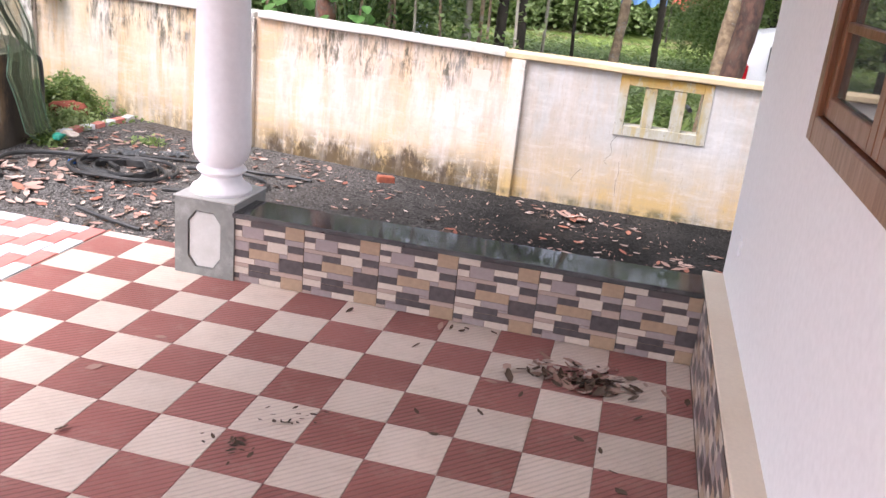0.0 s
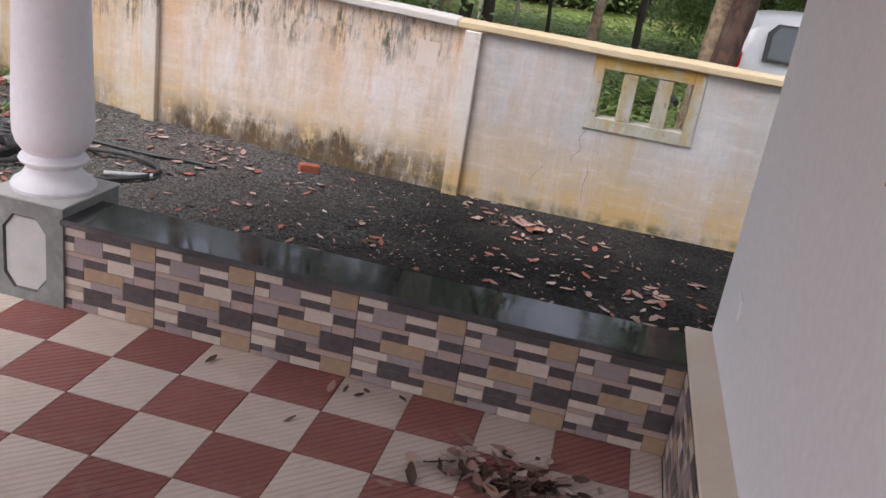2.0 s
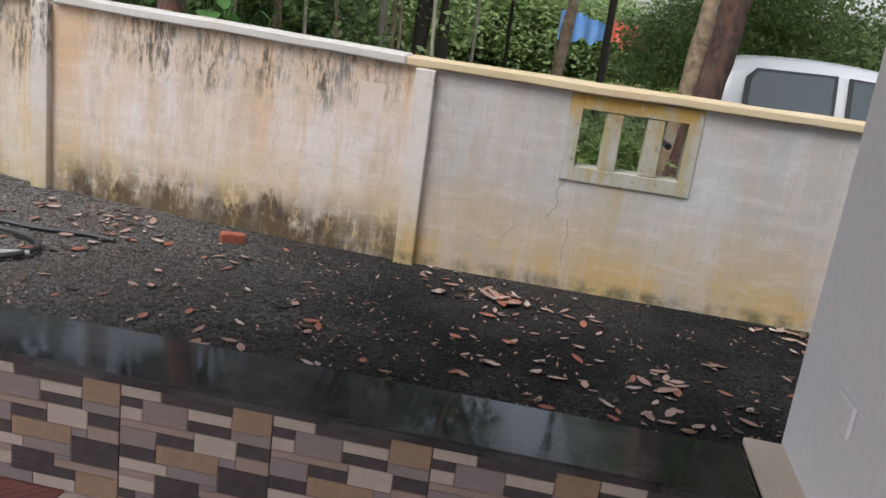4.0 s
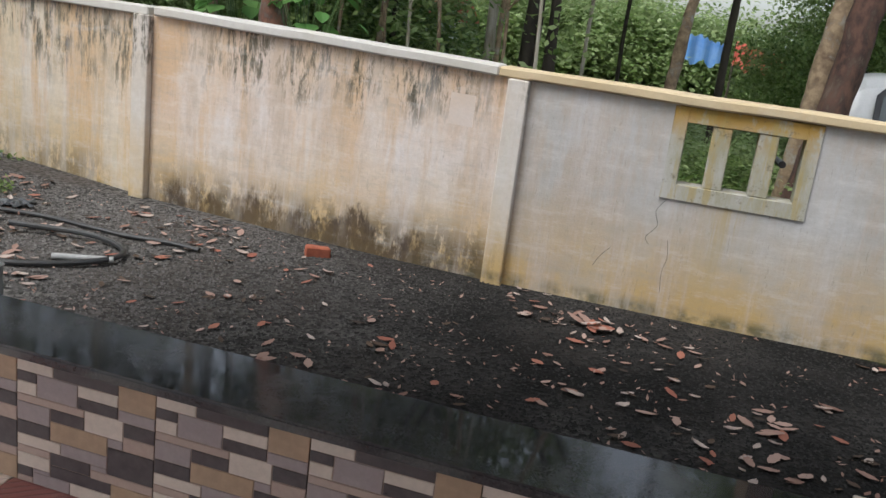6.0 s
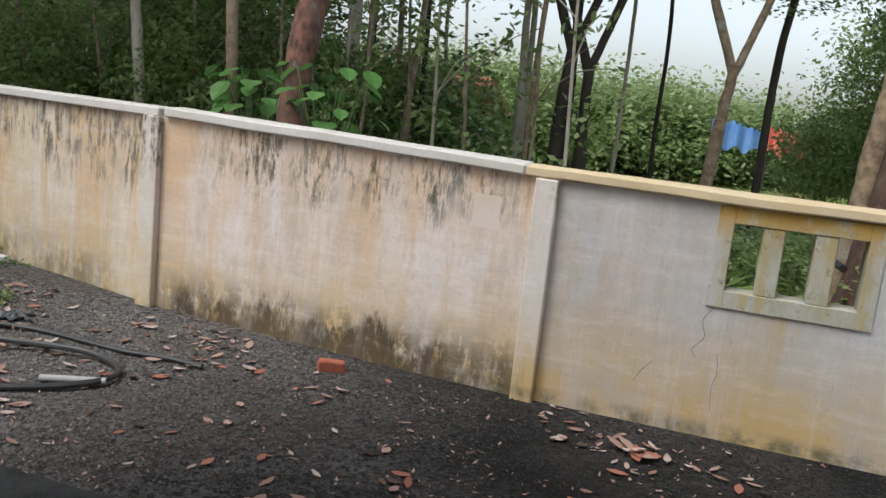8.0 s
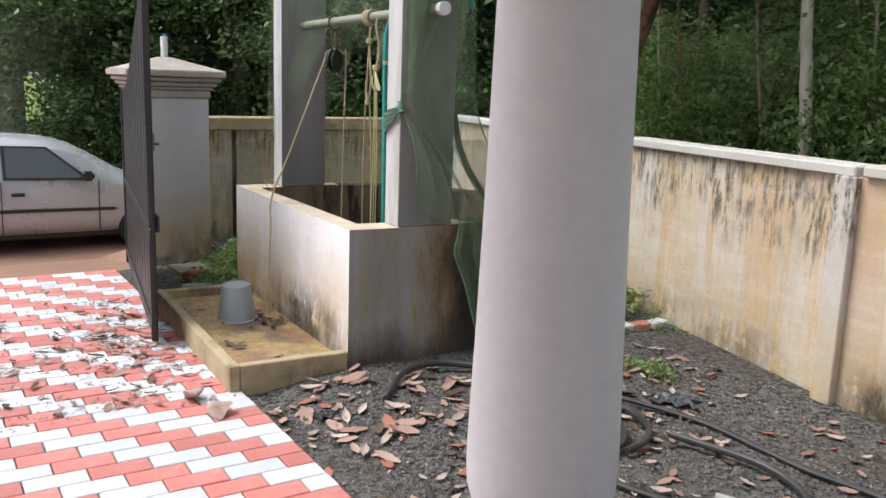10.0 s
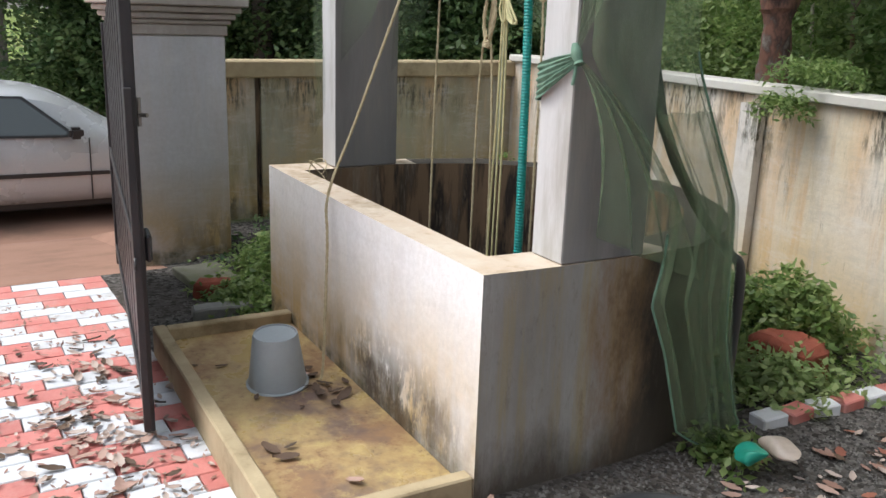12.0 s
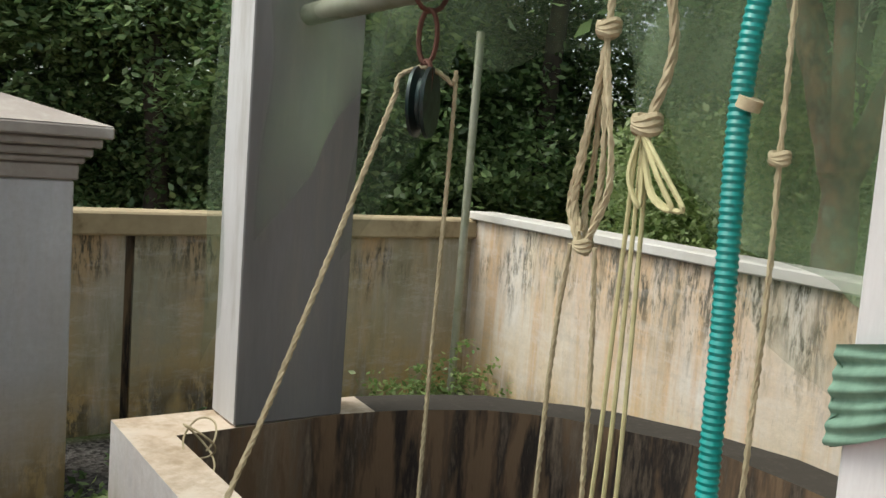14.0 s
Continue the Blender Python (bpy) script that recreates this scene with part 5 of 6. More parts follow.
tree(-0.38, 12.0, 0.08, "bark_lichen", "thin", 6.5, (0.45, 0), fork=2.2, seed=8, crown_low=6.2, crowns=3)
tree(0.20, 14.0, 0.055, "bark_dark", "thin", 6.5, (0.2, 0), seed=9, crown_low=6.8, crowns=3)
tree(0.81, 9.95, 0.10, "bark_lichen", "dark", 7.0, (0.5, 0.1), seed=10, crown_low=7.2, crowns=1)
tree(0.86, 9.75, 0.13, "bark_brown", "mid", 7.0, (0.75, 0), seed=11, crown_low=7.2, crowns=2)
tree(-2.7, 13.0, 0.05, "bark_pale", "thin", 7.0, (0.2, 0), seed=12, crown_low=4.8)
tree(-2.35, 14.0, 0.06, "bark_dark", "thin", 7.0, (0.3, 0), seed=13, crown_low=4.4)
tree(3.6, 17.0, 0.07, "bark_pale", "mid", 7.0, (0.5, 0), seed=14)
tree(4.4, 16.0, 0.11, "bark_red", "mid", 7.0, (0.2, 0), seed=15)
tree(2.2, 17.0, 0.12, "bark_dark", "mid", 7.0, (0.2, 0), seed=16)
tree(-4.6, 12.5, 0.05, "bark_lichen", "dark", 6.5, (0.2, 0), seed=17)
tree(-6.2, 12.5, 0.06, "bark_pale", "dark", 7.0, (0.3, 0), seed=18)
tree(-8.6, 11.5, 0.09, "bark_dark", "dark", 7.0, (0.3, 0), seed=19)
tree(-14.2, 7.6, 0.14, "bark_dark", "dark", 6.0, (-0.4, 0), seed=20, crowns=4)
tree(-12.3, 11.5, 0.13, "bark_dark", "dark", 6.5, (0.3, 0), seed=21, crowns=4)

BUSH_LABEL = {"thin": "airy green foliage high beyond the wall", "dark": "dense dark-green shrub beyond the wall", "mid": "leafy green shrub beyond the wall", "light": "bright yellow-green shrub in the distance"}


def bush(x, y, z, sx, sy, sz, crown, v=0):
    ob = new("shrub", CROWNS[crown, v])
    ob.matrix_world = pose(x, y, z, 0, 0, (x * 97 + y * 31) % 360) @ Matrix.Diagonal((sx, sy, sz, 1))
    return tagged(ob, BUSH_LABEL[crown], "shrub", "shrubs beyond the wall")


bg = random.Random(12)
# dense dark wood on the far side of the lane and behind the well
for i in range(26):
    t = i / 25
    bush(-12.2 - bg.uniform(0, 1.5) - (3.0 if t < 0.45 else 0), 5.6 + 6.5 * t, 0.5 + bg.uniform(0, 1.2), 1.0, 1.0, 1.0, "dark", i % 2)
for i in range(26):
    t = i / 25
    bush(-13.2 - bg.uniform(0, 1.5) - (1.5 if t < 0.4 else 0), 5.2 + 8 * t, 2.2 + bg.uniform(0, 2.2), 1.1, 1.1, 1.0, "dark" if i % 4 else "mid", i % 2)
for i in range(44):
    x = -11.5 + 9.2 * i / 43
    if x > -4.0 or (x > -6.5 and i % 2 == 0):
        continue
    bush(x, 12.0 + bg.uniform(0, 3.0), 0.6 + bg.uniform(0, 1.0), 1.0, 1.0, 0.9, "dark" if i % 3 == 0 else "mid", i % 2)
for i in range(34):
    x = -12.5 + 10.0 * i / 33
    if x > -5.0 or (x > -7.5 and i % 3):
        continue
    bush(x, 13.5 + bg.uniform(0, 3.0), 2.0 + bg.uniform(0, 2.6), 0.95, 0.95, 0.9, "dark" if x < -7 and i % 3 else "mid", i % 2)
for i in range(12):
    bush(-8.8 + 0.42 * i, 10.0 + bg.uniform(-0.3, 0.8), 0.9 + bg.uniform(0, 0.9), 0.55, 0.5, 0.6, "light" if i % 3 == 0 else "mid", i % 2)
for i in range(32):
    bush(-16 + 0.5 * i, 26 + bg.uniform(0, 5), 0.6 + bg.uniform(0, 1.2), 1.6, 1.6, 1.3, "light" if i % 3 else "mid", i % 2)
for i in range(14):
    x, y = -6.4 + 0.40 * i + bg.uniform(-0.1, 0.1), 10.2 + bg.uniform(0, 4.5)
    tree(x, y, bg.uniform(0.018, 0.045), ("bark_pale", "bark_dark", "bark_lichen")[i % 3], "mid", 6.5, (bg.uniform(-0.4, 0.4), 0), seed=40 + i, crowns=0)
# low growth and far crowns in front of the open sky
for i in range(24):
    bush(-3.4 + 0.3 * i, 15.0 + bg.uniform(0, 2.5), -0.2 + bg.uniform(0, 0.3), 0.8, 0.7, 0.45, "light" if i % 3 else "mid", i % 2)
for i in range(26):
    bush(-9 + 0.9 * i, 30 + bg.uniform(0, 6), 0.6 + bg.uniform(0, 0.7), 1.7, 1.7, 1.2, "light" if i % 3 else "mid", i % 2)
for i in range(16):
    bush(3.0 + 0.55 * i, 17.5 + bg.uniform(0, 2.5), 0.6 + bg.uniform(0, 1.2), 1.0, 1.0, 0.9, "mid", i % 2)
for i in range(9):
    bush(2.6 + 1.05 * i, 18.5 + bg.uniform(0, 2.5), 2.8 + bg.uniform(0, 2.4), 1.0, 1.0, 1.0, "thin" if i % 3 else "light", i % 2)
for i in range(8):
    bush(1.0 + 0.25 * i, 14.5 + bg.uniform(0, 1.5), 1.2 + bg.uniform(0, 2.2), 0.5, 0.5, 0.6, "mid", i % 2)


# low bright growth close behind the wall
for i in range(20):
    bush(-3.9 + 0.42 * i, 9.0 + bg.uniform(0, 3.6), 0.12 + bg.uniform(0, 0.12), 0.6, 0.6, 0.34, "light" if i % 3 else "mid", i % 2)
# sprays of leaves hanging against the sky
for x, y, z in ((-2.3, 12.2, 3.2), (-1.4, 12.0, 3.35), (-0.7, 12.4, 3.5), (0.2, 13.0, 3.3), (0.9, 13.6, 3.6), (1.5, 12.5, 3.3), (-0.1, 15.5, 3.9)):
    bush(x, y, z, 0.7, 0.7, 0.42, "thin", int(x * 10) % 2)
# leafy trees behind the parked car
for i in range(8):
    bush(2.4 + 0.9 * i, 14.6 + bg.uniform(0, 2.0), 1.4 + bg.uniform(0, 2.6), 0.85, 0.85, 0.85, "light" if i % 3 else "mid", i % 2)
# lit shrubs at the edge of the wood
for i in range(11):
    bush(-9.2 + 0.52 * i, 9.9 + bg.uniform(0, 0.9), 0.6 + bg.uniform(0, 1.5), 0.68, 0.6, 0.6, "thin" if i % 2 else "mid", i % 2)


def broad_plant(x, y, z0, n, size, seed, spread=0.3, tall=0.5, label="young plant with broad bright-green leaves beyond the wall", mat="leaf_big"):
    g = random.Random(seed)
    p = thing("plant", pose(x, y, z0), label, "plant", "plants")
    stems, verts, faces = bmesh.new(), [], []
    for i in range(n):
        a, h = g.uniform(0, 6.28), g.uniform(0.25, 1) * tall
        c = Vector((math.cos(a) * spread * g.uniform(0.3, 1), math.sin(a) * spread * g.uniform(0.3, 1), h))
        tube([(0, 0, 0.0), c * 0.5 + Vector((0, 0, h * 0.25)), c], 0.004, 4, stems)
        d = Vector((math.cos(a), math.sin(a), g.uniform(-1.1, -0.2))).normalized()
        u = d.cross(Vector((0, 0, 1))).normalized()
        w = u.cross(d)
        s = size * g.uniform(0.6, 1.2)
        k = len(verts)
        shape = [(0, 0, 0), (0.15, 0.32, .05), (0.45, 0.46, .07), (0.75, 0.30, .03), (1, 0, -.06), (0.75, -0.30, .03), (0.45, -0.46, .07), (0.15, -0.32, .05), (0.5, 0, 0)]
        verts += [c + (d * f + u * q + w * e) * s for f, q, e in shape]
        faces += [(k + 8, k + m, k + (m + 1) % 8) for m in range(8)]
    part("stem", stems, M["leaf_dark"], p)
    part("leaves", as_mesh("leaves", verts, faces, M[mat], smooth=False), None, p)


for i, (x, y, z) in enumerate(((-3.5, 8.5, 1.0), (-2.85, 8.3, 0.95), (-3.75, 8.8, 1.0))):
    broad_plant(x, y, z - 0.95, 60, 0.18, i, 0.38, 1.55 + 0.12 * (i % 2))


def fern(x, y, z, n, reach, seed, mat="leaf_mid", label="small green fern growing on top of the wall"):
    c = [(reach * math.cos(a) * f, reach * math.sin(a) * f * 0.7, 0.12 * math.sin(f * 2.6)) for a in np.linspace(0, 6.2, n) for f in (0.3, 0.5, 0.7, 0.9, 1.05)]
    solo("fern", leaf_cloud("fern", c, 14, (0.02, 0.02, 0.02), 0.045, M[mat], seed, shape=3.0), None, pose(x, y, z), label, "plant", "plants")


pt = on_bend(2.45, 0.0)
fern(pt.x, pt.y + 0.04, 1.27, 13, 0.24, 5)
fern(pt.x - 0.05, pt.y - 0.12, 1.10, 8, 0.15, 6)


def weeds(x, y, rx, ry, h, n, seed, mat, label):
    g = np.random.default_rng(seed)
    c = np.stack([g.normal(0, rx / 2, n), g.normal(0, ry / 2, n), g.uniform(0.02, h, n)], axis=1)
    c[:, 2] *= np.exp(-(c[:, 0] / rx) ** 2 - (c[:, 1] / ry) ** 2)
    solo("weeds", leaf_cloud("weeds", c, 10, (0.035, 0.035, 0.025), 0.05, M[mat], seed, shape=2.0), None, pose(x, y, -0.03), label, "plant", "weeds")


weeds(-5.40, 7.18, 0.50, 0.28, 0.40, 420, 1, "leaf_mid", "clump of green weeds at the foot of the wall")
weeds(-5.12, 6.75, 0.28, 0.30, 0.16, 200, 2, "leaf_light", "bright green weeds on the gravel by the wall")
weeds(-5.9, 7.1, 0.5, 0.4, 0.35, 350, 3, "leaf_dark", "dark green weeds behind the well")
weeds(-7.75, 5.55, 0.5, 0.35, 0.32, 520, 4, "leaf_mid", "green weeds between the well and the gate pillar")
weeds(-8.3, 6.4, 0.8, 0.7, 0.35, 420, 5, "leaf_dark", "dark weeds at the foot of the far wall")
weeds(-7.4, 5.1, 0.3, 0.2, 0.12, 160, 6, "leaf_mid", "low weeds beside the wash apron")
weeds(-4.75, 6.05, 0.14, 0.1, 0.08, 50, 7, "leaf_mid", "tiny seedling on the gravel")
weeds(-4.1, 6.55, 0.14, 0.10, 0.05, 14, 8, "leaf_mid", "tiny green weeds on the gravel")
for i in range(8):
    x = -9.1 + i * 0.1
    weeds(-8.9, 7.2 + 0.12 * i, 0.25, 0.10, 0.35 + 0.03 * i, 14, 30 + i, "leaf_mid", "green creeper by the far wall")

g = np.random.default_rng(5)
gx = g.uniform(-7, 8, 9000)
gy = 8.0 + g.uniform(0, 1, 9000) ** 1.5 * 14
solo("grass", leaf_cloud("grass", np.stack([gx, gy, g.uniform(0.05, 0.28, 9000)], axis=1), 4, (0.08, 0.08, 0.06), 0.24, M["grass"], 9, flat=0.0, shape=6), None, pose(0, 0, -0.04), "long bright grass beyond the wall", "grass", kind="stuff")

# ---- far roofs and sheets ----
def far_bits():
    for x0, x1, z0, z1, mat, label in ((-0.85, 0.35, 1.05, 1.82, "tarp_blue", "blue sheet hung between posts far behind the trees"), (0.5, 1.75, 1.03, 1.70, "tarp_red", "red sheet hung between posts far behind the trees")):
        gg = random.Random(int(x0 * 10))
        t = thing("tarpaulin", pose(x0, 25, 0), label, "tarpaulin")
        w, n = x1 - x0, 24
        verts = [(w * i / n, 0.05 * math.sin(i * 0.9), z0 + 0.08 * math.sin(i * 0.7 + x0) + gg.uniform(0, 0.08) if j == 0 else z1 - 0.25 * (i / n) ** 2 - gg.uniform(0, 0.12)) for j in (0, 1) for i in range(n + 1)]
        faces = [(i, i + 1, i + n + 2, i + n + 1) for i in range(n)]
        ob = part("sheet", as_mesh("sheet", verts, faces, M[mat]), None, t)
        ob.modifiers.new("thick", "SOLIDIFY").thickness = 0.02
        for x in (0.0, w):
            part("post", tube([(x, 0.06, -0.1), (x, 0.06, z1)], 0.03, 8), M["bark_dark"], t)
    h = thing("shed", pose(-1.6, 34, 0), "low distant shed with a pale metal roof", "building")
    part("walls", box(-2.5, 6, 0, 4, 0, 1.5), M["roof_white"], h)
    part("roof", prism([(-0.4, 1.5), (4.4, 1.5), (2, 2.3)], -2.9, 6.4, axis="x"), M["roof_white"], h)
    h = thing("shed", pose(-6.1, 17.5, 0), "low shed with a red tiled roof among the trees", "building")
    part("walls", box(-1.2, 1.2, 0, 2, 0, 1.35), M["roof_white"], h)
    part("roof", prism([(-0.3, 1.35), (2.3, 1.35), (1, 2.0)], -1.5, 1.5, axis="x"), M["brick_bit"], h)


far_bits()


def saplings():
    g = random.Random(77)
    for i in range(16):
        x, y = -7.6 + 0.42 * i + g.uniform(-0.15, 0.15), 9.4 + g.uniform(0, 1.6)
        t = thing("sapling", pose(x, y, -0.05), "thin bare grey sapling among the shrubs beyond the wall", "tree", "saplings beyond the wall")
        lean = g.uniform(-0.5, 0.5)
        bm = tube([(0, 0, 0), (lean * 0.3, 0.1, 1.2), (lean * 0.5, 0.0, 2.4), (lean, 0.1, 4.2)], [0.022, 0.016, 0.008], 7, steps=4)
        for k in range(4):
            z = g.uniform(1.3, 3.0)
            c = Vector((lean * 0.2 * z, 0.05, z))
            d = Vector((g.uniform(-0.7, 0.7), g.uniform(-0.3, 0.3), g.uniform(0.2, 0.6)))
            tube([c, c + d * 0.5 + Vector((0, 0, 0.1)), c + d], [0.009, 0.006, 0.003], 5, bm, steps=3)
        part("stem", bm, M["bark_pale" if i % 3 == 0 else "bark_lichen"], t, smooth=True)
        spots = [(lean * 0.2 * z + g.uniform(-0.5, 0.5), g.uniform(-0.3, 0.3), z) for z in np.linspace(1.0, 3.2, 14)]
        part("leaves", leaf_cloud("leaves", spots, 16, (0.10, 0.10, 0.07), 0.095, M["leaf_light" if i % 2 else "leaf_mid"], 900 + i), None, t)


saplings()


def old_building():
    h = thing("concrete_building", pose(-16.5, 3.2, -0.58), "unfinished weathered concrete building across the lane", "building")
    bm = bmesh.new()
    for y0, y1, z0, z1 in ((-6, 1.55, 0, 4.5), (1.55, 3.2, 0, 0.9), (1.55, 3.2, 2.15, 4.5), (3.2, 3.35, 0, 4.5)):
        box(-0.25, 0, y0, y1, z0, z1, bm=bm)
    part("wall", bm, M["concrete"], h)
    part("lintel", box(0.002, 0.12, 1.45, 3.35, 2.15, 2.25, 0.01), M["concrete"], h)
    part("window_frame", box(0.002, 0.05, 1.47, 1.54, 0.9, 2.148, 0.005), M["concrete"], h)


old_building()


# ---- cars ----
def section_body(rows, mat_name):
    """Closed shell from cross rows: (along, half width, floor, belt, roof, half roof width)."""
    bm = bmesh.new()
    loops = []
    for u, hw, z0, zb, zr, hr in rows:
        zm = z0 + (zb - z0) * 0.55
        pts = [(-hw * 0.86, z0), (-hw * 0.985, z0 + 0.12), (-hw, zm), (-hw * 0.965, zb), (-hr, zr - 0.05), (-hr * 0.75, zr), (hr * 0.75, zr), (hr, zr - 0.05), (hw * 0.965, zb), (hw, zm), (hw * 0.985, z0 + 0.12), (hw * 0.86, z0)]
        loops.append([bm.verts.new((u, y, z)) for y, z in pts])
    k = 12
    for a, b in zip(loops, loops[1:]):
        for i in range(k):
            bm.faces.new((a[i], a[(i + 1) % k], b[(i + 1) % k], b[i]))
    bm.faces.new(loops[0][::-1])
    bm.faces.new(loops[-1])
    return bm


def side_outline(pts, y, side, mat, name, parent, label=""):
    """A thin panel on the car's side: outline (along, height, inset)."""
    bm = bmesh.new()
    lo = [bm.verts.new((u, side * (y - i), z)) for u, z, i in pts]
    hi = [bm.verts.new((u, side * (y - i + 0.012), z)) for u, z, i in pts]
    n = len(pts)
    bm.faces.new(lo)
    bm.faces.new(hi[::-1])
    for i in range(n):
        bm.faces.new((lo[i], lo[(i + 1) % n], hi[(i + 1) % n], hi[i]))
    return part(name, bm, M[mat], parent, label)


def make_car(m, paint, label):
    c = thing("car", m, label, "car")
    rows = [(-1.76, 0.60, 0.30, 0.62, 0.72, 0.50), (-1.72, 0.70, 0.24, 0.92, 0.98, 0.56), (-1.69, 0.735, 0.20, 0.95, 1.24, 0.54), (-1.60, 0.75, 0.18, 0.96, 1.42, 0.54), (-1.1, 0.755, 0.18, 0.95, 1.475, 0.56),
            (-0.5, 0.76, 0.18, 0.93, 1.49, 0.56), (0.05, 0.76, 0.18, 0.91, 1.45, 0.56), (0.35, 0.76, 0.18, 0.90, 1.38, 0.55), (0.75, 0.755, 0.18, 0.885, 1.14, 0.58), (1.05, 0.75, 0.18, 0.87, 0.95, 0.62), (1.45, 0.73, 0.2, 0.78, 0.86, 0.6), (1.68, 0.66, 0.24, 0.62, 0.74, 0.52), (1.74, 0.58, 0.32, 0.55, 0.62, 0.46)]
    ob = part("body", section_body(rows, paint), M[paint], c, "", smooth=True)
    md = ob.modifiers.new("round", "SUBSURF")
    md.levels = md.render_levels = 1
    for side in (-1, 1):
        def win(name, pts, mat="car_glass"):
            out = [(u, z, 0.0 + (z - 0.93) * 0.36 - 0.008) for u, z in pts]
            side_outline(out, 0.745, side, mat, name, c)
        win("window_trim", [(-1.46, 0.97), (-0.60, 0.95), (-0.60, 1.365), (-1.36, 1.345), (-1.45, 1.25)], "trim_black")
        win("window_trim", [(-0.50, 0.95), (0.52, 0.93), (0.02, 1.345), (-0.50, 1.36)], "trim_black")
        for nm, pts in (("rear_window", [(-1.41, 0.995), (-0.64, 0.975), (-0.64, 1.34), (-1.33, 1.32), (-1.40, 1.24)]), ("front_window", [(-0.46, 0.975), (0.44, 0.955), (0.0, 1.32), (-0.46, 1.335)])):
            out = [(u, z, (z - 0.93) * 0.36 - 0.020) for u, z in pts]
            side_outline(out, 0.745, side, "car_glass", nm, c)
        side_outline([(-1.25, 0.585, 0), (0.78, 0.565, 0), (0.84, 0.545, 0), (0.78, 0.525, 0), (-1.25, 0.54, 0)], 0.758, side, "trim_black", "side_strip", c, "black rubbing strip")
        for u in (-0.54, 0.60):
            side_outline([(u, 0.26, 0), (u + 0.012, 0.26, 0), (u + 0.02, 0.92, 0.01), (u + 0.008, 0.92, 0.01)], 0.752, side, "trim_black", "door_seam", c)
        for u in (-0.42, -1.25):
            b = box(u, u + 0.16, side * 0.757 - 0.014, side * 0.757 + 0.014, 0.74, 0.785, 0.012)
            part("door_handle", b, M["trim_black"], c, "dark recessed door handle")
        b = box(0.40, 0.54, side * 0.86 - 0.09, side * 0.86 + 0.06, 0.93, 1.05, 0.03, seg=2)
        part("mirror", b, M["trim_black"], c, "black wing mirror", smooth=True)
        for u in (-1.18, 1.12):
            b = lathe([(0.17, -0.09), (0.26, -0.085), (0.275, -0.05), (0.275, 0.05), (0.26, 0.085), (0.17, 0.09)], 32)
            bmesh.ops.transform(b, matrix=pose(u, side * 0.68, 0.275, 90, 0, 0), verts=b.verts)
            w = part("wheel", b, M["tyre"], c, "", smooth=True)
            b = lathe([(0.02, -0.094), (0.17, -0.085), (0.17, 0.085), (0.02, 0.094)], 24)
            bmesh.ops.transform(b, matrix=pose(u, side * 0.68, 0.275, 90, 0, 0), verts=b.verts)
            part("rim", b, M["steel"], w, "", smooth=True)
        b = box(-1.79, -1.66, side * 0.63 - 0.09, side * 0.63 + 0.075, 0.80, 1.04, 0.02, seg=2)
        part("tail_lamp", b, M["red_lens"], c, "red tail lamp", smooth=True)
    part("underbody", box(-1.55, 1.5, -0.62, 0.62, 0.16, 0.30, 0.02), M["trim_black"], c)
    return c


make_car(pose(2.92, 11.45, -0.02, 0, 0, 2), "car_white", "white hatchback parked beyond the compound wall")
make_car(pose(-12.76, 4.47, -0.58, 0, 0, 90) @ Matrix.Scale(0.95, 4), "car_silver", "silver-white hatchback parked in the lane outside the gate")


# ---- loose things on the yard ----
def lumpy(bm, amount, seed):
    for v in bm.verts:
        v.co += noise.noise_vector(v.co * 9 + Vector((seed, 0, 0))) * amount
    return bm


def stone(x, y, z, sx, sy, sz, rz, mat, name, label, amount=0.02, cat="stone", group=""):
    bm = box(-sx / 2, sx / 2, -sy / 2, sy / 2, 0, sz, min(sx, sy, sz) * 0.14)
    bmesh.ops.subdivide_edges(bm, edges=bm.edges[:], cuts=3, use_grid_fill=True)
    lumpy(bm, amount, x * 3 + y)
    return solo(name, bm, M[mat], pose(x, y, z, 0, 0, rz), label, cat, group, smooth=True)


stone(-5.18, 6.9, 0.03, 0.31, 0.20, 0.19, 12, "laterite", "laterite_block", "rough red laterite block among the weeds", 0.03)
stone(-1.95, 6.80, -0.04, 0.15, 0.09, 0.07, 30, "brick_bit", "brick_piece", "broken orange brick against the wall", 0.012, "brick")
for i, (x, y, sx, sy, sz, rz, mat) in enumerate(((-7.25, 4.95, 0.34, 0.10, 0.07, 85, "cement"), (-7.60, 5.0, 0.22, 0.12, 0.10, 60, "laterite"), (-7.55, 5.25, 0.34, 0.26, 0.05, 20, "stone"), (-7.95, 5.05, 0.40, 0.30, 0.05, 5, "stone"), (-7.2, 5.35, 0.2, 0.14, 0.08, 40, "stone"), (-8.05, 5.38, 0.22, 0.14, 0.06, 70, "stone"), (-7.35, 5.6, 0.16, 0.13, 0.06, 15, "stone"))):
    stone(x, y, -0.04, sx, sy, sz, rz, mat, "stone", "mossy broken stone by the gate pillar" if mat == "stone" else "loose building block by the wash apron", 0.012, "stone", "stones by the gate")
for i in range(7):
    t = i / 7
    x, y = -4.88 + 0.10 * t, 6.42 + 1.0 * t
    solo("edging_block", box(-0.045, 0.045, -0.064, 0.064, 0, 0.055, 0.006), M["pv_red" if i % 2 else "pv_white"], pose(x, y, -0.05, 3, 0, -6 + 9 * math.sin(i * 2.3)), "worn red or white edging block in the gravel", "block", "edging blocks")
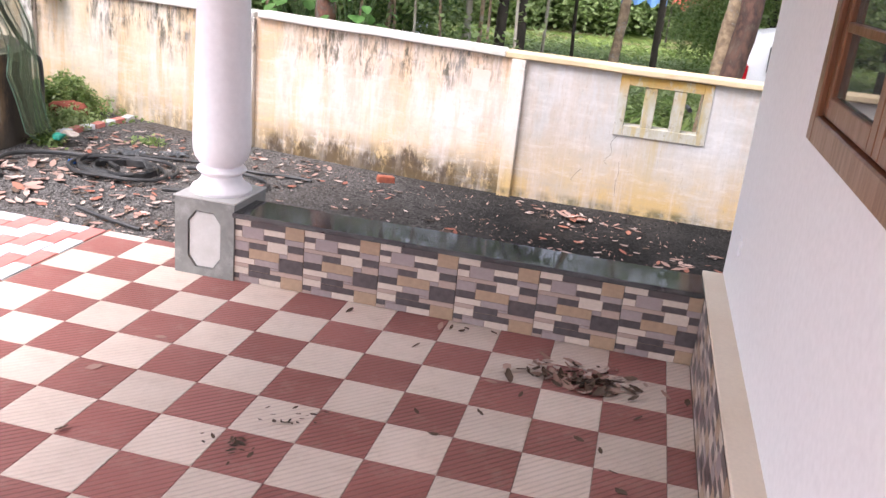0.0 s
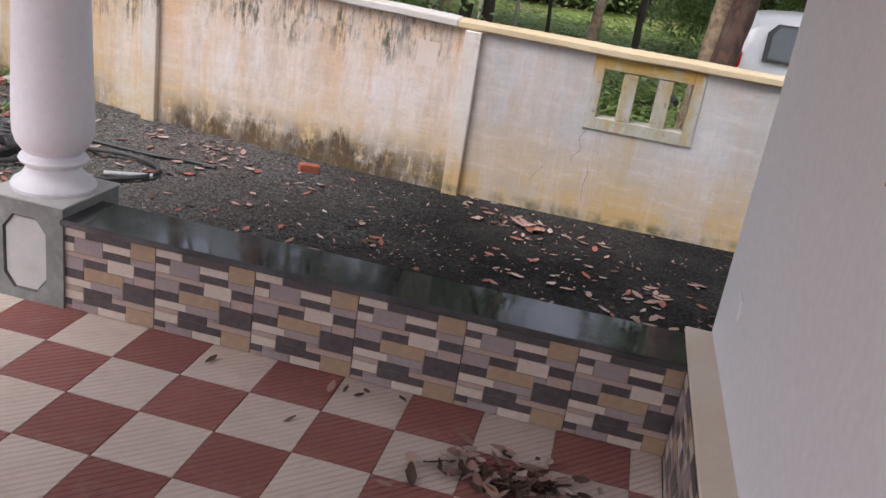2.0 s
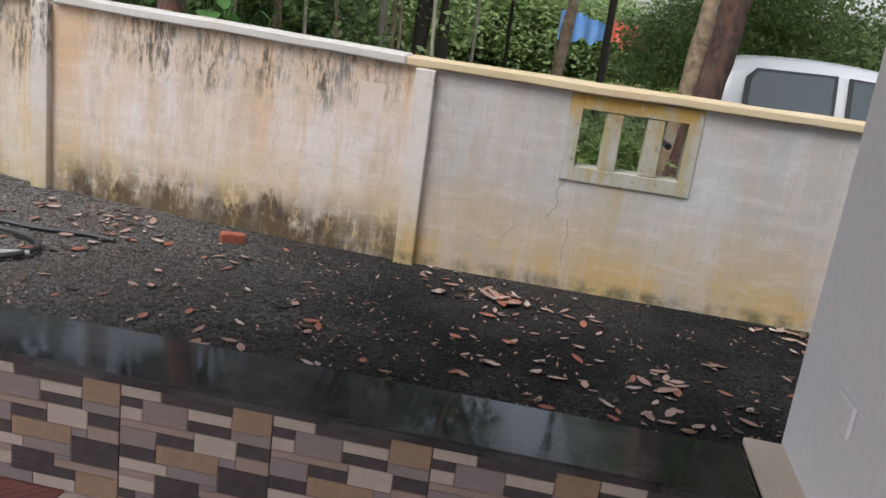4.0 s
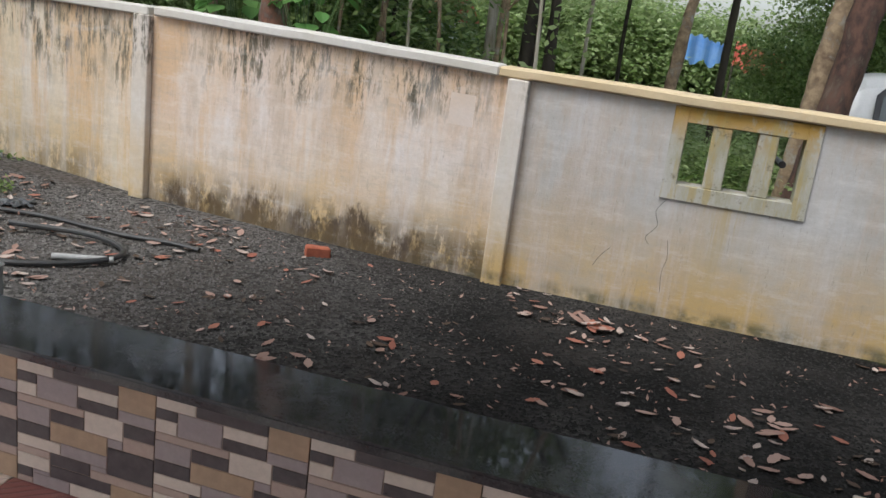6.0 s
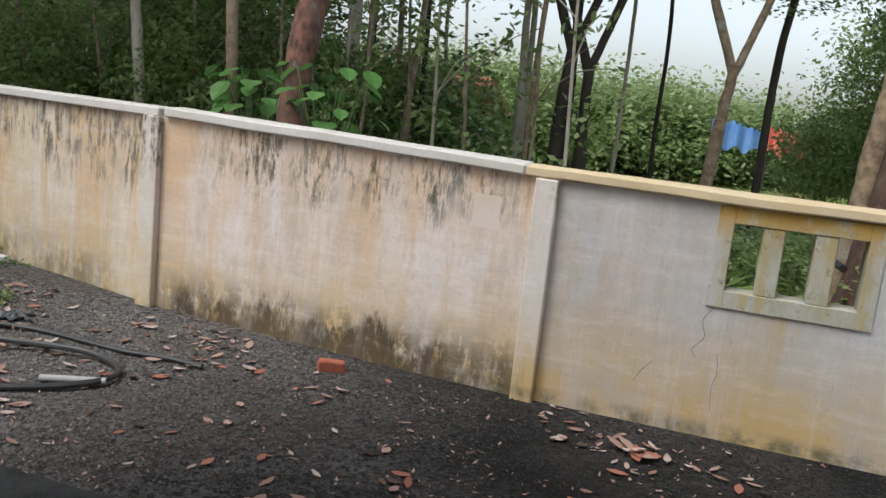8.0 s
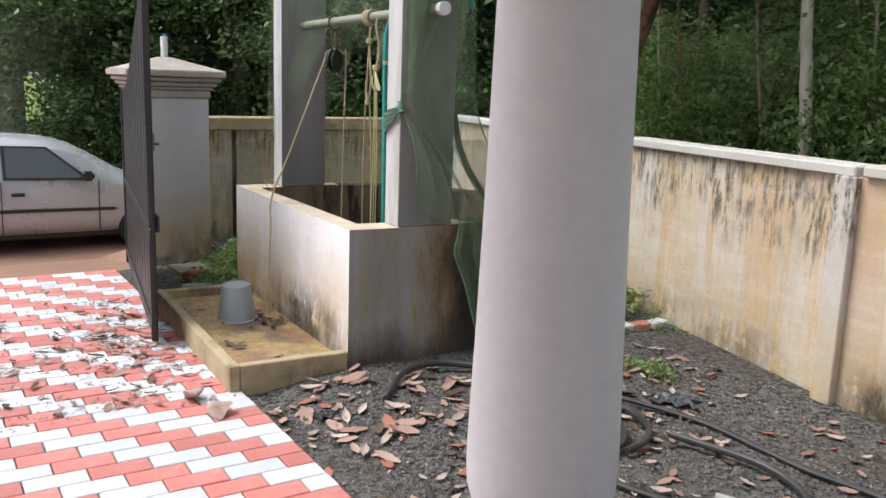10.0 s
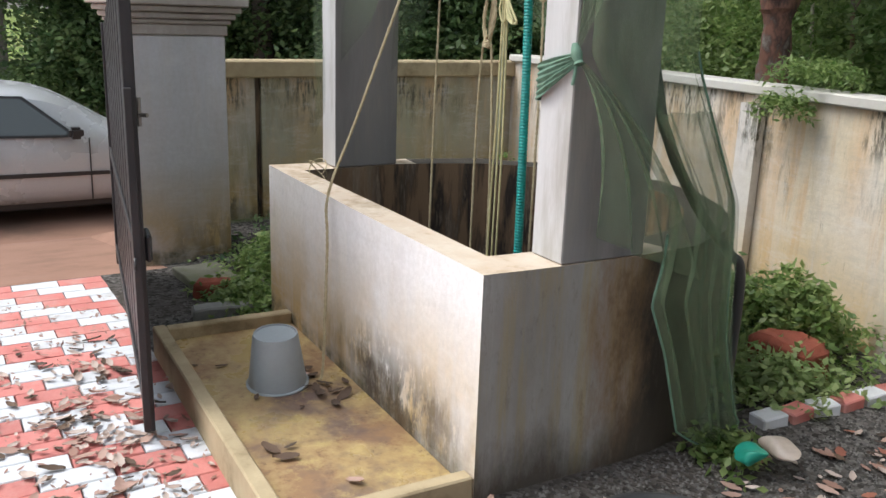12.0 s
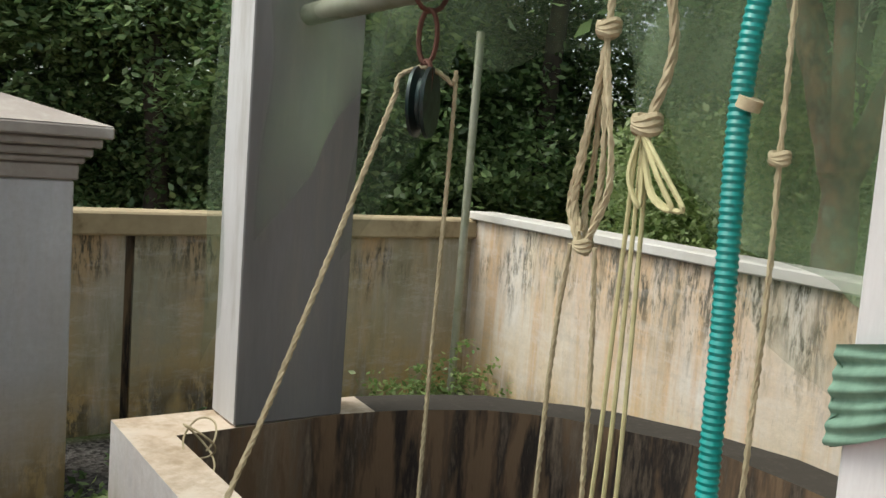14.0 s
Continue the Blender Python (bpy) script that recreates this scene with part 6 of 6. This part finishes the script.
for i, (x, y, r, mat) in enumerate(((-4.62, 6.0, 0.055, "teal"), (-4.6, 6.12, 0.05, "wt_w"), (-4.7, 4.28, 0.06, "dry_dark"), (-4.95, 4.22, 0.06, "dry_dark"))):
    bm = bmesh.new()
    bmesh.ops.create_icosphere(bm, subdivisions=3, radius=r)
    bmesh.ops.scale(bm, vec=(1.25, 0.9, 0.7), verts=bm.verts)
    lumpy(bm, r * 0.9, i)
    solo("crumpled_bag" if i < 2 else "coconut_husk", bm, M[mat if i < 2 else "husk"], pose(x, y, 0.06 if i < 2 else 0.03), "crumpled plastic scrap below the net" if i < 2 else "dry brown husk on the pavers", "litter", smooth=True)


def make_hoses():
    h = thing("hose_coil", pose(0, 0, -0.02), "black garden hose lying in loose coils on the gravel", "hose")
    pts = []
    for i in range(64):
        a = i * 0.42
        r = 0.34 - 0.018 * (a / 6.28) ** 1.5 + 0.035 * math.sin(a * 0.73 + 1)
        pts.append((-3.80 + 0.05 * math.sin(a * 0.31) + r * 1.15 * math.cos(a), 5.62 + 0.05 * math.cos(a * 0.41) + r * 0.9 * math.sin(a), 0.015 + 0.012 * (a / 6.28) + 0.012 * math.sin(a * 1.7)))
    part("coil", tube(pts, 0.016, 8, steps=3), M["hose_black"], h, smooth=True)
    part("strand", tube([(-3.3, 5.4, 0.0), (-2.95, 5.55, 0.0), (-2.70, 5.80, 0.01), (-2.72, 6.02, 0.01), (-3.0, 6.1, 0.02), (-3.4, 5.95, 0.03)], 0.016, 8, steps=8), M["hose_black"], h, smooth=True)
    part("strand", tube([(-3.9, 6.05, 0.02), (-3.5, 6.25, 0.0), (-3.15, 6.27, 0.0), (-2.9, 6.28, 0.0), (-2.65, 6.34, 0.0), (-2.46, 6.34, 0.0)], 0.014, 8, steps=8), M["hose_black"], h, smooth=True)
    part("arc", tube([(-4.40, 5.02, 0.0), (-4.62, 5.25, 0.03), (-4.65, 5.50, 0.03), (-4.45, 5.72, 0.02), (-4.1, 5.78, 0.02), (-3.8, 5.6, 0.03)], 0.018, 8, steps=8), M["hose_black"], h, smooth=True)
    part("strand", tube([(-3.0, 4.62, 0.0), (-3.25, 4.66, 0.01), (-3.6, 4.78, 0.0)], 0.012, 8, steps=8), M["hose_black"], h, smooth=True)
    solo("pipe_piece", tube([(-2.93, 5.73, -0.01), (-2.66, 5.86, 0.0)], 0.016, 12), M["pipe_grey"], pose(0, 0, -0.01), "short piece of grey plastic pipe on the gravel", "pipe", smooth=True)
    for i, (x, y, s, mat, label) in enumerate(((-4.05, 6.15, 0.24, "plastic_sheet", "torn dark plastic sheet on the gravel"), (-3.75, 6.35, 0.20, "plastic_sheet", "torn dark plastic sheet on the gravel"), (-4.45, 4.72, 0.10, "plastic_sheet", "scrap of dark plastic by the pavers"), (-4.22, 5.62, 0.08, "blue", "crumpled blue plastic wrapper"))):
        nn = 10
        verts = [(s * (a / nn - 0.5) * (1 + 0.3 * math.sin(b)), s * (b / nn - 0.5) * (0.8 + 0.3 * math.sin(a * 1.3)), 0.012 + 0.035 * abs(noise.noise(Vector((a * 0.5 + i * 9, b * 0.5, i))))) for b in range(nn + 1) for a in range(nn + 1)]
        faces = [(b * (nn + 1) + a, b * (nn + 1) + a + 1, (b + 1) * (nn + 1) + a + 1, (b + 1) * (nn + 1) + a) for b in range(nn) for a in range(nn)]
        ob = solo("plastic_scrap", as_mesh("plastic_scrap", verts, faces, M[mat]), None, pose(x, y, -0.035, 0, 0, 37 * i), label, "litter")
        ob.modifiers.new("thick", "SOLIDIFY").thickness = 0.003


make_hoses()


def leaf_mesh(seed, size, mat, curl):
    g = random.Random(seed)
    n, verts, faces = 7, [], []
    for i in range(n + 1):
        t = i / n
        w = 0.42 * math.sin(math.pi * min(1, t * 0.93 + 0.05)) ** 0.8 * (1 + 0.12 * math.sin(i * 2.7 + seed))
        lift = curl * (t - 0.45) ** 2 + 0.04
        side = g.uniform(-0.06, 0.06)
        for s in (-1, 0, 1):
            verts.append(((t - 0.5) * size, s * w * size * 0.5 + side * size * 0.3, (lift + abs(s) * curl * 0.35 * (1 + 0.5 * g.random())) * size))
    faces = [(i * 3 + a, i * 3 + a + 1, i * 3 + a + 4, i * 3 + a + 3) for i in range(n) for a in (0, 1)]
    return as_mesh("leaf", verts, faces, M[mat], smooth=True)


LEAVES = [leaf_mesh(i, (0.125, 0.10, 0.14, 0.09, 0.115, 0.13)[i % 6], ("dry", "dry_pale", "dry", "dry_dark", "dry", "dry_pale", "dry_red", "dry_dark")[i % 8], (0.10, 0.24, 0.06, 0.16)[i % 4]) for i in range(16)]


def scatter(points, label, group, z=-0.035, tilt=0.3, seed=0, pick=None, scale=(0.7, 1.25), every=3):
    g = random.Random(seed)
    for x, y in points:
        LAID[0] += 1
        me = LEAVES[g.choice(pick) if pick else g.randrange(len(LEAVES))]
        s = g.uniform(*scale)
        at = pose(x, y, z + g.uniform(0, 0.006), math.degrees(g.uniform(-tilt, tilt)), math.degrees(g.uniform(-tilt, tilt)), g.uniform(0, 360)) @ Matrix.Scale(s, 4)
        if LAID[0] % every:
            LOOSE.append((me, at))
            continue
        ob = new("leaf", me)
        ob.matrix_world = at
        tagged(ob, label, "leaf", group)


LAID, LOOSE = [0], []
lg = random.Random(21)
pts = []
while len(pts) < 980:
    x, y = lg.uniform(-4.7, 1.75), lg.uniform(4.5, 6.98)
    keep = 0.25 + 0.5 * max(0.0, (x + 1.2) / 2.6) + (1.1 if x < -2.4 else 0)
    if lg.random() < keep * (0.55 + 0.45 * math.sin(x * 3.1 + y * 2.3)):
        pts.append((x, y))
        if lg.random() < 0.35:
            pts.append((x + lg.gauss(0, 0.06), y + lg.gauss(0, 0.05)))
scatter(pts, "dry fallen leaf on the dark gravel", "fallen leaves on the gravel", seed=1, tilt=0.18, scale=(0.32, 0.78), every=12)
scatter([(-0.24 + lg.gauss(0, 0.06), 6.58 + lg.gauss(0, 0.05)) for _ in range(9)], "dry fallen leaf in a small heap on the gravel", "fallen leaves on the gravel", z=-0.02, seed=2, scale=(0.7, 1.1), every=1)
scatter([(-4.75 + lg.uniform(-0.15, 0.9), 4.62 + lg.uniform(0, 0.9)) for _ in range(50)], "dry brown leaf on the gravel by the well", "fallen leaves on the gravel", seed=3)
scatter([(lg.gauss(-6.1, 0.45), lg.gauss(4.15, 0.16)) for _ in range(170)] + [(lg.uniform(-7.2, -4.9), lg.uniform(3.1, 4.35)) for _ in range(130)], "dry leaf blown against the gate", "fallen leaves on the pavers", z=0.0, seed=4, tilt=0.25, pick=[0, 1, 3, 5, 8, 9, 11, 13], scale=(0.3, 0.75))
ax = [WELL @ Vector((lg.uniform(-1.7, 0.0), lg.uniform(-0.58, -0.05), 0)) for _ in range(14)] + [WELL @ Vector((lg.gauss(-0.98, 0.10), lg.gauss(-0.16, 0.06), 0)) for _ in range(14)]
scatter([(v.x, v.y) for v in ax], "dark dry leaf on the wash apron", "fallen leaves on the apron", z=0.078, seed=5, pick=[3, 7, 11, 15, 0], scale=(0.4, 0.8))
heap = [(lg.gauss(0.05, 0.15), lg.gauss(3.63, 0.07)) for _ in range(120)]
scatter(heap, "rotting dark leaf in a small heap on the porch tiles", "leaf litter on the porch", z=0.010, seed=6, pick=[3, 7, 11, 15, 3, 7, 9, 0, 4], tilt=0.6, scale=(0.45, 0.95), every=2)
scatter([(lg.gauss(-1.10, 0.09), lg.gauss(2.75, 0.05)) for _ in range(16)] + [(lg.gauss(-1.25, 0.08), lg.gauss(2.45, 0.06)) for _ in range(22)], "small dark leaf scrap on the porch tiles", "leaf litter on the porch", z=0.003, seed=7, pick=[3, 7, 11, 15], scale=(0.15, 0.4))
scatter([(-0.80, 3.65), (-0.36, 3.42), (-1.26, 3.92), (-0.74, 3.94), (-0.68, 3.95), (-0.62, 3.93), (-0.6, 3.98), (-0.45, 3.98), (-0.62, 3.0), (-0.5, 2.85), (-0.35, 3.1), (0.2, 3.0), (0.26, 2.85), (0.3, 2.72), (0.1, 3.05), (0.35, 3.35), (-2.1, 2.8), (-2.0, 3.2), (-1.9, 2.3), (0.1, 3.5), (-0.2, 3.35)], "small curled dry leaf on the porch tiles", "leaf litter on the porch", z=0.003, seed=8, pick=[3, 7, 11, 15, 2], scale=(0.4, 0.7), every=1)
solo("litter_scraps", leaf_cloud("paver_scraps", [(lg.uniform(-7.8, -4.9), lg.uniform(2.5, 4.42), 0.003) for _ in range(420)], 4, (0.05, 0.05, 0.001), 0.034, M["dry"], 45, flat=3.0, shape=2.2), None, Matrix(), "small leaf fragments scattered over the pavers", "leaf litter", kind="stuff")
solo("litter_scraps", leaf_cloud("litter_scraps", [(lg.uniform(-4.6, 1.7), lg.uniform(4.5, 6.95), -0.028) for _ in range(260)], 4, (0.05, 0.05, 0.002), 0.028, M["dry"], 44, flat=3.0, shape=2.2), None, Matrix(), "small leaf fragments scattered over the gravel", "leaf litter", kind="stuff")


def join_loose():
    slots, verts, faces, idx = {}, [], [], []
    for me, at in LOOSE:
        b = len(verts)
        verts += [at @ v.co for v in me.vertices]
        slot = slots.setdefault(me.materials[0].name, len(slots))
        for p in me.polygons:
            faces.append([b + v for v in p.vertices])
            idx.append(slot)
    solo("leaf_litter", as_mesh("leaf_litter", verts, faces, [bpy.data.materials[k] for k in slots], True, idx), None, Matrix(), "many more dry leaves lying about", "leaf litter", kind="stuff")


join_loose()


def gravel_chips():
    g = np.random.default_rng(3)
    k = 60000
    x, y = g.uniform(-4.9, 1.8, k), g.uniform(4.5, 7.02, k)
    base = np.array([(1, 0, 0), (-0.4, 0.9, 0), (-0.6, -0.8, 0), (0.1, 0, 0.9)], float)
    s = g.uniform(0.005, 0.013, (k, 1, 1))
    v = base[None] * s * g.uniform(0.6, 1.3, (k, 4, 3))
    a = g.uniform(0, 6.28, k)
    c, sn = np.cos(a)[:, None], np.sin(a)[:, None]
    vx, vy = v[:, :, 0] * c - v[:, :, 1] * sn, v[:, :, 0] * sn + v[:, :, 1] * c
    v = np.stack([vx + x[:, None], vy + y[:, None], v[:, :, 2] - 0.042], axis=2).reshape(-1, 3)
    me = bpy.data.meshes.new("gravel")
    f = (np.arange(k)[:, None, None] * 4 + np.array([(0, 1, 3), (1, 2, 3), (2, 0, 3)])[None]).reshape(-1).astype(np.int32)
    me.vertices.add(len(v))
    me.vertices.foreach_set("co", v.ravel())
    me.loops.add(len(f))
    me.loops.foreach_set("vertex_index", f)
    me.polygons.add(k * 3)
    me.polygons.foreach_set("loop_start", np.arange(0, k * 9, 3, dtype=np.int32))
    me.polygons.foreach_set("loop_total", np.full(k * 3, 3, dtype=np.int32))
    me.materials.append(M["chips"])
    me.update(calc_edges=True)
    solo("gravel", me, None, Matrix(), "loose dark gravel chips", "gravel", kind="stuff")


gravel_chips()


def settle_loose():
    """Sets the loose things on the gravel onto its rise."""
    for ob in list(scene.objects):
        kind = ob.name.split(".")[0]
        if kind in ("leaf", "plastic_scrap", "weeds", "stone", "brick", "edging_block", "crumpled_bag"):
            p = ob.matrix_world.translation
            if ob.parent is None and p.z < 0.065:
                ob.location.z += rise(p.x, p.y)
        elif kind in ("leaf_litter", "litter_scraps", "gravel", "coil", "strand", "arc", "pipe_piece") and ob.type == "MESH":
            co = np.empty(len(ob.data.vertices) * 3, np.float32)
            ob.data.vertices.foreach_get("co", co)
            co = co.reshape(-1, 3)
            fx = lambda t: np.clip(t, 0, 1) ** 2 * (3 - 2 * np.clip(t, 0, 1))
            up = 0.085 * fx((-co[:, 0] - 1.0) / 4.0) * (1 - fx((-co[:, 0] - 5.6) / 1.4)) * fx((co[:, 1] - 4.45) / 0.7)
            co[:, 2] += np.where(co[:, 2] < 0.06, up, 0)
            ob.data.vertices.foreach_set("co", co.ravel())
            ob.data.update()


settle_loose()


# ---- floor tiles and pavers, last ----
def slab_mesh(name, x1, y1, h, edge, mat):
    e = edge
    v = [(0, 0, -h), (x1, 0, -h), (x1, y1, -h), (0, y1, -h), (0, 0, -e), (x1, 0, -e), (x1, y1, -e), (0, y1, -e), (e, e, 0), (x1 - e, e, 0), (x1 - e, y1 - e, 0), (e, y1 - e, 0)]
    f = [(8, 9, 10, 11)] + [(a + i, a + (i + 1) % 4, a + 4 + (i + 1) % 4, a + 4 + i) for a in (0, 4) for i in range(4)]
    return as_mesh(name, v, f, mat)


def lay_floor():
    floor = thing("floor", pose(0, 0, 0), "chequered red and cream ribbed porch tiles", "floor")
    floor["kind"] = "structure"
    gap, t = 0.0016, 0.006
    full = {c: slab_mesh("floor_tile", 0.3 - 2 * gap, 0.3 - 2 * gap, t, 0.0012, M[c]) for c in ("ft_red", "ft_cream")}
    cut = {}
    rows = []
    for i in range(-9, 5):
        for j in range(-20, 4):
            x0, y0 = -0.72 + 0.3 * i, 3.47 + 0.3 * j
            lo_x, hi_x, hi_y = max(x0, -3.13), min(x0 + 0.3, 0.603), min(y0 + 0.3, 4.46)
            if hi_x - lo_x < 0.02 or hi_y - y0 < 0.02 or (y0 > 4.04 and x0 > -2.4):
                continue
            rows.append((i, j, lo_x, y0, hi_x, hi_y))
    for i, j, x0, y0, x1, y1 in rows:
        c = "ft_red" if (i + j) % 2 == 0 else "ft_cream"
        wx, wy = round(x1 - x0, 3), round(y1 - y0, 3)
        me = full[c] if (wx, wy) == (0.3, 0.3) else cut.setdefault((c, wx, wy), slab_mesh("floor_tile", wx - 2 * gap, wy - 2 * gap, t, 0.0012, M[c]))
        ob = new("tile", me)
        ob.parent = floor
        ob.location = (x0 + gap, y0 + gap, 0)


lay_floor()


def lay_pavers():
    w, ln, gap = 0.1225, 0.245, 0.003
    paving = thing("paving", pose(0, 0, -0.004), "zigzag paving of red and white concrete blocks", "paving")
    paving["kind"] = "structure"
    mesh = {c: slab_mesh("paver", w - 2 * gap, ln - 2 * gap, 0.028, 0.004, M[c]) for c in ("pv_red", "pv_white")}
    cells = []
    g = random.Random(2)
    for i in range(0, 41):
        x0 = -3.15 - w * (i + 1)
        for j in range(-2, 20):
            y0 = 4.475 - ln * j - (w * i) % ln
            hi = y0 + ln
            c = "pv_white" if (j + (w * i) // ln + PHASE) % 2 == 0 else "pv_red"
            y0c, hic = max(y0, 0.3), min(hi, 4.478)
            if hic - y0c > 0.03:
                cells.append((x0, y0c, hic, c))
    cells.sort(key=lambda q: (q[0] + 4.8) ** 2 + (q[1] - 3.8) ** 2)
    verts, faces, slots = [], [], []
    cut = {}
    for k, (x0, y0, y1, c) in enumerate(cells):
        if k < 300:
            L = round(y1 - y0, 3)
            me = mesh[c] if abs(L - ln) < 0.002 else cut.setdefault((c, L), slab_mesh("paver", w - 2 * gap, L - 2 * gap, 0.028, 0.004, M[c]))
            ob = new("paver", me)
            ob.parent = paving
            ob.location = (x0 + gap, y0 + gap, g.uniform(-0.0015, 0.0015))
        else:
            b = len(verts)
            xa, xb, ya, yb = x0 + gap, x0 + w - gap, y0 + gap, y1 - gap
            verts += [(xa, ya, -0.028), (xb, ya, -0.028), (xb, yb, -0.028), (xa, yb, -0.028), (xa, ya, 0), (xb, ya, 0), (xb, yb, 0), (xa, yb, 0)]
            for f in ((4, 5, 6, 7), (0, 1, 5, 4), (1, 2, 6, 5), (2, 3, 7, 6), (3, 0, 4, 7)):
                faces.append([b + q for q in f])
                slots.append(0 if c == "pv_red" else 1)
    ob = part("far_pavers", as_mesh("far_pavers", verts, faces, [M["pv_red"], M["pv_white"]], slots=slots), None, paving)
    ob["kind"] = "stuff"


PHASE = 0
lay_pavers()
